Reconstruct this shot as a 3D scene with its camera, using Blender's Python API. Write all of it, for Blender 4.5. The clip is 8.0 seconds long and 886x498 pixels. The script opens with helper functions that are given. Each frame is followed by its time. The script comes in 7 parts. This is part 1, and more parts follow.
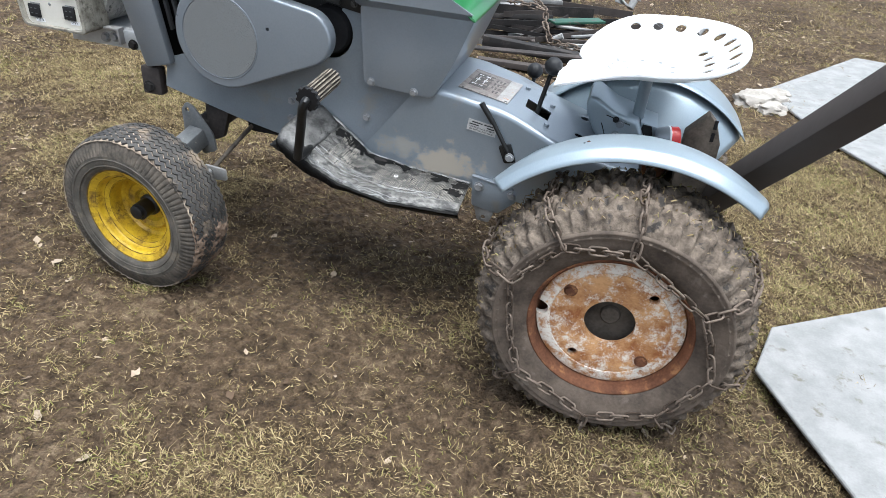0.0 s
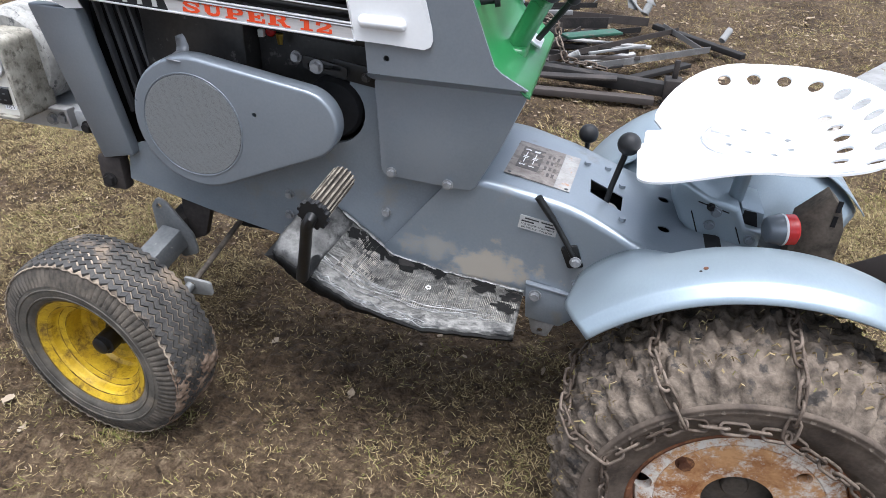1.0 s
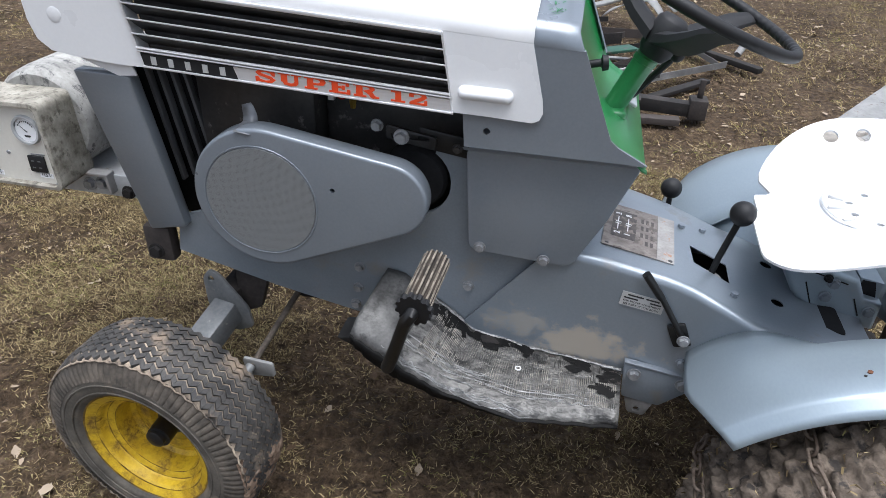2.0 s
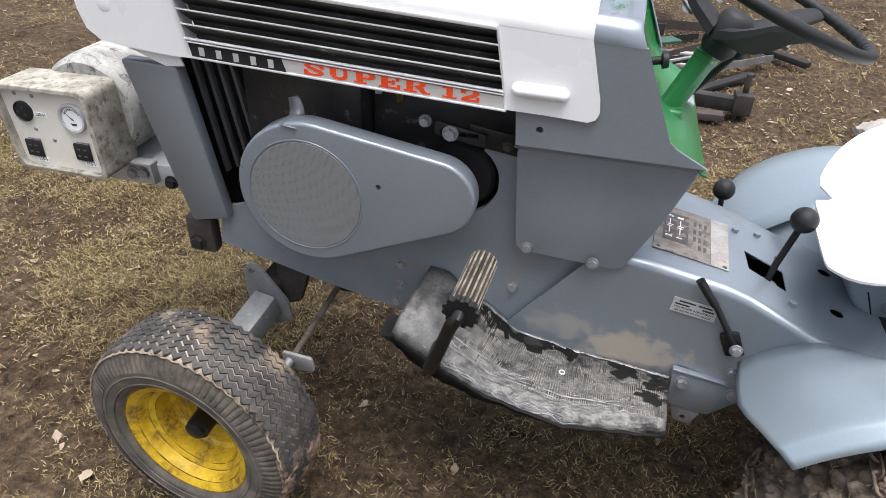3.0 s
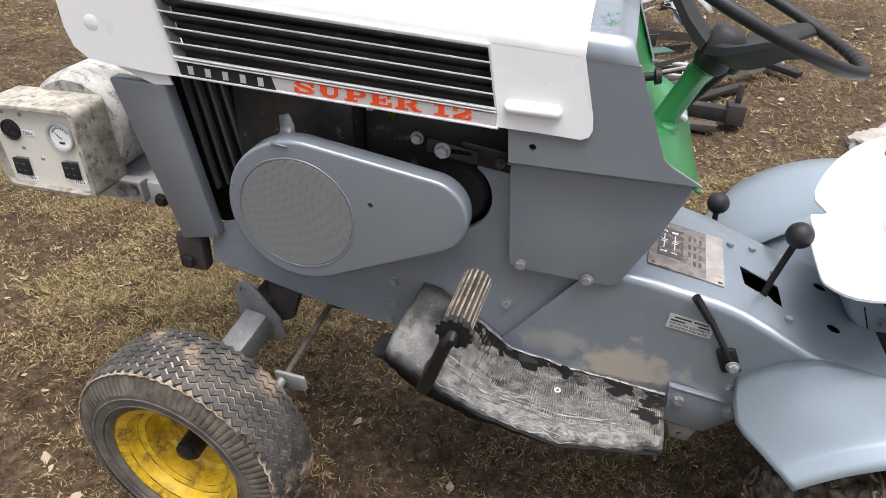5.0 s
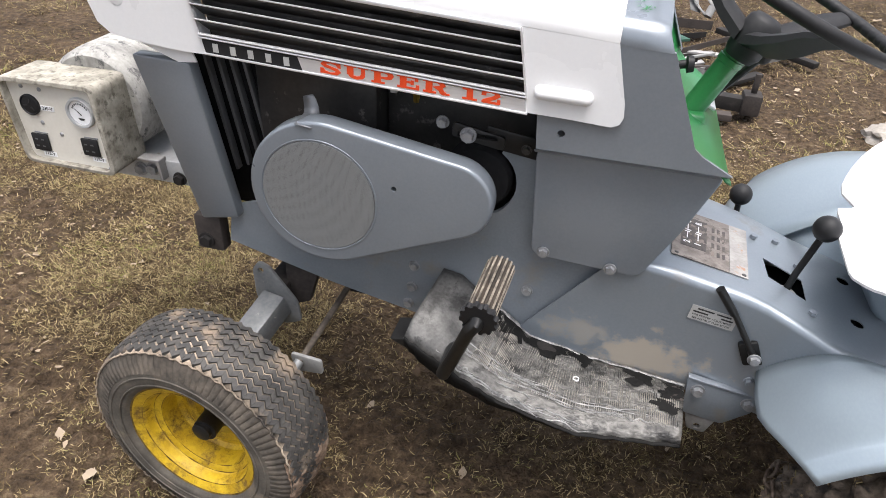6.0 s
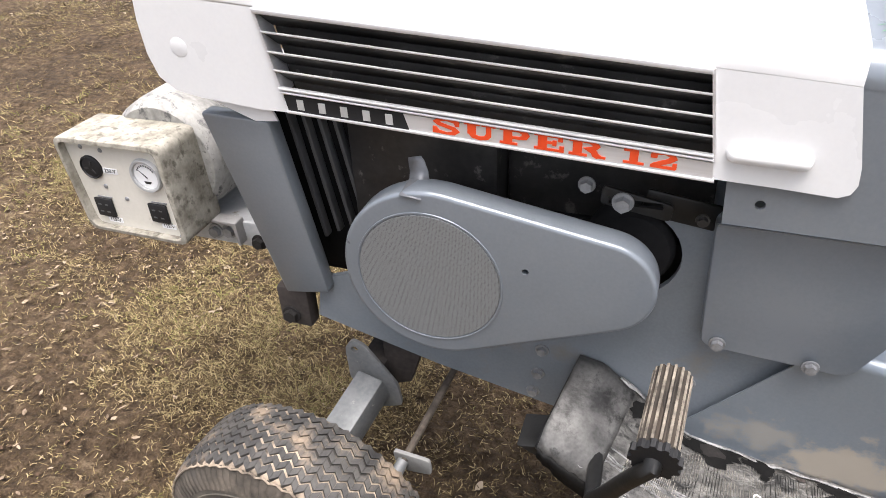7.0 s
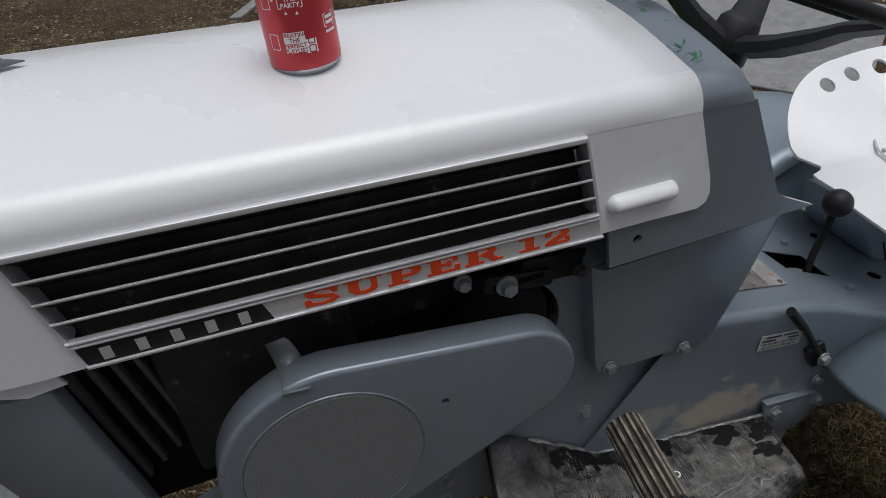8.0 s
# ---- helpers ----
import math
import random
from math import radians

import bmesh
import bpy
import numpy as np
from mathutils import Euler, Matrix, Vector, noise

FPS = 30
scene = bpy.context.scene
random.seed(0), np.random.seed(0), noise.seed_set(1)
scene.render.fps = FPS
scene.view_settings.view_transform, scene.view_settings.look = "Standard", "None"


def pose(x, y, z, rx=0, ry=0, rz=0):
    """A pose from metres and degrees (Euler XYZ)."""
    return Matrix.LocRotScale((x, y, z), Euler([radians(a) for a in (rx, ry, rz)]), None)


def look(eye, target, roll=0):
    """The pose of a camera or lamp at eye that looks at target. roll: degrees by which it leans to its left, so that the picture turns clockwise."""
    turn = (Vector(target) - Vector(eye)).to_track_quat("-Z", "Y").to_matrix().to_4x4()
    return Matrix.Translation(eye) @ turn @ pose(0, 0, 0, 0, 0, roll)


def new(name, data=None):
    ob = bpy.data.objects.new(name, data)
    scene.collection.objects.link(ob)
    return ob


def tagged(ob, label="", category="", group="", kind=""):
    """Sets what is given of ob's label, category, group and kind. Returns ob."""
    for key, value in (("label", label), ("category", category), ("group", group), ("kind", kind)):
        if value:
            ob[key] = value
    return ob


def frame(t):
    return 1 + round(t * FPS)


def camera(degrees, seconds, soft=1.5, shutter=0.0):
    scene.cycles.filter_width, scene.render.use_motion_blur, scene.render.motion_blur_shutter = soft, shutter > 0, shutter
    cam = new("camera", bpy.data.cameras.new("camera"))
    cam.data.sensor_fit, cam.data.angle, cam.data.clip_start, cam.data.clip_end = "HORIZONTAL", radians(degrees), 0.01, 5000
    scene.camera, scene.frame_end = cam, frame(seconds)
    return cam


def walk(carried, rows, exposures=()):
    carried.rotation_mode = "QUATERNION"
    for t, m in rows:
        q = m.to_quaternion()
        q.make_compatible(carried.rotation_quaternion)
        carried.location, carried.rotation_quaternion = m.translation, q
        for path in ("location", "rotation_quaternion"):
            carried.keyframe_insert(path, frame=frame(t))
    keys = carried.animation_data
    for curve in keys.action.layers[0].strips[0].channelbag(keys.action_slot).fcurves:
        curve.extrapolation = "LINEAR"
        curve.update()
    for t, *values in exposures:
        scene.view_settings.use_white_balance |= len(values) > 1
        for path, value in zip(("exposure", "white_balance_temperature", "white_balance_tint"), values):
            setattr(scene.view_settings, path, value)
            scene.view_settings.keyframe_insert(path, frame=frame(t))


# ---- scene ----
cam = camera(65.6, 8.0, 0.55)
PATH = [
    (0, (0.326, 0.409, 1.097), (-0.052, 2.066, 0.043), 5.1),
    (0.3, (0.263, 0.547, 1.085), (-0.255, 2.169, 0.036), 1.7),
    (0.5, (0.23, 0.647, 1.11), (-0.363, 2.228, 0.039), -1.5),
    (0.7, (0.191, 0.721, 1.12), (-0.35, 2.319, 0.046), -0.0),
    (1, (0.122, 0.809, 1.116), (-0.245, 2.463, 0.053), 2.3),
    (1.2, (0.043, 0.831, 1.135), (-0.282, 2.499, 0.082), 1.9),
    (1.5, (-0.037, 0.896, 1.169), (-0.214, 2.579, 0.102), 2.3),
    (1.7, (-0.063, 0.908, 1.161), (-0.28, 2.592, 0.104), 2.6),
    (2, (-0.097, 0.927, 1.167), (-0.415, 2.592, 0.106), 1.9),
    (3.5, (-0.135, 0.953, 1.168), (-0.529, 2.578, 0.07), 1.8),
    (4, (-0.137, 0.959, 1.173), (-0.522, 2.601, 0.098), 1.4),
    (4.5, (-0.133, 0.967, 1.173), (-0.51, 2.622, 0.116), 1.4),
    (6, (-0.165, 0.968, 1.169), (-0.547, 2.589, 0.061), 2.8),
    (6.3, (-0.197, 0.971, 1.157), (-0.558, 2.582, 0.028), 3.8),
    (6.5, (-0.214, 1.031, 1.161), (-0.642, 2.565, -0.049), 2.7),
    (6.7, (-0.26, 1.079, 1.149), (-0.796, 2.601, -0.032), -0.4),
    (7, (-0.315, 1.188, 1.152), (-0.884, 2.739, 0.025), -2.4),
    (7.2, (-0.343, 1.239, 1.167), (-0.767, 2.816, 0.012), -2.2),
    (7.5, (-0.405, 1.293, 1.168), (-0.515, 2.96, 0.068), -2.8),
    (7.6, (-0.430, 1.311, 1.178), (-0.390, 3.002, 0.112), -3.2),
    (7.7, (-0.471, 1.336, 1.19), (-0.332, 2.978, 0.057), -5.2),
    (8, (-0.57, 1.354, 1.211), (-0.123, 2.926, 0.058), -6.9),
]
EXPOSURES = [
    (0, 1.72, 5930, 6), (0.5, 1.86, 5860, 6), (0.8, 1.78, 5880, 8), (1, 1.66, 5900, 10), (1.5, 1.30, 5950, 10), (2, 1.27, 5950, 10), (3.5, 1.61, 6450, 12), (4, 1.61, 6480, 12), (4.5, 1.56, 6480, 12),
    (6, 1.61, 6480, 12), (6.5, 1.86, 6500, 13), (6.8, 1.97, 6500, 13), (7, 1.88, 6550, 13), (7.2, 1.22, 6550, 12), (7.4, 0.62, 6400, 11), (7.6, 0.17, 6250, 10), (8, -0.15, 6200, 10),
]
walk(cam, [(t, look(eye, target, roll)) for t, eye, target, roll in PATH], EXPOSURES)

# ---- light: overcast sky ----
world = bpy.data.worlds.new("overcast_sky")
scene.world = world
world.use_nodes = True
wn, wl = world.node_tree.nodes, world.node_tree.links
sky = wn.new("ShaderNodeTexSky")
sky.sky_type = "NISHITA"
sky.sun_disc = False
sky.sun_elevation, sky.sun_rotation = radians(80), radians(135)
sky.air_density, sky.dust_density = 1.0, 5.0
soft_sky = wn.new("ShaderNodeHueSaturation")
soft_sky.inputs["Saturation"].default_value = 0.42
wl.new(sky.outputs[0], soft_sky.inputs["Color"])
wl.new(soft_sky.outputs[0], wn["Background"].inputs["Color"])
wn["Background"].inputs["Strength"].default_value = 0.097
sun = new("sun", bpy.data.lights.new("sun", "SUN"))
sun.data.energy, sun.data.angle, sun.data.color = 1.5, radians(50), (1.0, 0.985, 0.965)
sun.matrix_world = look((0.6, 1.3, 6.0), (0, 1.9, 0.4))


# ---- materials ----
def nodes_of(m):
    m.use_nodes = True
    return m.node_tree.nodes, m.node_tree.links, m.node_tree.nodes["Principled BSDF"]


def surface(name, a, b, rough=0.5, metal=0.0, scale=6.0, fine=90.0, bump=0.1, c=None, c_scale=18.0, c_cut=0.62, c_soft=0.06, c_rough=0.62,
            rough2=None, coat=0.0, spec=0.5, per_object=0.0, stretch=(1, 1, 1), per_island=0.0):
    """Base colour between a and b by broad noise, grain by fine noise, and stains or chips of colour c with shapes of their own."""
    m = bpy.data.materials.new(name)
    n, l, p = nodes_of(m)
    geo = n.new("ShaderNodeNewGeometry")
    sc = n.new("ShaderNodeVectorMath")
    sc.operation = "MULTIPLY"
    sc.inputs[1].default_value = stretch
    l.new(geo.outputs["Position"], sc.inputs[0])
    n1 = n.new("ShaderNodeTexNoise")
    n1.inputs["Scale"].default_value, n1.inputs["Detail"].default_value = scale, 6
    l.new(sc.outputs[0], n1.inputs["Vector"])
    n2 = n.new("ShaderNodeTexNoise")
    n2.inputs["Scale"].default_value, n2.inputs["Detail"].default_value = fine, 3
    l.new(sc.outputs[0], n2.inputs["Vector"])
    r1 = n.new("ShaderNodeValToRGB")
    r1.color_ramp.elements[0].position, r1.color_ramp.elements[1].position = 0.32, 0.68
    r1.color_ramp.elements[0].color, r1.color_ramp.elements[1].color = (*a, 1), (*b, 1)
    mix0 = n.new("ShaderNodeMath")
    mix0.operation = "MULTIPLY_ADD"
    mix0.inputs[1].default_value, mix0.inputs[2].default_value = 0.35, -0.175
    l.new(n2.outputs["Fac"], mix0.inputs[0])
    add = n.new("ShaderNodeMath")
    add.operation = "ADD"
    l.new(n1.outputs["Fac"], add.inputs[0])
    l.new(mix0.outputs[0], add.inputs[1])
    last = add.outputs[0]
    if per_object or per_island:
        rnd = n.new("ShaderNodeObjectInfo").outputs["Random"] if per_object else geo.outputs["Random Per Island"]
        ma = n.new("ShaderNodeMath")
        ma.operation = "MULTIPLY_ADD"
        k = per_object or per_island
        ma.inputs[1].default_value, ma.inputs[2].default_value = k, -k / 2
        l.new(rnd, ma.inputs[0])
        ad2 = n.new("ShaderNodeMath")
        ad2.operation = "ADD"
        l.new(last, ad2.inputs[0])
        l.new(ma.outputs[0], ad2.inputs[1])
        last = ad2.outputs[0]
    l.new(last, r1.inputs["Fac"])
    colour = r1.outputs["Color"]
    rr = n.new("ShaderNodeMapRange")
    rr.inputs["To Min"].default_value, rr.inputs["To Max"].default_value = rough * 0.8, min(1, rough * 1.2)
    l.new(n1.outputs["Fac"], rr.inputs["Value"])
    rough_out = rr.outputs[0]
    if c:
        n3 = n.new("ShaderNodeTexNoise")
        n3.inputs["Scale"].default_value, n3.inputs["Detail"].default_value, n3.inputs["Roughness"].default_value = c_scale, 8, c_rough
        l.new(sc.outputs[0], n3.inputs["Vector"])
        cut = n.new("ShaderNodeMapRange")
        cut.inputs["From Min"].default_value, cut.inputs["From Max"].default_value = c_cut, c_cut + c_soft
        l.new(n3.outputs["Fac"], cut.inputs["Value"])
        mx = n.new("ShaderNodeMix")
        mx.data_type = "RGBA"
        l.new(cut.outputs[0], mx.inputs["Factor"])
        l.new(colour, mx.inputs["A"])
        mx.inputs["B"].default_value = (*c, 1)
        colour = mx.outputs["Result"]
        if rough2 is not None:
            mr = n.new("ShaderNodeMix")
            l.new(cut.outputs[0], mr.inputs["Factor"])
            l.new(rough_out, mr.inputs["A"])
            mr.inputs["B"].default_value = rough2
            rough_out = mr.outputs["Result"]
    l.new(colour, p.inputs["Base Color"])
    l.new(rough_out, p.inputs["Roughness"])
    p.inputs["Metallic"].default_value = metal
    p.inputs["Specular IOR Level"].default_value = spec
    p.inputs["Coat Weight"].default_value = coat
    if bump:
        bp = n.new("ShaderNodeBump")
        bp.inputs["Strength"].default_value, bp.inputs["Distance"].default_value = bump, 0.004
        l.new(add.outputs[0], bp.inputs["Height"])
        l.new(bp.outputs[0], p.inputs["Normal"])
    return m


GREY = surface("grey_enamel", (0.190, 0.214, 0.241), (0.228, 0.252, 0.279), 0.30, 0.30, 5, 240, 0.03, coat=0.3)
GREY_DIRTY = surface("grey_enamel_dusty", (0.165, 0.188, 0.214), (0.215, 0.240, 0.266), 0.42, 0.2, 7, 240, 0.05,
                     c=(0.235, 0.215, 0.185), c_scale=11, c_cut=0.57, c_soft=0.2, rough2=0.8)
SILVER_BLUE = surface("silver_blue_paint", (0.250, 0.302, 0.340), (0.292, 0.344, 0.382), 0.34, 0.45, 4, 300, 0.03, spec=0.5,
                      c=(0.36, 0.36, 0.345), c_scale=11, c_cut=0.66, c_soft=0.1, rough2=0.6, stretch=(1, 0.35, 1))
WHITE = surface("white_enamel", (0.70, 0.70, 0.70), (0.75, 0.75, 0.745), 0.28, 0.0, 4, 200, 0.0, coat=0.25)
SEAT_WHITE = surface("white_seat_paint", (0.72, 0.72, 0.73), (0.78, 0.78, 0.78), 0.38, 0.0, 9, 160, 0.08,
                     c=(0.42, 0.41, 0.39), c_scale=34, c_cut=0.68, c_soft=0.03)
GREEN = surface("green_enamel", (0.015, 0.145, 0.038), (0.027, 0.185, 0.058), 0.35, 0.0, 5, 200, 0.03, coat=0.2)
BLACK = surface("black_paint_and_grille_shade", (0.024, 0.023, 0.023), (0.056, 0.053, 0.050), 0.36, 0.0, 12, 120, 0.15,
                c=(0.16, 0.15, 0.14), c_scale=34, c_cut=0.605, c_soft=0.07)
# for dark metal parts, and for plates and boxes painted as shade in openings
DARK = surface("dark_metal_and_painted_shade", (0.010, 0.010, 0.011), (0.022, 0.022, 0.023), 0.75, 0.0, 9, 100, 0.1, spec=0.15)
BLACK_PLASTIC = surface("black_plastic", (0.010, 0.010, 0.011), (0.018, 0.018, 0.019), 0.55, 0.0, 14, 200, 0.08, spec=0.3)
BLACK_PAINT = surface("satin_black_steel", (0.006, 0.006, 0.006), (0.016, 0.016, 0.016), 0.42, 0.0, 16, 150, 0.15, spec=0.35)
FIN = surface("dark_grey_louvre", (0.085, 0.087, 0.09), (0.12, 0.122, 0.125), 0.5, 0.2, 9, 150, 0.05)
CHROME = surface("brushed_aluminium_trim", (0.66, 0.66, 0.67), (0.78, 0.78, 0.79), 0.36, 0.55, 5, 60, 0.03, stretch=(0.15, 1, 6))
BOLT = surface("plated_bolt", (0.20, 0.205, 0.212), (0.34, 0.345, 0.352), 0.36, 0.35, 40, 200, 0.1)
GALV = surface("galvanised_steel", (0.40, 0.41, 0.41), (0.54, 0.54, 0.54), 0.55, 0.25, 14, 120, 0.15,
               c=(0.22, 0.18, 0.14), c_scale=30, c_cut=0.64, c_soft=0.08)
AXLE_GREY = surface("worn_grey_axle_paint", (0.115, 0.122, 0.125), (0.20, 0.205, 0.205), 0.5, 0.2, 14, 160, 0.12,
                    c=(0.34, 0.325, 0.30), c_scale=24, c_cut=0.64, c_soft=0.06)
ORANGE = surface("orange_lettering", (0.64, 0.055, 0.012), (0.70, 0.075, 0.018), 0.4, 0.0, 10, 200, 0.0)
RED_PLASTIC = surface("red_plastic", (0.45, 0.02, 0.02), (0.55, 0.03, 0.03), 0.25, 0.0, 10, 100, 0.0)
BRASS = surface("brass_fitting", (0.45, 0.30, 0.06), (0.6, 0.42, 0.10), 0.4, 1.0, 10, 100, 0.05)
YELLOW = surface("yellow_rim_paint", (0.42, 0.255, 0.010), (0.64, 0.43, 0.022), 0.38, 0.0, 22, 170, 0.5,
                 c=(0.13, 0.070, 0.014), c_scale=26, c_cut=0.50, c_soft=0.16, c_rough=0.78, rough2=0.8)
RUST = surface("rust_on_white_paint", (0.27, 0.105, 0.038), (0.60, 0.340, 0.160), 0.85, 0.0, 26, 190, 0.4,
               c=(0.70, 0.64, 0.56), c_scale=24, c_cut=0.505, c_soft=0.10, c_rough=0.86, rough2=0.6, spec=0.2)
RUST_RING = surface("brown_rust", (0.085, 0.038, 0.022), (0.190, 0.083, 0.045), 0.9, 0.0, 20, 170, 0.4,
                    c=(0.26, 0.13, 0.06), c_scale=40, c_cut=0.58, c_soft=0.1, spec=0.15)
CHAIN = surface("muddy_rusty_chain", (0.072, 0.053, 0.040), (0.175, 0.138, 0.110), 0.75, 0.2, 60, 260, 0.3, per_object=0.5, spec=0.2)
TYRE = surface("weathered_rubber", (0.062, 0.056, 0.048), (0.125, 0.112, 0.094), 0.85, 0.0, 20, 180, 0.4,
               c=(0.19, 0.158, 0.118), c_scale=18, c_cut=0.54, c_soft=0.18, rough2=0.95, spec=0.2)
TREAD = surface("tread_rubber_with_dried_mud", (0.030, 0.029, 0.029), (0.075, 0.070, 0.064), 0.65, 0.0, 26, 180, 0.4,
                c=(0.24, 0.185, 0.135), c_scale=13, c_cut=0.555, c_soft=0.13, rough2=0.95, spec=0.3)
GROOVE_MUD = surface("mud_in_tread", (0.10, 0.080, 0.062), (0.42, 0.345, 0.265), 0.95, 0.0, 17, 160, 0.4, spec=0.1,
                     c=(0.035, 0.032, 0.029), c_scale=12, c_cut=0.50, c_soft=0.10)
MUD_TYRE = surface("mud_caked_rubber", (0.060, 0.048, 0.038), (0.178, 0.143, 0.112), 0.95, 0.0, 44, 210, 1.0,
                   c=(0.045, 0.040, 0.036), c_scale=38, c_cut=0.555, c_soft=0.08, spec=0.12)
SIDEWALL = surface("dusty_tyre_sidewall", (0.058, 0.045, 0.036), (0.130, 0.102, 0.080), 0.85, 0.0, 22, 160, 0.5,
                   c=(0.20, 0.165, 0.135), c_scale=17, c_cut=0.60, c_soft=0.12, spec=0.2)
MAT = surface("worn_silver_grip_pad", (0.045, 0.043, 0.040), (0.170, 0.164, 0.152), 0.42, 0.25, 60, 230, 1.0,
              c=(0.024, 0.023, 0.022), c_scale=34, c_cut=0.53, c_soft=0.09, stretch=(0.75, 1.2, 1))
MAT_RIB = surface("worn_pale_grip_ribs", (0.16, 0.150, 0.133), (0.50, 0.465, 0.405), 0.55, 0.1, 30, 200, 0.2,
                  c=(0.05, 0.048, 0.045), c_scale=26, c_cut=0.52, c_soft=0.05)
# mottled, and darker than MAT to paint in the steeper flap's weaker reflection
FLAP = surface("grimy_flap_darkened_for_slope", (0.035, 0.034, 0.033), (0.135, 0.132, 0.126), 0.5, 0.3, 24, 190, 0.3,
               c=(0.018, 0.017, 0.016), c_scale=20, c_cut=0.53, c_soft=0.12, c_rough=0.75)
CREAM = surface("cream_panel_paint", (0.60, 0.57, 0.50), (0.68, 0.65, 0.58), 0.45, 0.0, 9, 160, 0.05,
                c=(0.30, 0.27, 0.23), c_scale=26, c_cut=0.67, c_soft=0.05)
GEN_PAINT = surface("dirty_flaking_cream_paint", (0.20, 0.185, 0.15), (0.40, 0.375, 0.32), 0.7, 0.0, 30, 190, 0.4,
                    c=(0.14, 0.128, 0.105), c_scale=70, c_cut=0.52, c_soft=0.14, spec=0.2)
PALE_BOARD = surface("weathered_white_board", (0.185, 0.186, 0.182), (0.255, 0.253, 0.247), 0.8, 0.0, 17, 190, 0.25,
                     c=(0.14, 0.13, 0.112), c_scale=22, c_cut=0.60, c_soft=0.1, spec=0.2)
STEEL_DARK = surface("dark_rusty_steel", (0.022, 0.020, 0.019), (0.062, 0.052, 0.047), 0.75, 0.1, 12, 120, 0.25, per_object=0.6, spec=0.25)
BROWN_STEEL = surface("brown_weathered_steel", (0.050, 0.042, 0.034), (0.125, 0.105, 0.085), 0.8, 0.1, 26, 160, 0.3, spec=0.2)
STEEL_GREY = surface("grey_scrap_steel", (0.16, 0.155, 0.15), (0.33, 0.32, 0.31), 0.6, 0.3, 9, 120, 0.2, per_object=0.6)
LEAF = surface("dry_leaf", (0.09, 0.06, 0.038), (0.33, 0.265, 0.195), 0.8, 0.0, 12, 150, 0.2, per_object=0.9, spec=0.15)
LITTER = surface("leaf_litter", (0.085, 0.055, 0.036), (0.31, 0.245, 0.178), 0.8, 0.0, 12, 150, 0.1, per_island=1.0, spec=0.15)
CAN_RED = surface("red_can_paint", (0.50, 0.045, 0.055), (0.56, 0.06, 0.07), 0.3, 0.45, 6, 100, 0.0)
CAN_METAL = surface("bare_can_metal", (0.6, 0.6, 0.6), (0.72, 0.72, 0.72), 0.28, 1.0, 10, 100, 0.0)
PRINT_WHITE = surface("white_print", (0.72, 0.72, 0.72), (0.8, 0.8, 0.8), 0.5, 0.0, 10, 100, 0.0)
PRINT_BLACK = surface("black_print", (0.02, 0.02, 0.02), (0.03, 0.03, 0.03), 0.5, 0.0, 10, 100, 0.0)
STICKER = surface("pale_metal_sticker", (0.42, 0.42, 0.41), (0.52, 0.52, 0.51), 0.4, 0.2, 20, 150, 0.03)
PLATE = surface("worn_shift_plate", (0.135, 0.112, 0.098), (0.255, 0.228, 0.205), 0.5, 0.1, 50, 220, 0.1,
                c=(0.11, 0.09, 0.08), c_scale=60, c_cut=0.54, c_soft=0.06)
PLATE_BARE = surface("scuffed_plate_end", (0.24, 0.225, 0.21), (0.40, 0.385, 0.365), 0.5, 0.2, 30, 200, 0.1,
                     c=(0.36, 0.2, 0.13), c_scale=40, c_cut=0.60, c_soft=0.05)
TAPE = surface("silver_tape", (0.13, 0.135, 0.145), (0.22, 0.225, 0.235), 0.35, 0.3, 20, 90, 0.2)
STONE = surface("pale_rubble", (0.22, 0.20, 0.175), (0.36, 0.33, 0.29), 0.85, 0.0, 12, 90, 0.3)
BLUE_CLOTH = surface("dark_blue_plastic", (0.01, 0.02, 0.07), (0.02, 0.04, 0.12), 0.5, 0.0, 12, 90, 0.1)

SHOULDER = surface("dusty_tyre_shoulder", (0.048, 0.043, 0.037), (0.125, 0.106, 0.086), 0.9, 0.0, 30, 160, 0.6,
                   c=(0.07, 0.063, 0.056), c_scale=15, c_cut=0.55, c_soft=0.15, spec=0.15)
RUST_WHITE = surface("flaking_white_over_rust", (0.27, 0.105, 0.038), (0.60, 0.340, 0.160), 0.8, 0.0, 26, 190, 0.4,
                     c=(0.72, 0.67, 0.60), c_scale=24, c_cut=0.455, c_soft=0.10, c_rough=0.86, rough2=0.6, spec=0.2)
FOIL = surface("crinkled_silver_edge", (0.10, 0.10, 0.098), (0.36, 0.355, 0.345), 0.4, 0.3, 60, 240, 0.5)

CHIP = surface("bare_black_patch", (0.004, 0.004, 0.004), (0.010, 0.0095, 0.009), 0.7, 0.0, 30, 200, 0.3, spec=0.15)


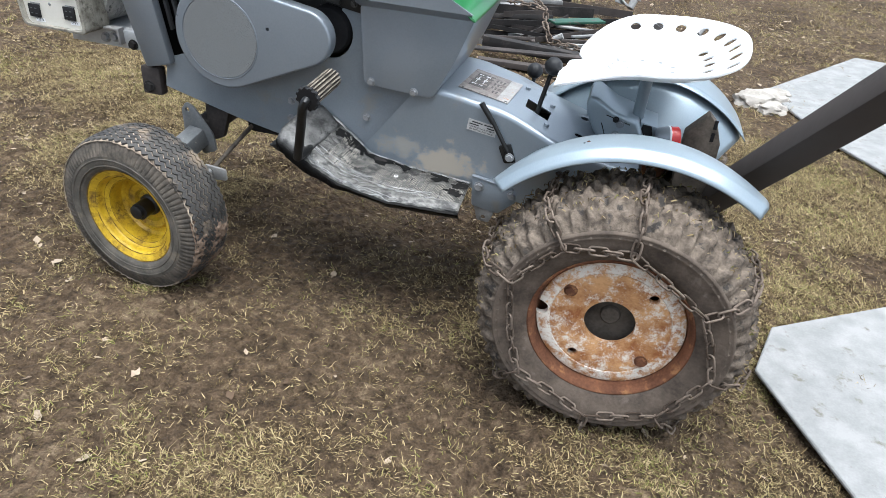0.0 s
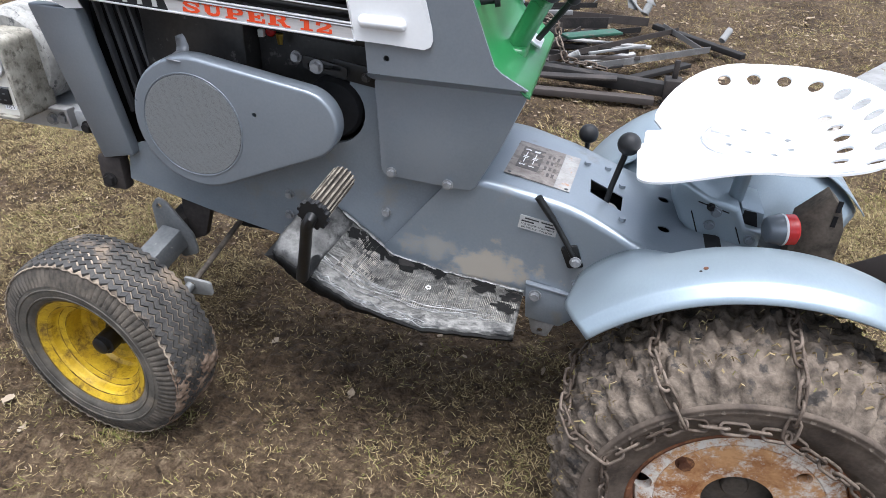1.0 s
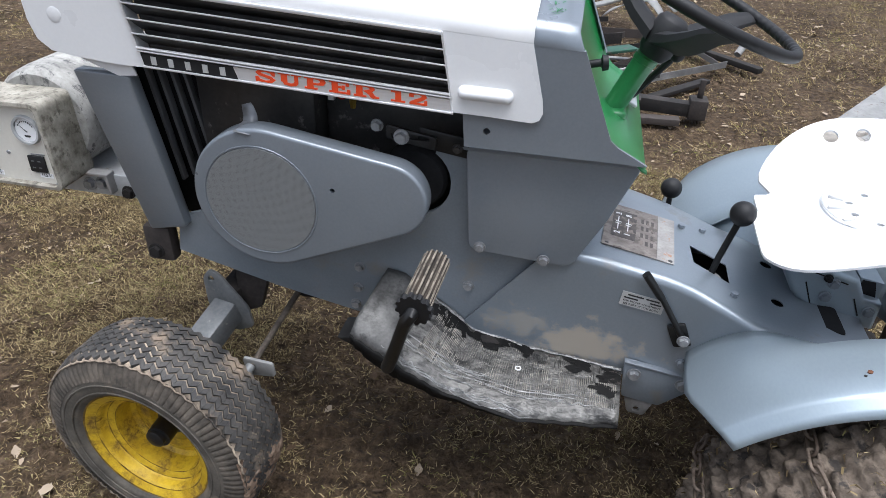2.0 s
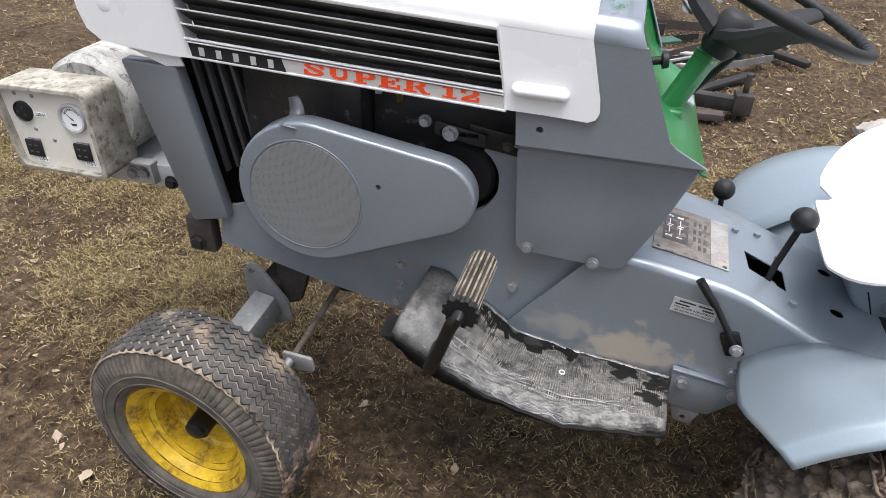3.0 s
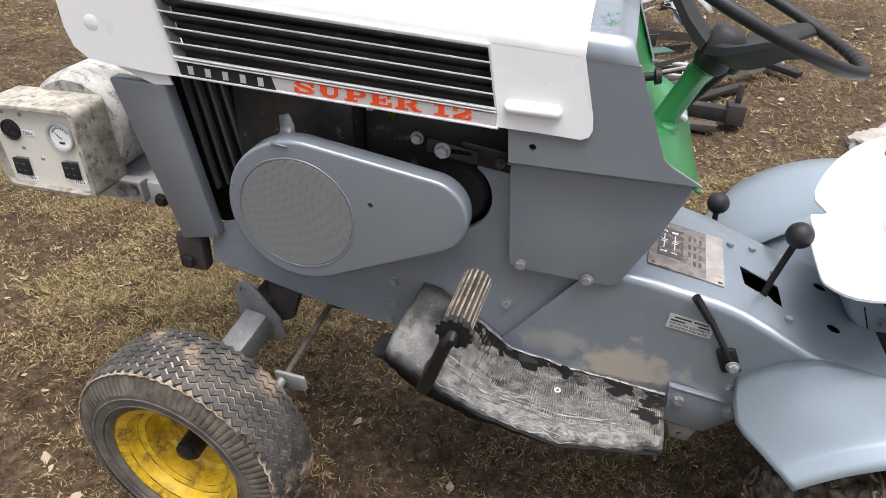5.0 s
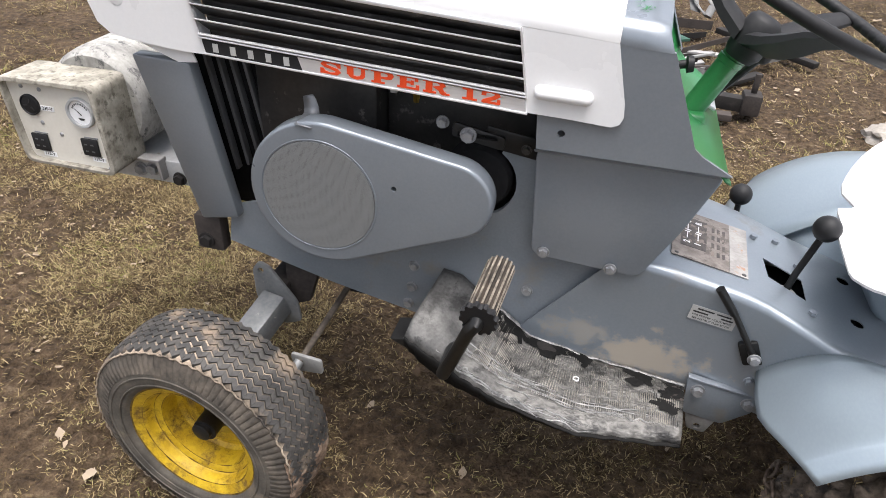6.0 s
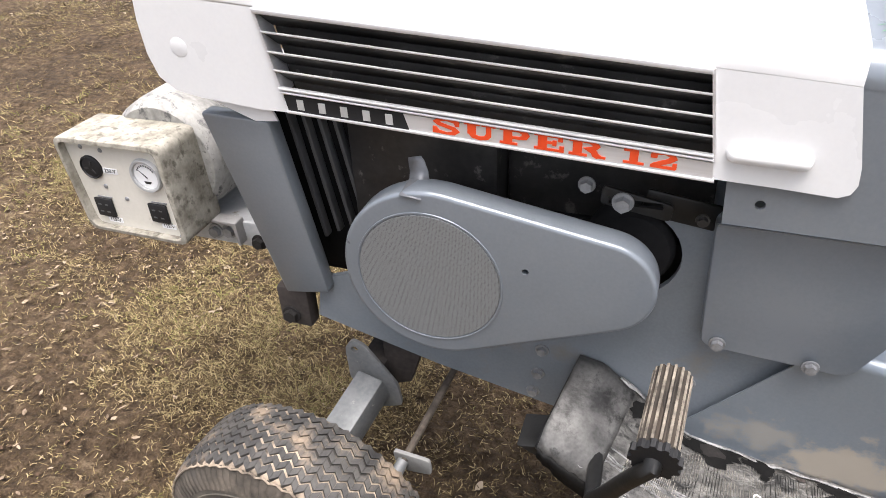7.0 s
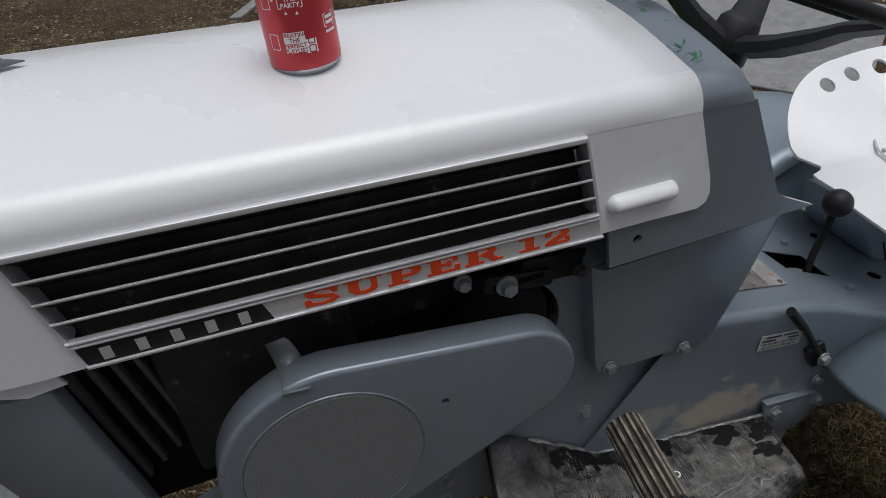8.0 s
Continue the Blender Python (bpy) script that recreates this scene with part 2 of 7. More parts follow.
def smear(m, at, size, colour, scale, stretch, cut):
    """Adds a smear of dried mud round a place, with a ragged edge of its own."""
    n, l, p = nodes_of(m)
    geo = n.new("ShaderNodeNewGeometry")
    off = n.new("ShaderNodeVectorMath")
    off.operation = "SUBTRACT"
    off.inputs[1].default_value = at
    l.new(geo.outputs["Position"], off.inputs[0])
    div = n.new("ShaderNodeVectorMath")
    div.operation = "DIVIDE"
    div.inputs[1].default_value = size
    l.new(off.outputs[0], div.inputs[0])
    ln = n.new("ShaderNodeVectorMath")
    ln.operation = "LENGTH"
    l.new(div.outputs[0], ln.inputs[0])
    st = n.new("ShaderNodeVectorMath")
    st.operation = "MULTIPLY"
    st.inputs[1].default_value = stretch
    l.new(geo.outputs["Position"], st.inputs[0])
    t = n.new("ShaderNodeTexNoise")
    t.inputs["Scale"].default_value, t.inputs["Detail"].default_value, t.inputs["Roughness"].default_value = scale, 8, 0.65
    l.new(st.outputs[0], t.inputs["Vector"])
    sub = n.new("ShaderNodeMath")
    sub.operation = "MULTIPLY_ADD"
    sub.inputs[1].default_value = -0.30
    l.new(ln.outputs["Value"], sub.inputs[0])
    l.new(t.outputs["Fac"], sub.inputs[2])
    mr = n.new("ShaderNodeMapRange")
    mr.inputs["From Min"].default_value, mr.inputs["From Max"].default_value = cut, cut + 0.11
    mr.inputs["To Max"].default_value = 0.85
    l.new(sub.outputs[0], mr.inputs["Value"])
    mx = n.new("ShaderNodeMix")
    mx.data_type = "RGBA"
    mx.inputs["B"].default_value = (*colour, 1)
    l.new(mr.outputs[0], mx.inputs["Factor"])
    l.new(p.inputs["Base Color"].links[0].from_socket, mx.inputs["A"])
    l.new(mx.outputs["Result"], p.inputs["Base Color"])
    rx = n.new("ShaderNodeMix")
    rx.inputs["B"].default_value = 0.9
    l.new(mr.outputs[0], rx.inputs["Factor"])
    l.new(p.inputs["Roughness"].links[0].from_socket, rx.inputs["A"])
    l.new(rx.outputs["Result"], p.inputs["Roughness"])
    return m


FLANK_DUST = surface("grey_enamel_with_tan_dust", (0.200, 0.230, 0.260), (0.240, 0.268, 0.297), 0.34, 0.38, 5, 240, 0.03,
                     c=(0.24, 0.235, 0.225), c_scale=13, c_cut=0.62, c_soft=0.16, rough2=0.7, coat=0.15)
smear(FLANK_DUST, (-0.035, 1.89, 0.385), (0.115, 0.3, 0.062), (0.44, 0.385, 0.31), 21, (0.8, 1, 0.9), 0.235)
smear(FLANK_DUST, (-0.145, 1.89, 0.425), (0.08, 0.3, 0.045), (0.33, 0.315, 0.285), 26, (0.8, 1, 0.9), 0.27)


def soil_material():
    m = bpy.data.materials.new("damp_soil_relief_shaded")
    n, l, p = nodes_of(m)
    geo = n.new("ShaderNodeNewGeometry")
    big, mid, tiny = (n.new("ShaderNodeTexNoise") for _ in range(3))
    for t, s, d in ((big, 2.3, 7), (mid, 36, 8), (tiny, 210, 6)):
        t.inputs["Scale"].default_value, t.inputs["Detail"].default_value = s, d
        l.new(geo.outputs["Position"], t.inputs["Vector"])
    r = n.new("ShaderNodeValToRGB")
    e = r.color_ramp.elements
    e[0].position, e[0].color = 0.37, (0.031, 0.0205, 0.0122, 1)
    e[1].position, e[1].color = 0.63, (0.185, 0.136, 0.086, 1)
    e.new(0.47).color = (0.069, 0.0465, 0.0280, 1)
    e.new(0.55).color = (0.104, 0.0715, 0.0435, 1)
    # the bump's mid noise also drives colour, painting shade between the lumps
    add = n.new("ShaderNodeMath")
    add.operation = "MULTIPLY_ADD"
    add.inputs[1].default_value = 0.5
    l.new(mid.outputs["Fac"], add.inputs[0])
    ad2 = n.new("ShaderNodeMath")
    ad2.operation = "MULTIPLY_ADD"
    ad2.inputs[1].default_value = 0.28
    l.new(big.outputs["Fac"], ad2.inputs[0])
    ad3 = n.new("ShaderNodeMath")
    ad3.operation = "MULTIPLY"
    ad3.inputs[1].default_value = 0.22
    l.new(tiny.outputs["Fac"], ad3.inputs[0])
    l.new(ad3.outputs[0], ad2.inputs[2])
    l.new(ad2.outputs[0], add.inputs[2])
    l.new(add.outputs[0], r.inputs["Fac"])
    p.inputs["Specular IOR Level"].default_value = 0.15
    l.new(r.outputs["Color"], p.inputs["Base Color"])
    rm = n.new("ShaderNodeMapRange")
    rm.inputs["To Min"].default_value, rm.inputs["To Max"].default_value = 0.6, 0.98
    l.new(mid.outputs["Fac"], rm.inputs["Value"])
    l.new(rm.outputs[0], p.inputs["Roughness"])
    bp = n.new("ShaderNodeBump")
    bp.inputs["Strength"].default_value, bp.inputs["Distance"].default_value = 1.0, 0.024
    hs = n.new("ShaderNodeMath")
    hs.operation = "MULTIPLY_ADD"
    hs.inputs[1].default_value = 0.4
    l.new(tiny.outputs["Fac"], hs.inputs[0])
    clod = n.new("ShaderNodeTexVoronoi")
    clod.inputs["Scale"].default_value = 62
    warp = n.new("ShaderNodeMix")
    warp.data_type = "VECTOR"
    warp.inputs["Factor"].default_value = 0.03
    l.new(geo.outputs["Position"], warp.inputs["A"])
    l.new(mid.outputs["Color"], warp.inputs["B"])
    l.new(warp.outputs["Result"], clod.inputs["Vector"])
    cl = n.new("ShaderNodeMath")
    cl.operation = "MULTIPLY_ADD"
    cl.inputs[1].default_value = -0.75
    l.new(clod.outputs["Distance"], cl.inputs[0])
    l.new(mid.outputs["Fac"], cl.inputs[2])
    l.new(cl.outputs[0], hs.inputs[2])
    l.new(hs.outputs[0], bp.inputs["Height"])
    l.new(bp.outputs[0], p.inputs["Normal"])
    return m


def grass_material():
    m = bpy.data.materials.new("dead_grass")
    n, l, p = nodes_of(m)
    geo = n.new("ShaderNodeNewGeometry")
    t = n.new("ShaderNodeTexNoise")
    t.inputs["Scale"].default_value, t.inputs["Detail"].default_value = 2.2, 4
    l.new(geo.outputs["Position"], t.inputs["Vector"])
    add = n.new("ShaderNodeMath")
    add.operation = "MULTIPLY_ADD"
    add.inputs[1].default_value = 0.75
    l.new(geo.outputs["Random Per Island"], add.inputs[0])
    sub = n.new("ShaderNodeMath")
    sub.operation = "MULTIPLY_ADD"
    sub.inputs[1].default_value, sub.inputs[2].default_value = 0.9, -0.35
    l.new(t.outputs["Fac"], sub.inputs[0])
    l.new(sub.outputs[0], add.inputs[2])
    r = n.new("ShaderNodeValToRGB")
    e = r.color_ramp.elements
    e[0].position, e[0].color = 0.05, (0.045, 0.033, 0.018, 1)
    e[1].position, e[1].color = 0.97, (0.095, 0.095, 0.026, 1)
    for pos, col in ((0.3, (0.100, 0.070, 0.036)), (0.52, (0.178, 0.133, 0.066)), (0.72, (0.345, 0.272, 0.155)), (0.86, (0.155, 0.150, 0.045))):
        e.new(pos).color = (*col, 1)
    l.new(add.outputs[0], r.inputs["Fac"])
    l.new(r.outputs["Color"], p.inputs["Base Color"])
    p.inputs["Roughness"].default_value = 0.85
    p.inputs["Specular IOR Level"].default_value = 0.12
    return m


SOIL, GRASS = soil_material(), grass_material()


# ---- mesh helpers ----
def finish(bm, angle=32):
    bm.normal_update()
    for f in bm.faces:
        f.smooth = True
    for e in bm.edges:
        if len(e.link_faces) == 2 and e.calc_face_angle(0) > radians(angle):
            e.smooth = False


def part(name, bm, material, parent=None, label="", angle=32, fix=True):
    """Links a bmesh as one mesh object, in world coordinates, under a thing or a part."""
    if fix:
        bmesh.ops.recalc_face_normals(bm, faces=bm.faces)
    finish(bm, angle)
    me = bpy.data.meshes.new(name)
    bm.to_mesh(me)
    bm.free()
    me.materials.append(material)
    ob = new(name, me)
    if parent:
        ob.parent = parent
        ob.matrix_parent_inverse = parent_matrix(parent).inverted()
    if label:
        tagged(ob, label)
    return ob


def parent_matrix(ob):
    m = ob.matrix_basis.copy()
    while ob.parent:
        m = ob.parent.matrix_basis @ ob.matrix_parent_inverse @ m
        ob = ob.parent
    return m


def thing(name, at, label, category, group="", kind=""):
    ob = new(name)
    ob.location = at
    ob.empty_display_size = 0.05
    return tagged(ob, label, category, group, kind)


def box(lo, hi, bevel=0.0, seg=2, m=None, bm=None):
    own = bm is None
    b = bmesh.new()
    bmesh.ops.create_cube(b, size=1)
    c = [(p + q) / 2 for p, q in zip(lo, hi)]
    for v in b.verts:
        v.co = Vector([c[i] + v.co[i] * (hi[i] - lo[i]) for i in range(3)])
    if bevel:
        bmesh.ops.bevel(b, geom=b.edges[:], offset=bevel, segments=seg, affect="EDGES", profile=0.5)
    if m is not None:
        bmesh.ops.transform(b, matrix=m, verts=b.verts)
    if own:
        return b
    return join(bm, b)


def join(bm, other):
    me = bpy.data.meshes.new("tmp")
    other.to_mesh(me)
    other.free()
    bm.from_mesh(me)
    bpy.data.meshes.remove(me)
    return bm


def slab(outline, y0, y1, bevel=0.0, seg=2, shear=None):
    """A plate: an outline of (x, z), extruded from y0 to y1. shear moves y by a function of (x, z)."""
    bm = bmesh.new()
    lo = [bm.verts.new((x, y0, z)) for x, z in outline]
    f = bm.faces.new(lo)
    out = bmesh.ops.extrude_face_region(bm, geom=[f])
    for v in out["geom"]:
        if isinstance(v, bmesh.types.BMVert):
            v.co.y = y1
    if bevel:
        bmesh.ops.recalc_face_normals(bm, faces=bm.faces)
        es = [e for e in bm.edges if abs(e.verts[0].co.y - e.verts[1].co.y) < 1e-6]
        bmesh.ops.bevel(bm, geom=es, offset=bevel, segments=seg, affect="EDGES", profile=0.5)
    if shear:
        for v in bm.verts:
            v.co.y += shear(v.co.x, v.co.z)
    return bm


def arc(cx, cz, r, a0, a1, n):
    return [(cx + r * math.cos(radians(a0 + (a1 - a0) * i / n)), cz + r * math.sin(radians(a0 + (a1 - a0) * i / n))) for i in range(n + 1)]


def rounded(points, r, n=5):
    """A closed (x, z) outline with its corners rounded by about r."""
    out, k = [], len(points)
    for i in range(k):
        p, a, b = Vector(points[i]), Vector(points[i - 1]), Vector(points[(i + 1) % k])
        da, db = (a - p), (b - p)
        rr = min(r, da.length * 0.45, db.length * 0.45)
        s, e = p + da.normalized() * rr, p + db.normalized() * rr
        for j in range(n + 1):
            t = j / n
            out.append(tuple(s * (1 - t) ** 2 + p * 2 * t * (1 - t) + e * t * t))
    return out


def grid(rows, close_u=False, close_v=False, bm=None):
    bm = bm or bmesh.new()
    vs = [[bm.verts.new(p) for p in r] for r in rows]
    nu, nv = len(vs), len(vs[0])
    for i in range(nu if close_u else nu - 1):
        for j in range(nv if close_v else nv - 1):
            q = [vs[i][j], vs[i][(j + 1) % nv], vs[(i + 1) % nu][(j + 1) % nv], vs[(i + 1) % nu][j]]
            bm.faces.new(q)
    return bm


def lathe(profile, centre, steps=64, closed=False, bm=None, axis="y"):
    """Turns a profile of (radius, along) about an axis through centre."""
    rows = []
    for i in range(steps):
        a = 2 * math.pi * i / steps
        ca, sa = math.cos(a), math.sin(a)
        row = []
        for r, s in profile:
            if axis == "y":
                row.append((centre[0] + r * ca, centre[1] + s, centre[2] + r * sa))
            elif axis == "z":
                row.append((centre[0] + r * ca, centre[1] + r * sa, centre[2] + s))
            else:
                row.append((centre[0] + s, centre[1] + r * ca, centre[2] + r * sa))
        rows.append(row)
    return grid(rows, close_u=True, close_v=closed, bm=bm)


def tube(points, radius, sides=10, bm=None, closed=False):
    """A round bar through points; radius is a number or one for each point. Ends are capped."""
    bm = bm or bmesh.new()
    pts = [Vector(p) for p in points]
    k = len(pts)
    up, rings = None, []
    for i, p in enumerate(pts):
        if closed:
            d = pts[(i + 1) % k] - pts[i - 1]
        else:
            d = pts[min(i + 1, k - 1)] - pts[max(i - 1, 0)]
        d.normalize()
        if up is None:
            up = d.orthogonal()
        up = (up - d * up.dot(d)).normalized()
        w = d.cross(up)
        r = radius[i] if isinstance(radius, (list, tuple)) else radius
        rings.append([bm.verts.new(p + (up * math.cos(2 * math.pi * j / sides) + w * math.sin(2 * math.pi * j / sides)) * r) for j in range(sides)])
    for i in range(k if closed else k - 1):
        for j in range(sides):
            a, b = rings[i], rings[(i + 1) % k]
            bm.faces.new((a[j], a[(j + 1) % sides], b[(j + 1) % sides], b[j]))
    if not closed:
        bm.faces.new(rings[0][::-1])
        bm.faces.new(rings[-1])
    return bm


def bar(p, q, w, h, up=(0, 0, 1), bevel=0.003, bm=None, wall=0.0):
    """A square bar from p to q, w wide and h high; with a wall it is an open channel."""
    p, q = Vector(p), Vector(q)
    d = (q - p)
    z = d.normalized()
    x = Vector(up).cross(z).normalized()
    y = z.cross(x)
    m = Matrix((x, y, z)).transposed().to_4x4()
    m.translation = (p + q) / 2
    if wall:
        b = box((-w / 2, -h / 2, -d.length / 2), (w / 2, -h / 2 + wall, d.length / 2))
        box((-w / 2, -h / 2 + wall, -d.length / 2), (-w / 2 + wall, h / 2, d.length / 2), bm=b)
    else:
        b = box((-w / 2, -h / 2, -d.length / 2), (w / 2, h / 2, d.length / 2), bevel, 2)
    bmesh.ops.transform(b, matrix=m, verts=b.verts)
    return join(bm, b) if bm else b


def ball(c, r, u=20, v=12, squash=1.0, bm=None):
    b = bmesh.new()
    bmesh.ops.create_uvsphere(b, u_segments=u, v_segments=v, radius=r)
    for w in b.verts:
        w.co = Vector((w.co.x, w.co.y, w.co.z * squash)) + Vector(c)
    return join(bm, b) if bm else b


def hexbolt(c, out=(0, -1, 0), r=0.008, h=0.006, washer=True):
    """A hex bolt head with a washer, standing off a surface in the direction out."""
    d = Vector(out).normalized()
    q = d.to_track_quat("Z", "Y").to_matrix().to_4x4()
    q.translation = c
    b = bmesh.new()
    if washer:
        bmesh.ops.create_cone(b, cap_ends=True, segments=20, radius1=r * 1.35, radius2=r * 1.3, depth=0.002, matrix=Matrix.Translation((0, 0, 0.001)))
    bmesh.ops.create_cone(b, cap_ends=True, segments=6, radius1=r, radius2=r * 0.93, depth=h, matrix=Matrix.Translation((0, 0, 0.002 + h / 2)))
    bmesh.ops.transform(b, matrix=q, verts=b.verts)
    return b


def cut(ob, cutters, folded=False):
    """Cuts holes in a mesh with closed meshes, and bakes the result."""
    holes = bpy.data.meshes.new("holes")
    b = bmesh.new()
    for c in cutters:
        join(b, c)
    bmesh.ops.recalc_face_normals(b, faces=b.faces)
    b.to_mesh(holes)
    b.free()
    tool = new("hole_tool", holes)
    mod = ob.modifiers.new("holes", "BOOLEAN")
    mod.operation, mod.object, mod.solver, mod.use_self = "DIFFERENCE", tool, "EXACT", folded
    dg = bpy.context.evaluated_depsgraph_get()
    dg.update()
    made = bpy.data.meshes.new_from_object(ob.evaluated_get(dg))
    ob.modifiers.clear()
    b = bmesh.new()
    b.from_mesh(made)
    finish(b, 40)
    b.to_mesh(made)
    b.free()
    old = ob.data
    ob.data = made
    bpy.data.objects.remove(tool)
    bpy.data.meshes.remove(holes)
    bpy.data.meshes.remove(old)
    return ob


def cyl(c, r, h, axis="y", seg=28):
    b = bmesh.new()
    bmesh.ops.create_cone(b, cap_ends=True, segments=seg, radius1=r, radius2=r, depth=h)
    turn = {"y": pose(0, 0, 0, 90), "x": pose(0, 0, 0, 0, 90), "z": Matrix()}[axis]
    bmesh.ops.transform(b, matrix=Matrix.Translation(c) @ turn, verts=b.verts)
    return b


def letters(text, size, thick=0.0006, bold=0.0, wide=1.0, spacing=1.0):
    """The built-in font as a bmesh in the x-y plane, centred, facing z."""
    cu = bpy.data.curves.new("letters", "FONT")
    cu.body, cu.size, cu.extrude, cu.offset = text, size, thick, bold
    cu.align_x, cu.align_y, cu.space_character, cu.resolution_u = "CENTER", "CENTER", spacing, 3
    ob = new("letters", cu)
    dg = bpy.context.evaluated_depsgraph_get()
    dg.update()
    me = bpy.data.meshes.new_from_object(ob.evaluated_get(dg))
    b = bmesh.new()
    b.from_mesh(me)
    for v in b.verts:
        v.co.x *= wide
    bpy.data.objects.remove(ob)
    bpy.data.curves.remove(cu)
    bpy.data.meshes.remove(me)
    return b


def placed(bm, m):
    bmesh.ops.transform(bm, matrix=m, verts=bm.verts)
    return bm


def on_side(x, y, z, slope=0.0):
    """A pose for lettering on a side that faces the -y way."""
    return pose(x, y, z, 90, 0, 0) @ pose(0, 0, 0, 0, 0, math.degrees(math.atan(slope)))


# ---- ground ----
def ground_height(x, y):
    p = Vector((x, y, 0))
    h = 0.020 * noise.noise(p * 2.1) + 0.014 * noise.noise(p * 6.3 + Vector((3, 1, 0)))
    h += 0.011 * noise.noise(p * 15 + Vector((7, 2, 0))) + 0.014 * (0.4 - abs(noise.noise(p * 24))) + 0.008 * noise.noise(p * 55)
    for cx, cy in ((-0.748, 1.706), (0.41, 1.635), (0.41, 2.475), (-0.762, 2.39)):
        d = math.hypot((x - cx) * 0.75, y - cy)
        h += 0.014 * math.exp(-((d - 0.13) / 0.05) ** 2) - 0.012 * math.exp(-(d / 0.1) ** 2)
    far = max(0.0, math.hypot(x, y - 2) - 12) / 40
    return h - 0.006 if far <= 0 else (h - 0.006) * max(0.0, 1 - far)


def spread(lo, hi, step, reach, grow):
    mid = list(np.arange(lo, hi, step))
    a, s = [], step
    v = lo
    while v > -reach:
        s *= grow
        v -= s
        a.append(v)
    b, s = [], step
    v = mid[-1]
    while v < reach:
        s *= grow
        v += s
        b.append(v)
    return a[::-1] + mid + b


def build_ground():
    xs, ys = spread(-2.0, 1.2, 0.009, 420, 1.05), spread(0.9, 2.9, 0.009, 420, 1.05)
    nx = len(xs)
    verts = [(x, y, ground_height(x, y)) for y in ys for x in xs]
    faces = [(j * nx + i, j * nx + i + 1, (j + 1) * nx + i + 1, (j + 1) * nx + i) for j in range(len(ys) - 1) for i in range(nx - 1)]
    me = bpy.data.meshes.new("ground")
    me.from_pydata(verts, [], faces)
    me.polygons.foreach_set("use_smooth", [True] * len(faces))
    me.materials.append(SOIL)
    tagged(new("ground", me), "damp brown soil trodden to mud with dead grass", "ground", kind="structure")


build_ground()


def grass_amount(x, y):
    """How thickly the dead grass lies: patches with bare mud between."""
    p = Vector((x, y, 0.3))
    d = 0.44 + 0.55 * noise.noise(p * 1.5) + 0.55 * noise.noise(p * 3.7 + Vector((5, 5, 0))) + 0.45 * noise.noise(p * 11)
    if 0.6 < y < 1.65 and x < 0.9:
        d -= 0.16
    if x < -0.8 and y < 2.0:
        d -= 0.12
    if -0.7 < x < 0.35 and 1.45 < y < 2.5:
        d -= 0.30
    if y > 2.6:
        d += 0.35
    return max(0.17, min(1.0, d))


def build_grass(name, count, x0, x1, y0, y1, size, seed, label, thick, share):
    rng = random.Random(seed)
    verts, faces = [], []
    made = 0
    uni, gauss, cos, sin = rng.uniform, rng.gauss, math.cos, math.sin
    while made < count:
        cx, cy = uni(x0, x1), uni(y0, y1)
        grass = grass_amount(cx, cy)
        if rng.random() > grass ** 1.5 * share(cx, cy):
            continue
        cz = ground_height(cx, cy)
        for _ in range(rng.randint(3, 9)):
            x, y = cx + gauss(0, 0.011), cy + gauss(0, 0.011)
            a, ln = uni(0, 6.283), size * uni(0.3, 1.0 + 0.5 * grass)
            w = uni(0.0005, 0.0012) * thick
            rise, curl = uni(0.0, 1.0) ** 1.6, gauss(0.0, 0.9)
            base = len(verts)
            px, py = x, y
            for t in (0.0, 0.5):
                aa = a + curl * t
                hz = cz + uni(-0.003, 0.003) + ln * rise * t + 0.003
                sx, sy = sin(aa) * w, cos(aa) * w
                verts.append((px - sx, py + sy, hz))
                verts.append((px + sx, py - sy, hz + w * 0.6))
                px += cos(aa) * ln / 2
                py += sin(aa) * ln / 2
            verts.append((px, py, cz + uni(-0.003, 0.003) + ln * rise * uni(0.5, 1.0) + 0.003))
            faces.append((base, base + 1, base + 3, base + 2))
            faces.append((base + 2, base + 3, base + 4))
            made += 1
    me = bpy.data.meshes.new(name)
    me.from_pydata(verts, [], faces)
    me.materials.append(GRASS)
    tagged(new(name, me), label, "grass", kind="stuff")


def near_share(x, y):
    """1 beside the tractor, falling off to 0 farther out with a ragged edge."""
    p = Vector((x, y, 1.7))
    d = max((-2.0 - x), (x - 1.3), (1.0 - y), (y - 3.0)) + 0.5 * noise.noise(p * 1.1) + 0.2 * noise.noise(p * 4)
    return max(0.0, min(1.0, 1 - d / 0.7))


def mid_share(x, y):
    p = Vector((x, y, 4.7))
    d = max((-4.4 - x), (x - 3.2), (-0.2 - y), (y - 7.5)) + 0.9 * noise.noise(p * 0.7)
    return max(0.0, min(1.0, 1 - d / 1.6))


build_grass("dead_grass", 520000, -2.9, 2.2, 0.1, 3.9, 0.0180, 4, "short dead straw grass with a little green on mud", 1.0, near_share)
build_grass("dead_grass", 210000, -6.5, 5.2, -2.2, 10.0, 0.031, 9, "thin straw grass farther out on mud", 1.4, lambda x, y: mid_share(x, y) * (1 - near_share(x, y)))
build_grass("dead_grass", 70000, -16.0, 16.0, -12.0, 20.0, 0.075, 12, "rough straw grass in the distance on mud", 4.0, lambda x, y: 1 - mid_share(x, y))


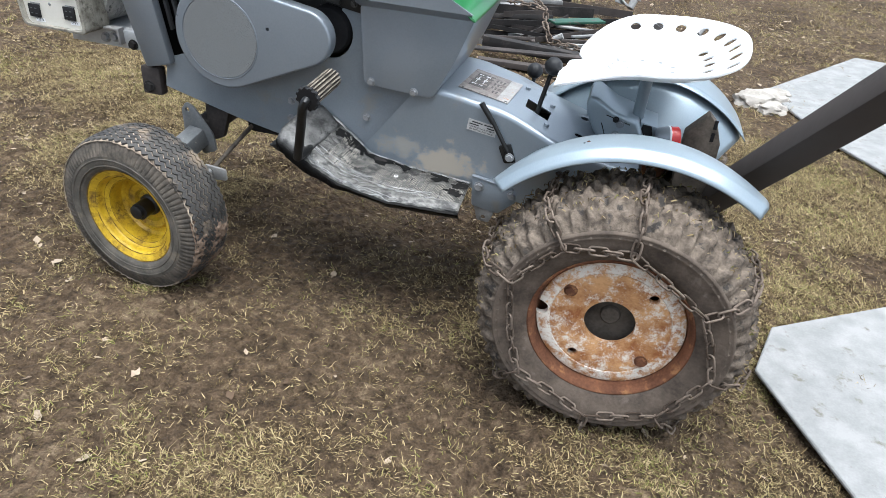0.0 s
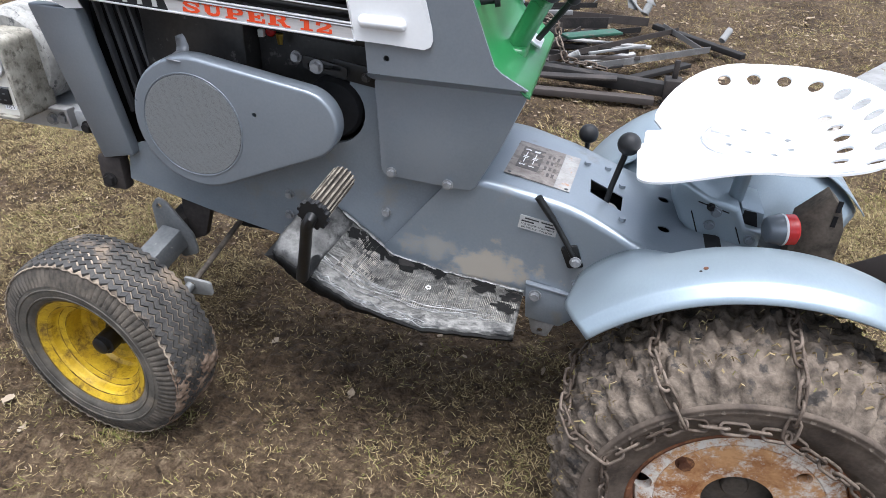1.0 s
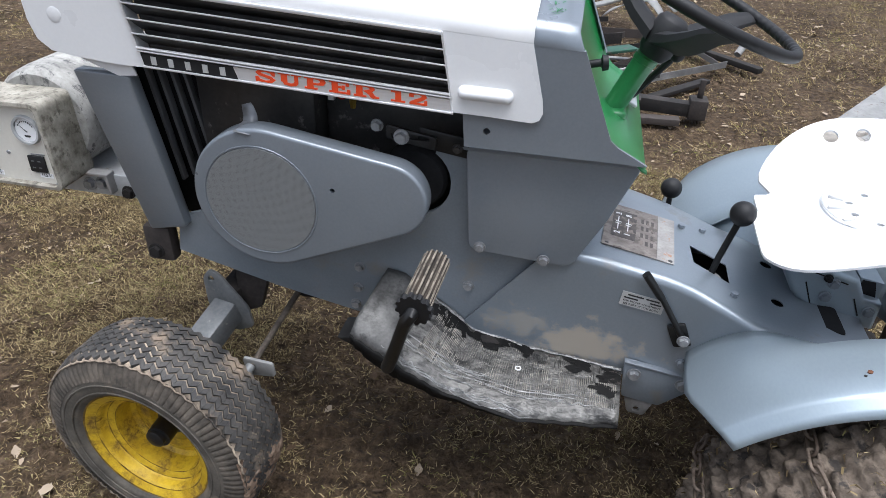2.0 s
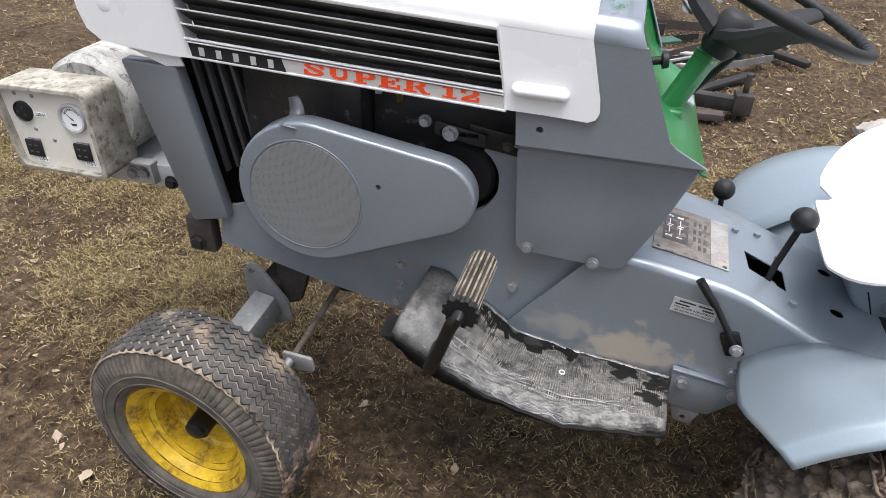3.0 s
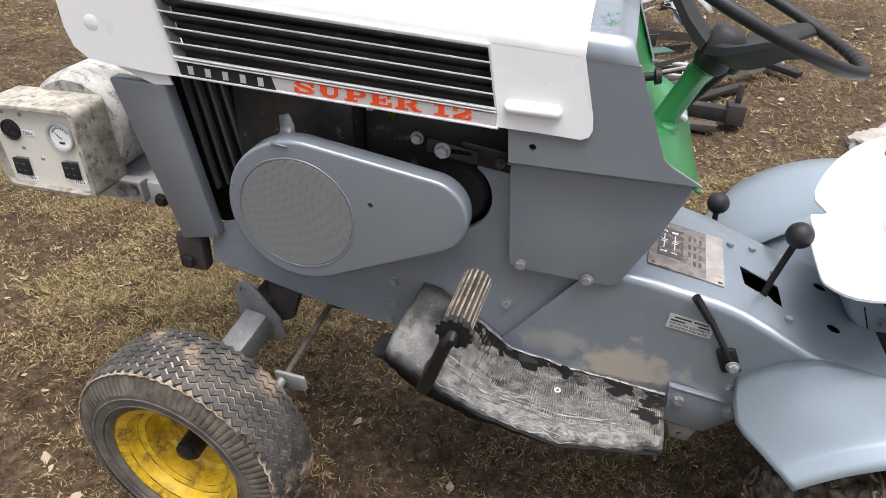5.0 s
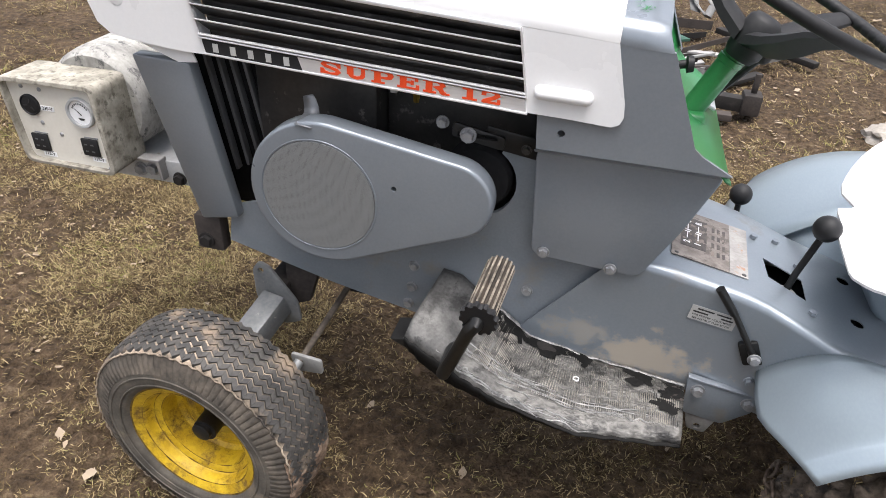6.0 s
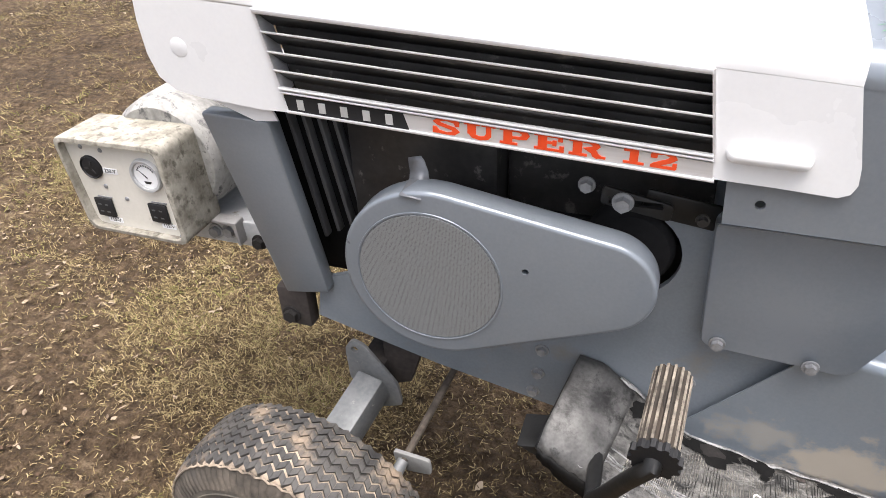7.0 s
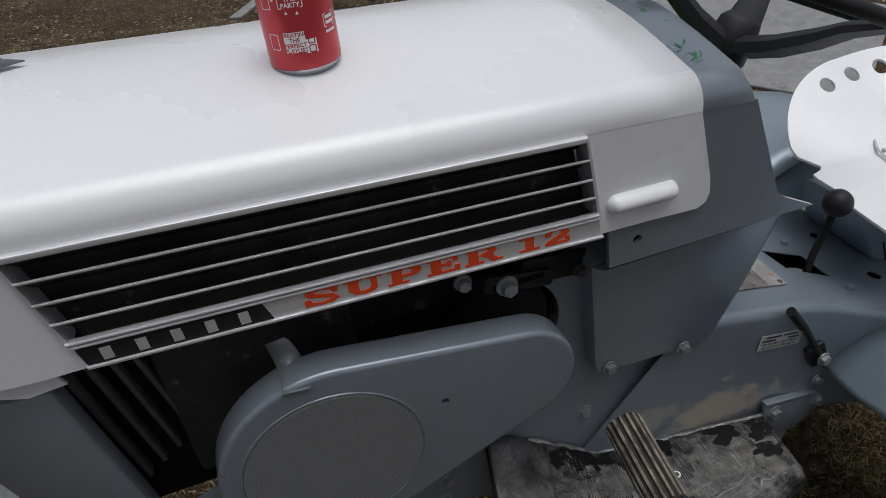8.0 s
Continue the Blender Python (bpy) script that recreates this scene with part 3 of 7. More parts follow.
def build_litter(count, x0, x1, y0, y1, small, large, seed, share):
    """Broken bits of dry leaf and stalk: each a bent flake of two faces."""
    rng = random.Random(seed)
    verts, faces = [], []
    while len(verts) < count * 6:
        x, y = rng.uniform(x0, x1), rng.uniform(y0, y1)
        if rng.random() > share(x, y):
            continue
        ln, a = rng.uniform(small, large), rng.uniform(0, 6.283)
        w, lift, tip = ln * rng.uniform(0.15, 0.42), rng.uniform(-0.25, 0.45), rng.uniform(-0.2, 0.2)
        z = ground_height(x, y) + rng.uniform(0.003, 0.009)
        ca, sa, base = math.cos(a), math.sin(a), len(verts)
        for u, v, h in ((-0.5, 0, 0), (-0.1, -1, lift), (0.5, -0.35, tip), (0.55, 0.3, 0), (0.1, 1, lift * 0.8), (-0.35, 0.5, 0.1)):
            px, py = u * ln * rng.uniform(0.8, 1.2), v * w * rng.uniform(0.6, 1.2)
            verts.append((x + px * ca - py * sa, y + px * sa + py * ca, z + max(0.0, h) * w + u * tip * ln))
        faces += [(base, base + 1, base + 2, base + 3), (base, base + 3, base + 4, base + 5)]
    me = bpy.data.meshes.new("leaf_litter")
    me.from_pydata(verts, [], faces)
    me.materials.append(LITTER)
    tagged(new("leaf_litter", me), "broken dry leaves scattered over the muddy ground", "leaf litter", kind="stuff")


def litter_share(x, y):
    """Thick behind the tractor, thin on the open mud in front of it."""
    p = Vector((x, y, 9.1))
    d = 0.10 + 0.90 * max(0.0, min(1.0, (y - 1.9 - 0.35 * x) / 0.9))
    return max(0.02, d * (0.55 + 0.9 * noise.noise(p * 1.7) + 0.5 * noise.noise(p * 6)))


build_litter(4500, -2.6, 2.3, 0.3, 4.0, 0.005, 0.020, 31, litter_share)
build_litter(11000, -4.5, 5.0, 4.0, 9.0, 0.010, 0.036, 32, litter_share)


# ---- garden tractor ----
tractor = thing("garden_tractor", (-0.15, 2.055, 0.0), "old garden tractor repainted grey with white hood and silver-blue fenders", "tractor")
YC = 2.055


def hood_top(x):
    return 0.951 - 0.062 * (x + 0.157)


def grille_top(x):
    return 0.925 - 0.0594 * (x + 0.286)


def shell_profile(x, near, top, low, inset=0.0, n_top=18):
    """The cross-section of hood and dash: near side, rounded shoulder, crowned top, far side."""
    r, far = 0.026, 2 * YC - near
    pts = [(near + inset, low), (near + inset, top - r - 0.007)]
    for i in range(9):
        a = radians(180 - 90 * i / 8)
        pts.append((near + inset + r + r * math.cos(a), top - r + r * math.sin(a) - 0.004 * (1 - i / 8)))
    for i in range(1, n_top):
        t = i / n_top
        y = near + inset + r + (far - near - 2 * inset - 2 * r) * t
        pts.append((y, top + 0.028 * math.sin(math.pi * t)))
    for i in range(9):
        a = radians(90 - 90 * i / 8)
        pts.append((far - inset - r + r * math.cos(a), top - r + r * math.sin(a)))
    pts.append((far - inset, top - 0.135))
    return [(x, y, z) for y, z in pts]


def grille_point(u, v):
    """A point of the grille opening: u from front to rear, v from top to bottom."""
    a = Vector((-0.766, 0.9535)).lerp(Vector((-0.286, 0.925)), u)
    b = Vector((-0.743, 0.836)).lerp(Vector((-0.266, 0.8115)), u)
    p = a.lerp(b, v)
    return (p.x, p.y)


GLYPHS = {
    "S": (1.25, ((1.02, 0.60, 1.14, 0.97), (0.06, 0.03, 0.18, 0.40)),
          (((1.08, 0.74), (0.98, 0.88), (0.62, 0.94), (0.30, 0.89), (0.21, 0.75), (0.32, 0.62), (0.62, 0.52), (0.93, 0.41), (1.03, 0.26), (0.92, 0.11), (0.60, 0.06), (0.26, 0.12), (0.12, 0.28)), 0.055, 0.135)),
    "U": (1.40, ((0.20, 0.30, 0.50, 0.90), (0.05, 0.87, 0.66, 1.0), (0.98, 0.30, 1.13, 0.90), (0.80, 0.87, 1.32, 1.0)), (((0.35, 0.34), (0.42, 0.16), (0.70, 0.08), (0.96, 0.16), (1.055, 0.34)), 0.10, 0.10)),
    "P": (1.30, ((0.20, 0.0, 0.50, 1.0), (0.05, 0.0, 0.72, 0.13), (0.05, 0.87, 0.50, 1.0)), (((0.48, 0.93), (0.82, 0.93), (1.03, 0.84), (1.07, 0.70), (1.03, 0.55), (0.82, 0.47), (0.48, 0.47)), 0.055, 0.14)),
    "E": (1.28, ((0.20, 0.0, 0.50, 1.0), (0.05, 0.87, 1.12, 1.0), (0.05, 0.0, 1.18, 0.13), (0.50, 0.45, 0.84, 0.57), (1.00, 0.66, 1.12, 0.90), (1.06, 0.10, 1.18, 0.36), (0.78, 0.36, 0.88, 0.66)), None),
    "R": (1.48, ((0.20, 0.0, 0.50, 1.0), (0.05, 0.0, 0.70, 0.13), (0.05, 0.87, 0.50, 1.0), (1.12, 0.0, 1.42, 0.12)),
          (((0.48, 0.93), (0.82, 0.93), (1.03, 0.85), (1.07, 0.72), (1.00, 0.58), (0.72, 0.50), (0.98, 0.36), (1.06, 0.16), (1.20, 0.06)), 0.06, 0.13)),
    "1": (0.92, ((0.34, 0.0, 0.62, 1.0), (0.10, 0.0, 0.86, 0.13), (0.10, 0.76, 0.36, 0.89)), None),
    "2": (1.20, ((0.14, 0.0, 1.04, 0.15), (0.98, 0.06, 1.09, 0.38), (0.12, 0.60, 0.32, 0.78)), (((0.20, 0.76), (0.32, 0.90), (0.62, 0.94), (0.92, 0.85), (0.97, 0.70), (0.80, 0.50), (0.46, 0.30), (0.22, 0.12)), 0.06, 0.13)),
}


def serif_word(word, x0, x1, high, base, y):
    """Wide slab-serif capitals as thin raised plates on a side that faces the -y way; base gives the foot line at x."""
    total = sum(GLYPHS[c][0] for c in word) + 0.10 * (len(word) - 1)
    k, pen, n = (x1 - x0) / total, 0.0, 0
    bm = bmesh.new()

    def put(quad):
        nonlocal n
        n += 1
        front, back = y - 0.0006 - 0.00001 * n, y + 0.0004
        pts = [(x0 + k * (pen + u), v) for u, v in quad]
        f = [bm.verts.new((x, front, base(x) + high * (v - 0.5))) for x, v in pts]
        b = [bm.verts.new((x, back, base(x) + high * (v - 0.5))) for x, v in pts]
        bm.faces.new(f)
        for i in range(4):
            bm.faces.new((f[i], b[i], b[(i + 1) % 4], f[(i + 1) % 4]))
    for c in word:
        wide, blocks, stroke = GLYPHS[c]
        for u0, v0, u1, v1 in blocks:
            u0, u1, v0, v1 = u0 - 0.03, u1 + 0.03, max(0.0, v0 - 0.02), min(1.0, v1 + 0.02)
            put(((u0, v0), (u1, v0), (u1, v1), (u0, v1)))
        if stroke:
            line, thin, thick = stroke
            pts = [Vector(p) for p in line]
            sides = []
            for i, p in enumerate(pts):
                d = (pts[min(i + 1, len(pts) - 1)] - pts[max(i - 1, 0)]).normalized()
                # a broad pen held upright: strokes that run up and down come out thick
                h = thin + 0.02 + (thick + 0.01 - thin) * abs(d.y)
                sides.append((p + Vector((-d.y, d.x)) * h, p - Vector((-d.y, d.x)) * h))
            for (a, b), (c2, d2) in zip(sides, sides[1:]):
                put((tuple(b), tuple(d2), tuple(c2), tuple(a)))
        pen += wide + 0.10
    bmesh.ops.recalc_face_normals(bm, faces=bm.faces)
    return bm


def build_hood():
    bm = bmesh.new()
    rows = []
    for x, dz, ins in ((-0.938, 0.045, 0.022), (-0.933, 0.020, 0.010), (-0.922, 0.006, 0.003), (-0.90, 0.0, 0.0)):
        rows.append(shell_profile(x, 1.85, hood_top(x) - dz, grille_top(x), ins))
    for i in range(12):
        x = -0.86 + 0.7 * i / 11
        rows.append(shell_profile(x, 1.85, hood_top(x), grille_top(x)))
    grid(rows, bm=bm)
    front = [(-0.766, 0.9535), (-0.743, 0.833), (-0.781, 0.833), (-0.865, 0.840), (-0.900, 0.846), (-0.920, 0.862), (-0.929, 0.890), (-0.931, 0.930), (-0.928, grille_top(-0.928)), (-0.90, grille_top(-0.90))]
    rear = [(-0.286, 0.925), (-0.160, grille_top(-0.160)), (-0.140, 0.840), (-0.138, 0.822), (-0.142, 0.812), (-0.152, 0.807), (-0.210, 0.810), (-0.266, 0.8115)]
    for poly in (front, rear):
        bm.faces.new([bm.verts.new((x, 1.85, z)) for x, z in poly])
    nose = [bm.verts.new(p) for p in rows[0]]
    low = [bm.verts.new((-0.938, y, 0.86)) for y in (2 * YC - 1.875, 1.875)]
    bm.faces.new(nose + low)
    hood = part("hood", bm, WHITE, tractor, "glossy white sheet-metal hood", angle=40)
    for f in hood.data.polygons:
        if len(f.vertices) > 6:
            f.use_smooth = False
    mod = hood.modifiers.new("sheet", "SOLIDIFY")
    mod.thickness, mod.offset = 0.003, 0.0
    # raised side handle and front knob
    xs = [-0.2597 + 0.0794 * (0.5 - 0.5 * math.cos(math.pi * i / 24)) for i in range(25)]
    b = tube([(x, 1.851, 0.8425) for x in xs], [max(0.0008, 0.0105 * min(1.0, (1 - max(0.0, abs(x + 0.22) - 0.0300) ** 2 / 0.0097 ** 2)) ** 0.5 if abs(x + 0.22) < 0.0397 else 0.0008) for x in xs], 24)
    for v in b.verts:
        v.co.y = 1.851 + (v.co.y - 1.851) * 1.45
    for v in b.verts:
        v.co.z += -0.02 * (v.co.x + 0.22)
    part("handle", b, WHITE, hood, "raised white hood handle", angle=88)
    part("knob", lathe([(0.0, -0.0016), (0.0095, -0.0015), (0.0118, -0.0008), (0.0125, 0.003)], (-0.880, 1.849, 0.901), 24), WHITE, hood)
    part("lip", slab([(-0.868, 0.838), (-0.775, 0.831), (-0.768, 0.815), (-0.80, 0.812)], 1.858, 1.861), WHITE, hood, "pale folded hood flange")
    # grille
    # added black sheet: colours in the shaded interior seen through the grille
    part("grille_shade_sheet", slab([grille_point(*p) for p in ((0, 0), (1, 0), (1, 1), (0, 1))], 1.876, 1.882), BLACK, hood, "added black sheet standing for the dark interior behind the grille slats")
    part("grille_top_trim", slab([grille_point(*p) for p in ((-0.003, -0.005), (1.003, -0.005), (1.003, 0.045), (-0.003, 0.045))], 1.8425, 1.852, 0.0015), CHROME, hood, "bright aluminium trim")
    for v in (0.205, 0.395, 0.575):
        part("slat", slab([grille_point(*p) for p in ((0, v), (1, v), (1, v + 0.020), (0, v + 0.020))], 1.8440, 1.8468, 0.0006), CHROME, hood, "thin bright grille slat")
    for v in (0.05, 0.235, 0.425, 0.605):
        bm = bmesh.new()
        a, b2 = grille_point(0, v), grille_point(1, v)
        c, d = grille_point(0, v + 0.16), grille_point(1, v + 0.16)
        vs = [bm.verts.new(q) for q in ((a[0], 1.848, a[1]), (b2[0], 1.848, b2[1]), (d[0], 1.870, d[1]), (c[0], 1.870, c[1]))]
        bm.faces.new(vs)
        lv = part("louvre", bm, BLACK, hood, "black sloping louvre")
        sm = lv.modifiers.new("sheet", "SOLIDIFY")
        sm.thickness = 0.0015
    for v0, v1 in ((0.752, 0.775), (0.787, 0.810)):
        part("slat", slab([grille_point(*p) for p in ((-0.002, v0), (1.002, v0), (1.002, v1), (-0.002, v1))], 1.842, 1.850, 0.0012), CHROME, hood)
    for u in (-0.004, 1.0):
        part("grille_end", slab([grille_point(*p) for p in ((u, 0), (u + 0.006, 0), (u + 0.006, 0.82), (u, 0.82))], 1.845, 1.872), CHROME, hood)
    # emblem strip: black part and brushed part, with a bright rim below
    us = 0.316
    part("emblem_black", slab([grille_point(*p) for p in ((0.004, 0.825), (us, 0.825), (us + 0.006, 0.985), (0.004, 0.985))], 1.8445, 1.850), BLACK_PLASTIC, hood, "black emblem plate")
    part("emblem_silver", slab([grille_point(*p) for p in ((us, 0.825), (1.0, 0.825), (1.0, 0.985), (us + 0.006, 0.985))], 1.8445, 1.850), CHROME, hood, "brushed silver emblem plate")
    part("emblem_rim", slab([grille_point(*p) for p in ((0.0, 0.985), (1.003, 0.985), (1.003, 1.012), (0.0, 1.012))], 1.842, 1.851, 0.001), CHROME, hood)
    # the maker's name stands as five plain pale shapes
    for k in range(5):
        x, z = grille_point(0.045 + 0.058 * k, 0.905)
        bm = slab([(x - 0.0046, z - 0.0062), (x + 0.0040, z - 0.0064), (x + 0.0036, z + 0.0060), (x - 0.0050, z + 0.0062)], 1.8436, 1.8446)
        part("emblem_mark", bm, STICKER, hood, "pale mark on the black emblem")
    for word, x0, x1 in (("SUPER", -0.5625, -0.3720), ("12", -0.3570, -0.3000)):
        part("lettering", serif_word(word, x0, x1, 0.0182, lambda x: 0.8336 - 0.0485 * (x + 0.43), 1.8443), ORANGE, hood, "orange-red wide slab-serif lettering", fix=False)
    # tape on top
    t = bmesh.new()
    n = [t.verts.new(p) for p in ((-0.905, 2.045, hood_top(-0.905) + 0.033), (-0.80, 2.05, hood_top(-0.80) + 0.034), (-0.745, 2.085, hood_top(-0.745) + 0.033), (-0.765, 2.098, hood_top(-0.765) + 0.033), (-0.80, 2.115, hood_top(-0.80) + 0.050), (-0.905, 2.14, hood_top(-0.905) + 0.055))]
    t.faces.new(n)
    tp = part("tape", t, TAPE, hood, "crumpled silver tape on the hood")
    tm = tp.modifiers.new("sheet", "SOLIDIFY")
    tm.thickness = 0.0015


build_hood()


def build_dash():
    bm = slab([(-0.252, 0.81), (-0.248, 0.758), (0.016, 0.757), (-0.028, 0.780), (-0.040, 0.790), (-0.0905, 0.9115), (-0.16, 0.9150), (-0.252, 0.83)], 1.8555, 1.861)
    cut_me = part("dash_side", bm, GREY, tractor, "grey dash side panel")
    cut(cut_me, [cyl((-0.216, 1.856, 0.785), 0.0052, 0.03)])
    rows = [shell_profile(x, 1.8551, hood_top(x) - 0.004, hood_top(x) - 0.0372) for x in (-0.19, -0.16, -0.13)]
    for ins, back in ((0.0, 0.0), (0.002, 0.003), (0.006, 0.002)):
        row = []
        for x, y, z in shell_profile(-0.106, 1.8551, hood_top(-0.106) - 0.004, hood_top(-0.106) - 0.0372):
            row.append((-0.104 + back + max(0.0, 0.935 - z) * 0.41, y + (ins if y < YC else -ins), z - ins))
        rows.append(row)
    part("dash_top", grid(rows), GREY, tractor, "grey-blue dash top with chips showing green paint", angle=50)
    rs = random.Random(5)
    for k in range(34):
        x, y = rs.uniform(-0.150, -0.120), rs.choice((rs.uniform(1.885, 1.93), rs.uniform(1.98, 2.08), rs.uniform(1.885, 2.12)))
        a, ln, wd = rs.gauss(0.9, 0.7), rs.uniform(0.002, 0.008), rs.uniform(0.0005, 0.0016)
        sl = bmesh.new()
        ring = []
        for j in range(8):
            q = 2 * math.pi * j / 8
            u, v = ln * math.cos(q) * rs.uniform(0.6, 1.1), wd * math.sin(q) * rs.uniform(0.5, 1.3)
            px, py = x + u * math.cos(a) - v * math.sin(a), y + u * math.sin(a) + v * math.cos(a)
            t = (py - 1.880) / (2 * YC - 2 * 1.880)
            ring.append(sl.verts.new((px, py, hood_top(px) - 0.004 + 0.028 * math.sin(math.pi * max(0.0, t)) + 0.0008)))
        sl.faces.new(ring)
        part("paint_chip", sl, GREEN, tractor, "scratch showing old green paint")
    ledge = grid([[(-0.250, 1.8535, 0.758), (-0.250, 1.863, 0.750), (-0.250, 1.890, 0.737)], [(0.014, 1.856, 0.757), (0.012, 1.866, 0.750), (0.008, 1.890, 0.737)]])
    part("dash_ledge", ledge, GREY, tractor)
    low = rounded([(-0.250, 0.742), (-0.238, 0.560), (-0.069, 0.550), (-0.024, 0.640), (0.016, 0.742)], 0.016)
    part("dash_lower", slab(low, 1.890, 2 * YC - 1.890, 0.003), GREY, tractor, "grey lower dash panel", angle=40)
    # green rear face with a kicked-out shelf
    prof = [(-0.112, 0.948), (-0.098, 0.915), (-0.072, 0.850), (-0.052, 0.802), (-0.036, 0.783), (-0.010, 0.768), (0.018, 0.752), (0.020, 0.746)]
    rows = []
    for y, s in ((1.8615, 0.0), (1.866, 0.008), (1.877, 0.012), (1.95, 0.014), (YC, 0.014), (2 * YC - 1.95, 0.014), (2 * YC - 1.875, 0.012), (2 * YC - 1.862, 0.008), (2 * YC - 1.854, 0.0)):
        edge = 0.010 if y < 1.863 or y > 2 * YC - 1.858 else 0.0
        side = y < 1.88 or y > 2 * YC - 1.88
        rows.append([(x - s * (0.7 if i < 5 else 0.1) - (edge if i > 5 else 0) + (0.012 if i == 0 and side else 0.0), y, z - s * (0.2 if i < 5 else 0.6) - (0.034 if i == 0 and side else 0.0)) for i, (x, z) in enumerate(prof)])
    gp = part("dash_face", grid(rows), GREEN, tractor, "glossy green dash face and shelf", angle=60)
    gm = gp.modifiers.new("sheet", "SOLIDIFY")
    gm.thickness = 0.003
    for c in ((-0.219, 1.889, 0.568), (-0.113, 1.885, 0.561)):
        part("bolt", hexbolt(c, r=0.0075), BOLT, tractor, "plated hex bolt")
    # column, knobs and steering wheel
    col = part("steering_column", tube([(-0.050, YC, 0.740), (-0.036, YC, 0.765), (0.002, YC, 0.848), (0.010, YC, 0.864)], [0.020, 0.0185, 0.0185, 0.0185], 24), GREEN, tractor, "green steering column")
    part("collar", lathe([(0.0185, 0.0), (0.0200, 0.001), (0.0200, 0.010), (0.0185, 0.011)], (0, 0, 0), 24, axis="z"), GREEN, col).matrix_basis = look((0.002, YC, 0.848), (-0.036, YC, 0.765))
    part("column_socket", box((-0.072, YC - 0.035, 0.752), (-0.012, YC + 0.035, 0.775), 0.008, 3), GREEN, tractor)
    plate = placed(box((-0.011, -0.030, 0), (0.011, 0.030, 0.006), 0.002, 2), pose(-0.004, 2.118, 0.764, 0, 28, 0))
    part("switch_plate", plate, CHROME, tractor, "bright slotted lever plate")
    part("dash_lever", tube([(-0.002, 2.12, 0.77), (0.05, 2.10, 0.845)], 0.006, 10), BLACK_PAINT, tractor)
    part("dash_knob", ball((0.056, 2.098, 0.853), 0.013), BLACK_PLASTIC, tractor)
    part("choke_knob", tube([(-0.090, 1.965, 0.862), (-0.066, 1.968, 0.866), (-0.064, 1.968, 0.866), (-0.056, 1.969, 0.867)], [0.006, 0.006, 0.012, 0.011], 14), BLACK_PLASTIC, tractor)


build_dash()


def build_steering_wheel():
    axis = Vector((0.40, 0.0, 0.90)).normalized()
    hub = Vector((0.028, 2.035, 0.905))
    m = axis.to_track_quat("Z", "Y").to_matrix().to_4x4()
    m.translation = hub
    hb = lathe([(0.0, 0.022), (0.018, 0.021), (0.025, 0.014), (0.028, -0.006), (0.027, -0.034), (0.021, -0.045), (0.0, -0.045)], (0, 0, 0), 24, axis="z")
    hub_ob = part("steering_hub", placed(hb, m), BLACK_PLASTIC, tractor, "black steering wheel hub", angle=50)
    # the rim: a flattish ring with finger grips scalloped into its inner underside
    R, rows = 0.171, []
    for i in range(372):
        a = 2 * math.pi * i / 372
        row = []
        for j in range(14):
            f = 2 * math.pi * j / 14
            inward, down = max(0.0, -math.cos(f)), max(0.0, -math.sin(f))
            r = 0.0092 * (1 - 0.34 * inward * (0.5 + 0.5 * down) * (0.5 + 0.5 * math.cos(62 * a)))
            row.append(m @ Vector(((R + r * math.cos(f)) * math.cos(a), (R + r * math.cos(f)) * math.sin(a), 0.062 + 0.95 * r * math.sin(f))))
        rows.append(row)
    part("steering_rim", grid(rows, close_u=True, close_v=True), BLACK_PLASTIC, tractor, "black steering wheel rim with finger grips", angle=70)
    for k in range(3):
        a = radians(-47 + 120 * k)
        d = Vector((math.cos(a), math.sin(a), 0))
        w = Vector((-math.sin(a), math.cos(a), 0))
        rows = []
        for t, hw, z, th in ((0.0, 0.025, -0.012, 0.020), (0.25, 0.024, 0.002, 0.019), (0.52, 0.021, 0.024, 0.017), (0.72, 0.018, 0.044, 0.013), (1.0, 0.014, 0.060, 0.008)):
            c = d * (0.020 + (R - 0.020) * t) + Vector((0, 0, z))
            rows.append([m @ (c + w * s * hw + Vector((0, 0, q * th))) for s, q in ((-1, -0.6), (-1, 0.1), (-0.55, 0.6), (0.55, 0.6), (1, 0.1), (1, -0.6))])
        part("spoke", grid(rows, close_v=True), BLACK_PLASTIC, tractor, "black steering wheel spoke", angle=40)


build_steering_wheel()


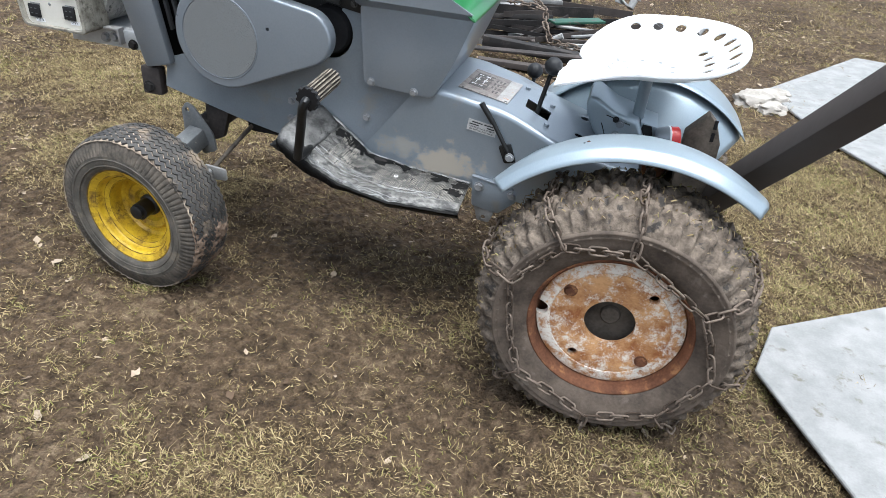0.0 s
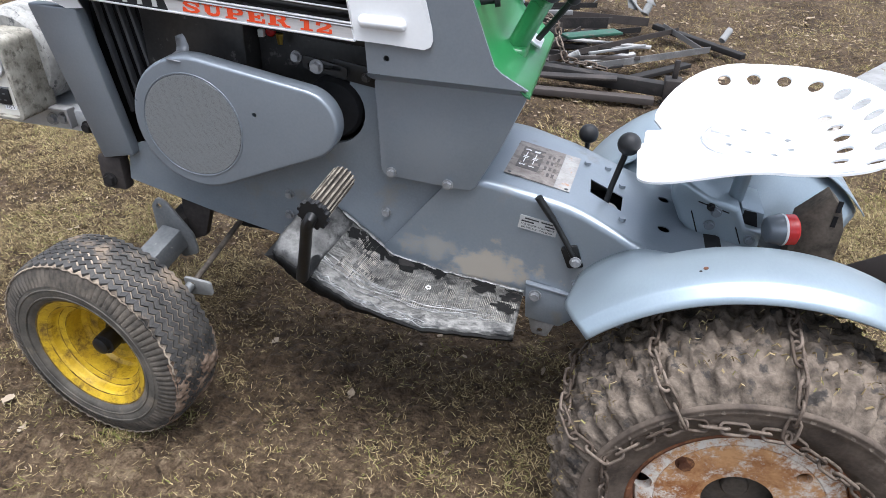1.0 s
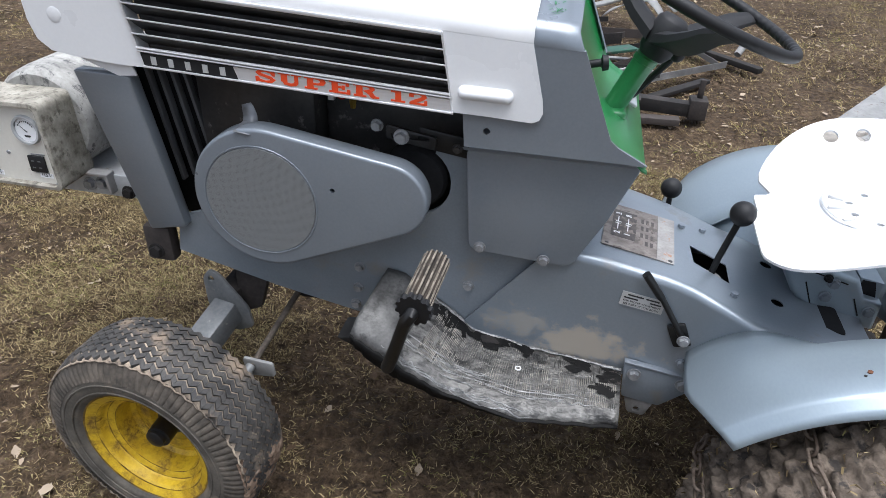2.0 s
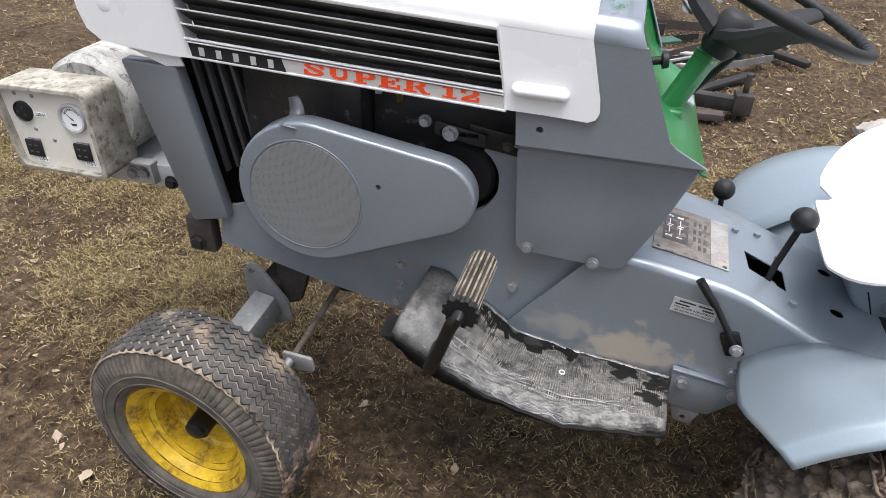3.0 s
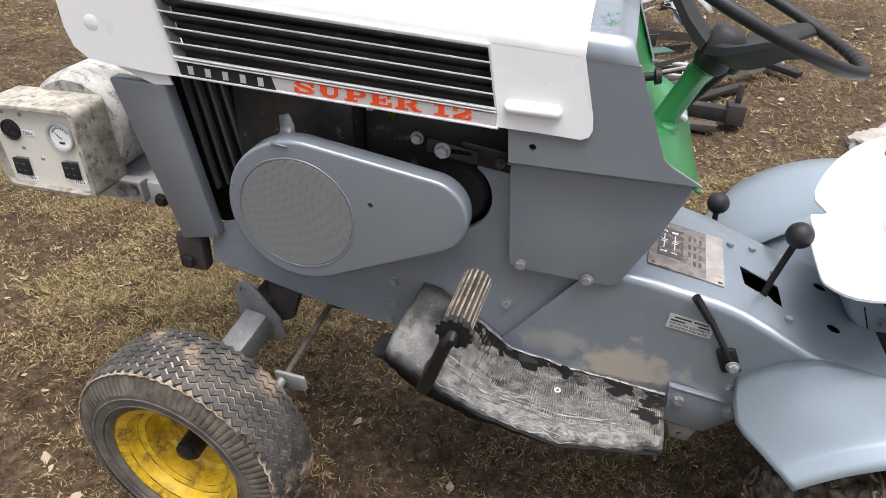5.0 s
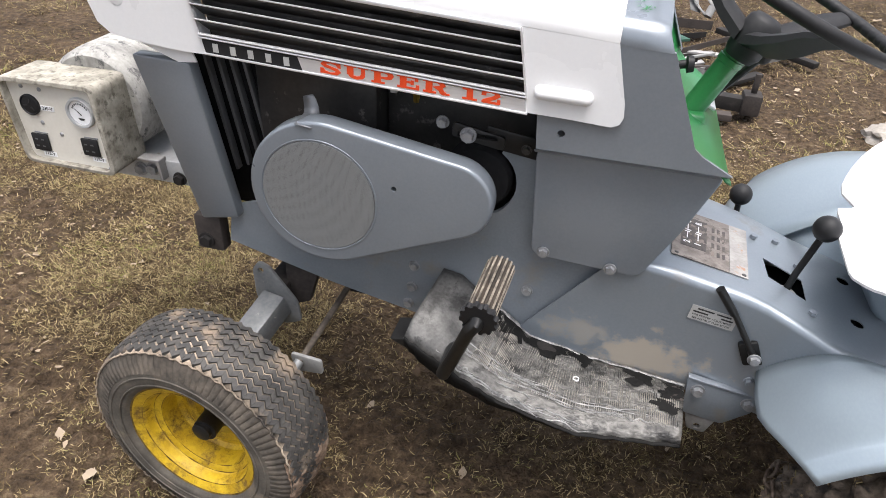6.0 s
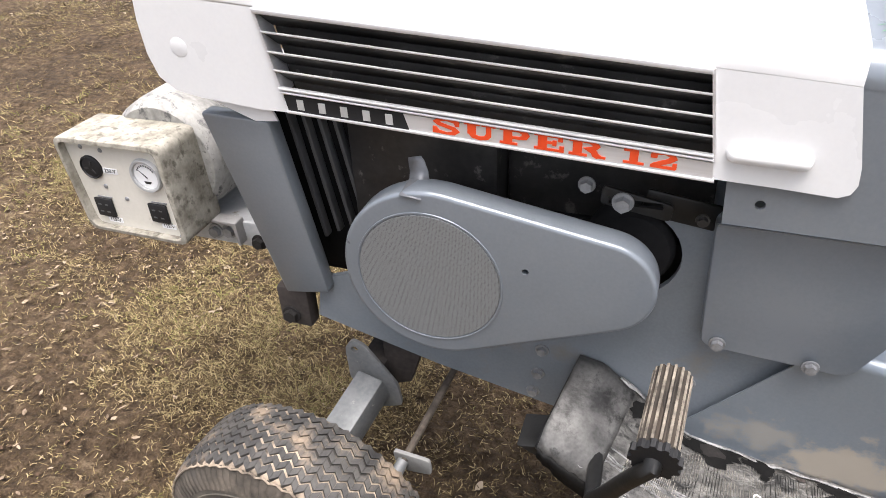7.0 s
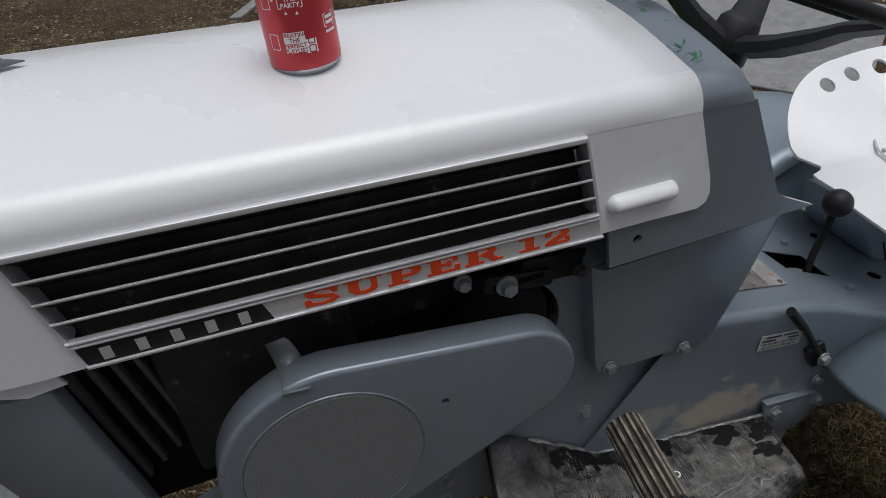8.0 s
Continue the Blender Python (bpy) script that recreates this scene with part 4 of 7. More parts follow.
def build_engine_side():
    # radiator side panel, louvres and black engine parts
    lean = lambda x, z: -0.140 * (z - 0.51) - 0.05 * (x + 0.8)
    pan = part("nose_panel", slab(rounded([(-0.838, 0.503), (-0.760, 0.522), (-0.782, 0.812), (-0.884, 0.814)], 0.006, 3), 1.900, 1.925, 0.003, shear=lean), GREY, tractor, "grey nose side panel")
    part("nose_front", slab(rounded([(-0.835, 0.505), (-0.826, 0.507), (-0.872, 0.808), (-0.881, 0.810)], 0.003, 2), 1.926, 2 * YC - 1.905), GREY, tractor)
    for k in range(7):
        x = -0.806 + 0.0187 * k
        y = 1.938 + 0.006 * k
        part("fin", bar((x, y, 0.822), (x + 0.036, y, 0.60 + 0.009 * k), 0.006, 0.015, (0, 1, 0), 0.0015), FIN, tractor, "dark grey cooling louvre")
    # a solid near-black box gives the shade in the gaps between the fins
    part("nose_shade_box", box((-0.86, 1.985, 0.50), (-0.66, 2.12, 0.82), 0.004), DARK, tractor, "near-black box painted as the shade behind the louvres")
    part("shroud", slab(rounded([(-0.724, 0.56), (-0.515, 0.56), (-0.515, 0.80), (-0.724, 0.815)], 0.008), 1.948, 2.16, 0.004), BLACK, tractor, "scratched black engine shroud")
    part("engine_block", box((-0.515, 1.995, 0.46), (-0.245, 2.16, 0.81), 0.01), BLACK, tractor, "black engine block in shade")
    part("bracket_arm", bar((-0.330, 1.905, 0.745), (-0.245, 1.915, 0.728), 0.006, 0.034), BLACK_PAINT, tractor)
    part("engine_rail", bar((-0.515, 1.962, 0.795), (-0.245, 1.962, 0.775), 0.03, 0.014), BLACK, tractor)
    br = slab(rounded([(-0.378, 0.743), (-0.298, 0.730), (-0.296, 0.751), (-0.376, 0.766)], 0.006), 1.889, 1.895, 0.001)
    brk = part("slotted_bracket", br, BLACK_PAINT, tractor, "black slotted bracket")
    cut(brk, [box((-0.368, 1.87, 0.7445), (-0.308, 1.91, 0.7525), 0)])
    part("bolt", hexbolt((-0.352, 1.889, 0.748), r=0.0095, h=0.009), BOLT, tractor, "large plated hex bolt")
    part("bolt", hexbolt((-0.396, 1.906, 0.756), r=0.0078, h=0.008), BOLT, tractor)
    part("bolt", hexbolt((-0.264, 1.892, 0.737), r=0.006, h=0.006), BLACK, tractor)
    part("cap", ball((-0.480, 1.985, 0.772), 0.010, 14, 8), RED_PLASTIC, tractor, "small red cap")
    part("fitting", tube([(-0.458, 1.975, 0.772), (-0.458, 1.975, 0.753)], [0.0075, 0.005], 6), BRASS, tractor, "brass fitting")
    part("connector", box((-0.502, 1.975, 0.762), (-0.491, 1.985, 0.776), 0.001), PRINT_WHITE, tractor)
    for z in (0.64, 0.655):
        part("cooling_rib", box((-0.508, 1.985, z), (-0.26, 1.997, z + 0.005), 0.001), DARK, tractor)
    # frame side plate with the round opening for the belt
    side = [(-0.796, 0.457), (-0.60, 0.406), (-0.40, 0.365), (-0.20, 0.350), (-0.06, 0.345), (-0.06, 0.60), (-0.20, 0.738), (-0.292, 0.738)]
    side += arc(-0.340, 0.662, 0.064, 55, -120, 14) + [(-0.50, 0.575), (-0.70, 0.560), (-0.783, 0.532)]
    fr = part("frame_side", slab(side, 1.916, 1.926), GREY_DIRTY, tractor, "grey frame side plate with dried mud stains")
    part("frame_side", slab(side, 2 * YC - 1.926, 2 * YC - 1.916), GREY_DIRTY, tractor)
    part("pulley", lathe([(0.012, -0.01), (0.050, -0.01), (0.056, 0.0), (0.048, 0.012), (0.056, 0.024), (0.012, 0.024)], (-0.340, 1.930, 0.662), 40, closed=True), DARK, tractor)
    for x, z in ((-0.438, 0.476), (-0.442, 0.430), (-0.448, 0.392), (-0.238, 0.468)):
        part("bolt", hexbolt((x, 1.916, z), r=0.0075), BOLT, tractor)
    # belt guard
    c1, r1, c2, r2 = (-0.568, 0.635), 0.1225, (-0.362, 0.660), 0.064
    out = arc(*c1, r1, 81.0, 291.8, 44) + arc(*c2, r2, -68.2, 81.0, 24)
    guard = part("belt_guard", slab(out, 1.8345, 1.873, 0.0062, 6), GREY, tractor, "grey teardrop belt guard", angle=50)
    cut(guard, [cyl((-0.450, 1.834, 0.668), 0.0042, 0.03, seg=16)])
    return guard


MESH = surface("perforated_grey_screen", (0.15, 0.17, 0.19), (0.19, 0.21, 0.235), 0.5, 0.4, 5, 300, 0.05)
_n, _l, _p = nodes_of(MESH)
_geo = _n.new("ShaderNodeNewGeometry")
_vor = _n.new("ShaderNodeTexVoronoi")
_vor.inputs["Scale"].default_value, _vor.inputs["Randomness"].default_value = 560, 0.14
_l.new(_geo.outputs["Position"], _vor.inputs["Vector"])
_cut = _n.new("ShaderNodeMapRange")
_cut.inputs["From Min"].default_value, _cut.inputs["From Max"].default_value = 0.30, 0.44
_l.new(_vor.outputs["Distance"], _cut.inputs["Value"])
_mix = _n.new("ShaderNodeMix")
_mix.data_type = "RGBA"
_mix.inputs["A"].default_value, _mix.inputs["B"].default_value = (0.085, 0.090, 0.092, 1), (0.24, 0.250, 0.255, 1)
_l.new(_cut.outputs[0], _mix.inputs["Factor"])
_l.new(_mix.outputs["Result"], _p.inputs["Base Color"])

guard = build_engine_side()
part("screen", lathe([(0.0, -0.0010), (0.093, -0.0010), (0.0945, 0.0002), (0.0955, 0.002)], (-0.574, 1.8345, 0.632), 64), MESH, guard, "round perforated screen")
part("screen_rim", lathe([(0.0950, 0.0005), (0.0955, -0.0014), (0.0972, -0.0014), (0.0978, 0.0005)], (-0.574, 1.8345, 0.632), 64), GREY, guard)
_t = bmesh.new()
grid([[(-0.604, 1.832, 0.7505), (-0.577, 1.832, 0.7475)], [(-0.603, 1.846, 0.7525), (-0.576, 1.846, 0.7495)], [(-0.603, 1.866, 0.755), (-0.577, 1.866, 0.753)],
      [(-0.604, 1.872, 0.762), (-0.580, 1.871, 0.766)], [(-0.606, 1.875, 0.772), (-0.584, 1.870, 0.780)], [(-0.607, 1.877, 0.778), (-0.588, 1.870, 0.786)]], bm=_t)
_tp = part("tape_tab", _t, TAPE, guard, "strip of silver tape")
_tp.modifiers.new("sheet", "SOLIDIFY").thickness = 0.001


def side_y(x):
    """Where the tunnel's near side stands: it flares out to the fender."""
    return float(np.interp(x, (-0.25, -0.06, 0.03, 0.08, 0.13, 0.19, 0.23, 0.42), (1.909, 1.898, 1.8915, 1.889, 1.883, 1.862, 1.842, 1.842)))


def tunnel_top(x):
    return float(np.interp(x, (-0.12, -0.02, 0.10, 0.20, 0.275, 0.42), (0.578, 0.569, 0.550, 0.521, 0.504, 0.474)))


PLATE_DARK = surface("rubbed_dark_print", (0.035, 0.030, 0.028), (0.10, 0.085, 0.075), 0.5, 0.1, 60, 240, 0.1, c=(0.20, 0.165, 0.14), c_scale=70, c_cut=0.56, c_soft=0.05)


CREASE = 0.014


def build_tunnel():
    bm = bmesh.new()
    rows = []
    for i in range(25):
        x = -0.112 + 0.53 * i / 24
        yn, zt, yf = side_y(x), tunnel_top(x), 2.205 - 0.25 * max(0, x)
        lowz = 0.345 if x < 0.06 else 0.34
        row = [(x, yn, lowz), (x, yn, zt - 0.05), (x, yn, zt - CREASE)]
        for k in range(1, 8):
            a = radians(180 - 90 * k / 7)
            row.append((x, yn + CREASE + CREASE * math.cos(a), zt - CREASE + CREASE * math.sin(a)))
        row.append((x, yn + CREASE + 0.005, zt))
        for k in range(1, 7):
            row.append((x, yn + CREASE + (yf - yn - CREASE - 0.016) * k / 6, zt))
        row += [(x, yf - 0.004, zt - 0.004), (x, yf, zt - 0.016), (x, yf, 0.36)]
        rows.append(row)
    grid(rows, bm=bm)
    # the flank runs on forward under the weld line
    wedge = []
    for i in range(14):
        x = -0.245 + 0.133 * i / 13
        top = 0.391 + (x + 0.245) * (rows[0][2][2] - 0.391) / 0.133
        wedge.append([(x, side_y(x), 0.345), (x, side_y(x), 0.345 + (top - 0.345) * (rows[0][1][2] - 0.345) / (rows[0][2][2] - 0.345)), (x, side_y(x), top)])
    grid(wedge, bm=bm)
    bmesh.ops.remove_doubles(bm, verts=bm.verts, dist=0.0015)
    bmesh.ops.recalc_face_normals(bm, faces=bm.faces)
    tun = part("tunnel", bm, FLANK_DUST, tractor, "grey transmission tunnel cover with dust", angle=50)
    thin = tun.modifiers.new("sheet", "SOLIDIFY")
    thin.thickness, thin.offset = 0.002, 0.0
    ZT = tunnel_top
    # gear slot
    slot = [(0.135, 2.030), (0.198, 2.010), (0.196, 1.950), (0.137, 1.975)]
    b = bmesh.new()
    lo = [b.verts.new((x, y, 0.48)) for x, y in slot]
    f = b.faces.new(lo)
    ex = bmesh.ops.extrude_face_region(b, geom=[f])
    for v in ex["geom"]:
        if isinstance(v, bmesh.types.BMVert):
            v.co.z = 0.60
    ovals = [cyl((0.277, 2.058, 0.51), 0.0105, 0.08, "z", 18), cyl((0.274, 1.939, 0.50), 0.0105, 0.08, "z", 18)]
    cut(tun, [b] + ovals, folded=True)
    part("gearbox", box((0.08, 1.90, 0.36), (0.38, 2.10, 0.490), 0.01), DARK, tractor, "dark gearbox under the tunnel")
    part("gear_lever", tube([(0.162, 1.968, 0.485), (0.172, 1.968, 0.560), (0.188, 1.964, 0.640)], 0.0055, 12), BLACK_PAINT, tractor, "black gear lever")
    part("lever_boot", lathe([(0.0, 0.006), (0.010, 0.005), (0.024, -0.002), (0.026, -0.008)], (0.166, 1.982, 0.512), 24, axis="z"), STEEL_GREY, tractor, "dusty round lever seal")
    part("gear_knob", ball((0.189, 1.964, 0.6475), 0.0205), BLACK_PLASTIC, tractor, "round black gear knob")
    part("range_lever", tube([(0.120, 2.215, 0.40), (0.118, 2.232, 0.50), (0.117, 2.238, 0.54)], 0.0055, 12), BLACK_PAINT, tractor)
    part("range_knob", ball((0.117, 2.238, 0.549), 0.021), BLACK_PLASTIC, tractor, "round black range knob")
    # shift plate with its pattern
    tilt = pose(0.042, 2.018, ZT(0.042) + 0.003, 0, 9.2, -4) @ Matrix.Diagonal((1, 0.9, 1, 1))
    part("shift_plate", placed(box((-0.060, -0.085, 0), (0.034, 0.085, 0.0012)), tilt), PLATE, tractor, "worn brown gear shift plate")
    part("shift_plate_end", placed(box((0.0345, -0.085, 0), (0.064, 0.085, 0.0012)), tilt), PLATE_BARE, tractor, "bare scuffed end of the shift plate")
    pat = bmesh.new()
    for lo, hi in (((-0.047, -0.045, 0.0013), (-0.004, 0.062, 0.0016)),):
        box(lo, hi, bm=pat)
    part("shift_plate_dark", placed(pat, tilt), PLATE_DARK, tractor)
    lines = bmesh.new()
    for x0 in (-0.0365, -0.0185):
        for lo, hi in (((x0 - 0.0008, -0.016, 0.0017), (x0 + 0.0008, 0.006, 0.0020)), ((x0 - 0.0008, 0.014, 0.0017), (x0 + 0.0008, 0.036, 0.0020)), ((x0 - 0.005, 0.006, 0.0017), (x0 + 0.004, 0.0085, 0.0020)), ((x0 - 0.004, 0.0125, 0.0017), (x0 + 0.006, 0.0150, 0.0020))):
            box(lo, hi, bm=lines)
    part("shift_lines", placed(lines, tilt), PRINT_WHITE, tractor)
    for ch, px, py in (("3", -0.0365, 0.048), ("R", -0.0185, 0.048), ("2", -0.0365, -0.029), ("1", -0.0185, -0.029)):
        lt = letters(ch, 0.015, 0.0002, 0.0004, 1.0)
        part("shift_mark", placed(lt, tilt @ pose(px, py, 0.0018, 0, 0, 90)), PRINT_WHITE, tractor, fix=False)
    marks = bmesh.new()
    for i in range(4):
        for j in range(3):
            box((0.004 + 0.009 * j, -0.05 + 0.028 * i, 0.0013), (0.009 + 0.009 * j, -0.034 + 0.028 * i, 0.0017), bm=marks)
    part("plate_bars", placed(marks, tilt), PLATE_DARK, tractor)
    for x, y in ((-0.010, 2.088), (0.098, 2.078), (0.093, 1.945), (-0.014, 1.953)):
        part("rivet", placed(ball((0, 0, 0), 0.005, 10, 6, 0.5), pose(x, y, ZT(x) + 0.002)), BLACK, tractor)
    for x, y in ((0.124, 2.085), (0.195, 2.045), (0.198, 1.915), (0.165, 2.10)):
        part("bolt", hexbolt((x, y, ZT(x)), (0.1, 0, 1), 0.0065, 0.006, False), GREY, tractor)
    # parking brake lever and sticker
    part("lever_plate", slab(rounded([(0.118, 0.430), (0.146, 0.438), (0.128, 0.480), (0.100, 0.470)], 0.005), 1.876, 1.884, 0.001), BLACK_PAINT, tractor)
    lev = part("brake_lever", tube([(0.130, 1.878, 0.449), (0.111, 1.878, 0.479), (0.084, 1.877, 0.522), (0.080, 1.877, 0.526), (0.050, 1.877, 0.566)], [0.0068, 0.0050, 0.0050, 0.0066, 0.0068], 14), BLACK_PAINT, tractor, "black parking brake lever with grip")
    part("bolt", hexbolt((0.130, 1.872, 0.449), r=0.008), BOLT, tractor)
    st = pose(0.055, 1.8872, 0.5035, 90, 0, -3.2) @ pose(0, 0, 0, 0, 0, -7.0)
    part("sticker", placed(box((-0.035, -0.0135, -0.0004), (0.035, 0.0135, 0.0004)), st), STICKER, tractor, "small pale instruction sticker")
    for text, dy in (("FOR PROPER ADJUSTMENT", -0.0035), ("SEE INSTRUCTION BOOK", -0.0095)):
        lt = letters(text, 0.0050, 0.0001, 0.00006, 1.02)
        part("sticker_text", placed(lt, st @ pose(0, dy, 0.0006)), PRINT_BLACK, tractor, fix=False)
    bars = bmesh.new()
    for a, b2, y in ((-0.026, 0.0, 0.0085), (0.004, 0.026, 0.0085), (-0.031, -0.008, 0.0025), (0.012, 0.030, 0.0025)):
        box((a, y - 0.0014, 0.0004), (b2, y + 0.0014, 0.0006), bm=bars)
    part("sticker_bars", placed(bars, st), PRINT_BLACK, tractor)
    # frame foot bracket
    brk = part("foot_bracket", slab(rounded([(0.046, 0.382), (0.160, 0.365), (0.158, 0.334), (0.118, 0.296), (0.052, 0.306)], 0.005, 3), 1.8765, 1.8825, 0.001), GREY_DIRTY, tractor, "grey foot bracket with dried mud")
    part("bracket_lip", bar((0.046, 1.880, 0.384), (0.160, 1.880, 0.367), 0.012, 0.004, bevel=0.001), GREY, brk)
    foot = part("bracket_foot", slab(rounded([(0.056, 0.312), (0.112, 0.304), (0.098, 0.264), (0.068, 0.268)], 0.006, 3), 1.879, 1.886, 0.001), STEEL_GREY, brk, "worn bracket foot with a hole")
    cut(foot, [cyl((0.083, 1.88, 0.277), 0.0062, 0.04, seg=16)])
    for x, z in ((0.066, 0.360), (0.148, 0.352)):
        part("bolt", hexbolt((x, 1.8765, z), r=0.009, h=0.008), BOLT, tractor)
    part("bolt", hexbolt((0.137, side_y(0.137) - 0.002, 0.398), r=0.007), GREY, tractor)


build_tunnel()


def build_footboard():
    s = (0.0, 0.12, 0.32, 0.5, 0.68, 1.0)
    inner = ((-0.384, 1.912, 0.482), (-0.352, 1.912, 0.476), (-0.285, 1.911, 0.425), (-0.222, 1.908, 0.378), (-0.120, 1.900, 0.363), (0.044, 1.878, 0.361))
    outer = ((-0.414, 1.780, 0.440), (-0.385, 1.772, 0.428), (-0.320, 1.765, 0.395), (-0.250, 1.758, 0.366), (-0.122, 1.737, 0.356), (0.042, 1.775, 0.340))
    rng = random.Random(3)

    def place(t, u):
        a = [float(np.interp(t, s, [p[i] for p in inner])) for i in range(3)]
        b = [float(np.interp(t, s, [p[i] for p in outer])) for i in range(3)]
        p = Vector(a).lerp(Vector(b), u)
        if u > 0.85:
            p.y += 0.004 * noise.noise(Vector((t * 40, 0, 0)))
            p.z -= 0.012 * (u - 0.85) / 0.15
        p.z += 0.0025 * noise.noise(Vector((t * 14, u * 9, 2)))
        return p
    top, low = [], []
    for i in range(49):
        t = i / 48
        top.append([place(t, k / 12) for k in range(13)])
    pad = part("foot_pad", grid(top), MAT, tractor, "worn silver-grey grip pad on the footboard", angle=60)
    pm = pad.modifiers.new("sheet", "SOLIDIFY")
    pm.thickness, pm.offset = 0.003, 0.0
    flap = part("pad_flap", grid([[p + Vector((0, 0, 0.0024)) for p in row] for row in top[:14]]), FLAP, pad, "smooth grimy front flap, coloured darker for its dimmer reflection", angle=60)
    flap.modifiers.new("sheet", "SOLIDIFY").thickness = 0.001
    ribs = bmesh.new()
    for i in range(104):
        t = 0.34 + 0.645 * i / 103
        for u0, u1 in ((0.06, 0.30), (0.31, 0.55), (0.56, 0.80)):
            j0, j1 = u0 + rng.uniform(-0.03, 0.03), u1 + rng.uniform(-0.03, 0.0)
            a, b = place(t, j0), place(t, j1)
            if rng.random() < 0.14:
                continue
            up = Vector((0, 0, 0.0026))
            e = Vector((0.0010, 0, 0))
            tri = [a - e, a + e, a + up, b - e, b + e, b + up]
            v = [ribs.verts.new(q + Vector((0, 0, 0.0004))) for q in tri]
            for q in ((0, 2, 5, 3), (1, 4, 5, 2), (0, 1, 2), (3, 5, 4)):
                ribs.faces.new([v[k] for k in q])
    part("grip_ribs", ribs, MAT_RIB, pad, "pale worn grip ribs")["kind"] = "stuff"
    # bare silver inner edge, black worn patches beside it, crinkles along the outer edge
    strip = grid([[place(i / 60, u) + Vector((0, 0, 0.0030)) for u in (-0.01, 0.03 + 0.022 * noise.noise(Vector((i * 0.45, 4, 1))) )] for i in range(12, 61)])
    st = part("bare_edge", strip, FOIL, pad, "bare silver inner edge")
    st.modifiers.new("sheet", "SOLIDIFY").thickness = 0.001
    for k in range(34):
        t0, u0 = rng.uniform(0.30, 0.99), abs(rng.gauss(0.06, 0.07)) + 0.03
        if k > 27:
            t0, u0 = rng.uniform(0.9, 0.99), rng.uniform(0.1, 0.5)
        r0 = rng.uniform(0.003, 0.013)
        blot = bmesh.new()
        ring = []
        for j in range(14):
            a = 2 * math.pi * j / 14
            rr = r0 * (1 + 0.9 * noise.noise(Vector((math.cos(a) * 1.6 + k * 3, math.sin(a) * 1.6, k))))
            ring.append(blot.verts.new(place(min(1, t0 + 1.5 * rr * math.cos(a) / 0.46), max(0.0, u0 + rr * math.sin(a) / 0.14)) + Vector((0, 0, 0.0036))))
        blot.faces.new(ring)
        part("worn_patch", blot, STEEL_DARK if k % 9 == 4 else CHIP, pad)
    for k in range(22):
        ta, tb = sorted((rng.uniform(0.1, 0.95), rng.uniform(0.1, 0.95)))
        if tb - ta < 0.1:
            tb = ta + 0.12
        uu = rng.uniform(0.62, 0.98)
        crease = [place(ta + (tb - ta) * j / 16, min(1.0, uu + 0.05 * noise.noise(Vector((j * 0.33, k, 7))))) + Vector((0, 0, 0.002)) for j in range(17)]
        part("crinkle", tube(crease, [0.0003 + 0.0011 * math.sin(math.pi * j / 16) for j in range(17)], 6), FOIL, pad)
    hem = []
    for i in range(49):
        t = i / 48
        drop = 0.005 + 0.004 * noise.noise(Vector((t * 12, 3, 8))) + 0.060 * max(0.0, 0.42 - abs(t - 0.22))
        hem.append([place(t, 0.992 + 0.012 * noise.noise(Vector((t * 34, 1, 3)))) + Vector((0, 0, 0.0022)), place(t, 1.0) + Vector((0, -0.002, 0.0)), place(t, 1.0) + Vector((0, 0.002, -drop))])
    part("torn_hem", grid(hem), CHIP, pad, "black torn outer hem", angle=60).modifiers.new("sheet", "SOLIDIFY").thickness = 0.0015
    plate = []
    for i in range(33):
        t = i / 32
        row = []
        for k in range(8):
            p = place(t, k / 7)
            row.append(p + Vector((-0.003, 0.014 * k / 7, -0.008)))
        row.append(row[-1] + Vector((0, 0.006, -0.010 - 0.006 * noise.noise(Vector((t * 9, 5, 5))))))
        plate.append(row)
    fp = part("footboard", grid(plate), BLACK_PAINT, tractor, "black steel footboard under the pad")
    fp.modifiers.new("sheet", "SOLIDIFY").thickness = 0.004
    part("footboard_tab", slab([(-0.445, 0.402), (-0.400, 0.412), (-0.385, 0.385), (-0.40, 0.380)], 1.80, 1.86, 0.002), BLACK_PAINT, tractor)
    part("screw", lathe([(0.0, -0.001), (0.0035, -0.001), (0.0035, 0.001), (0.0055, 0.001), (0.0055, -0.001)], (-0.132, 1.839, 0.3635), 16, axis="z"), PRINT_WHITE, pad)
    # brake pedal with a ribbed rubber roller
    a, b = Vector((-0.277, 1.680, 0.588)), Vector((-0.2690, 1.782, 0.6017))
    d = (b - a).normalized()
    u = d.orthogonal().normalized()
    w = d.cross(u)
    rows = []
    for t in (0.0, 0.02, 0.98, 1.0):
        row = []
        for i in range(64):
            ang = 2 * math.pi * i / 64
            r = (0.0208 if i % 4 < 2 else 0.0172) * (0.9 if t in (0.0, 1.0) else 1)
            row.append(a.lerp(b, t) + (u * math.cos(ang) + w * math.sin(ang)) * r)
        rows.append(row)
    bm = grid(rows, close_v=True)
    bm.faces.new([v for v in bm.verts][:64])
    bm.faces.new([v for v in bm.verts][-64:])
    part("pedal_rubber", bm, RIBBED, tractor, "ribbed black rubber pedal with dust in its grooves", angle=30)
    for i in range(16):
        ang = 2 * math.pi * (i * 4 + 0.5) / 64
        wid = 0.0016
        n0 = u * math.cos(ang) + w * math.sin(ang)
        e0 = d.cross(n0)
        rb = grid([[a.lerp(b, t) + n0 * (0.0205 + q) + e0 * s * wid for s, q in ((-1, 0), (-0.8, 0.0010), (0.8, 0.0010), (1, 0))] for t in (0.02, 0.06, 0.3, 0.6, 0.94, 0.98)])
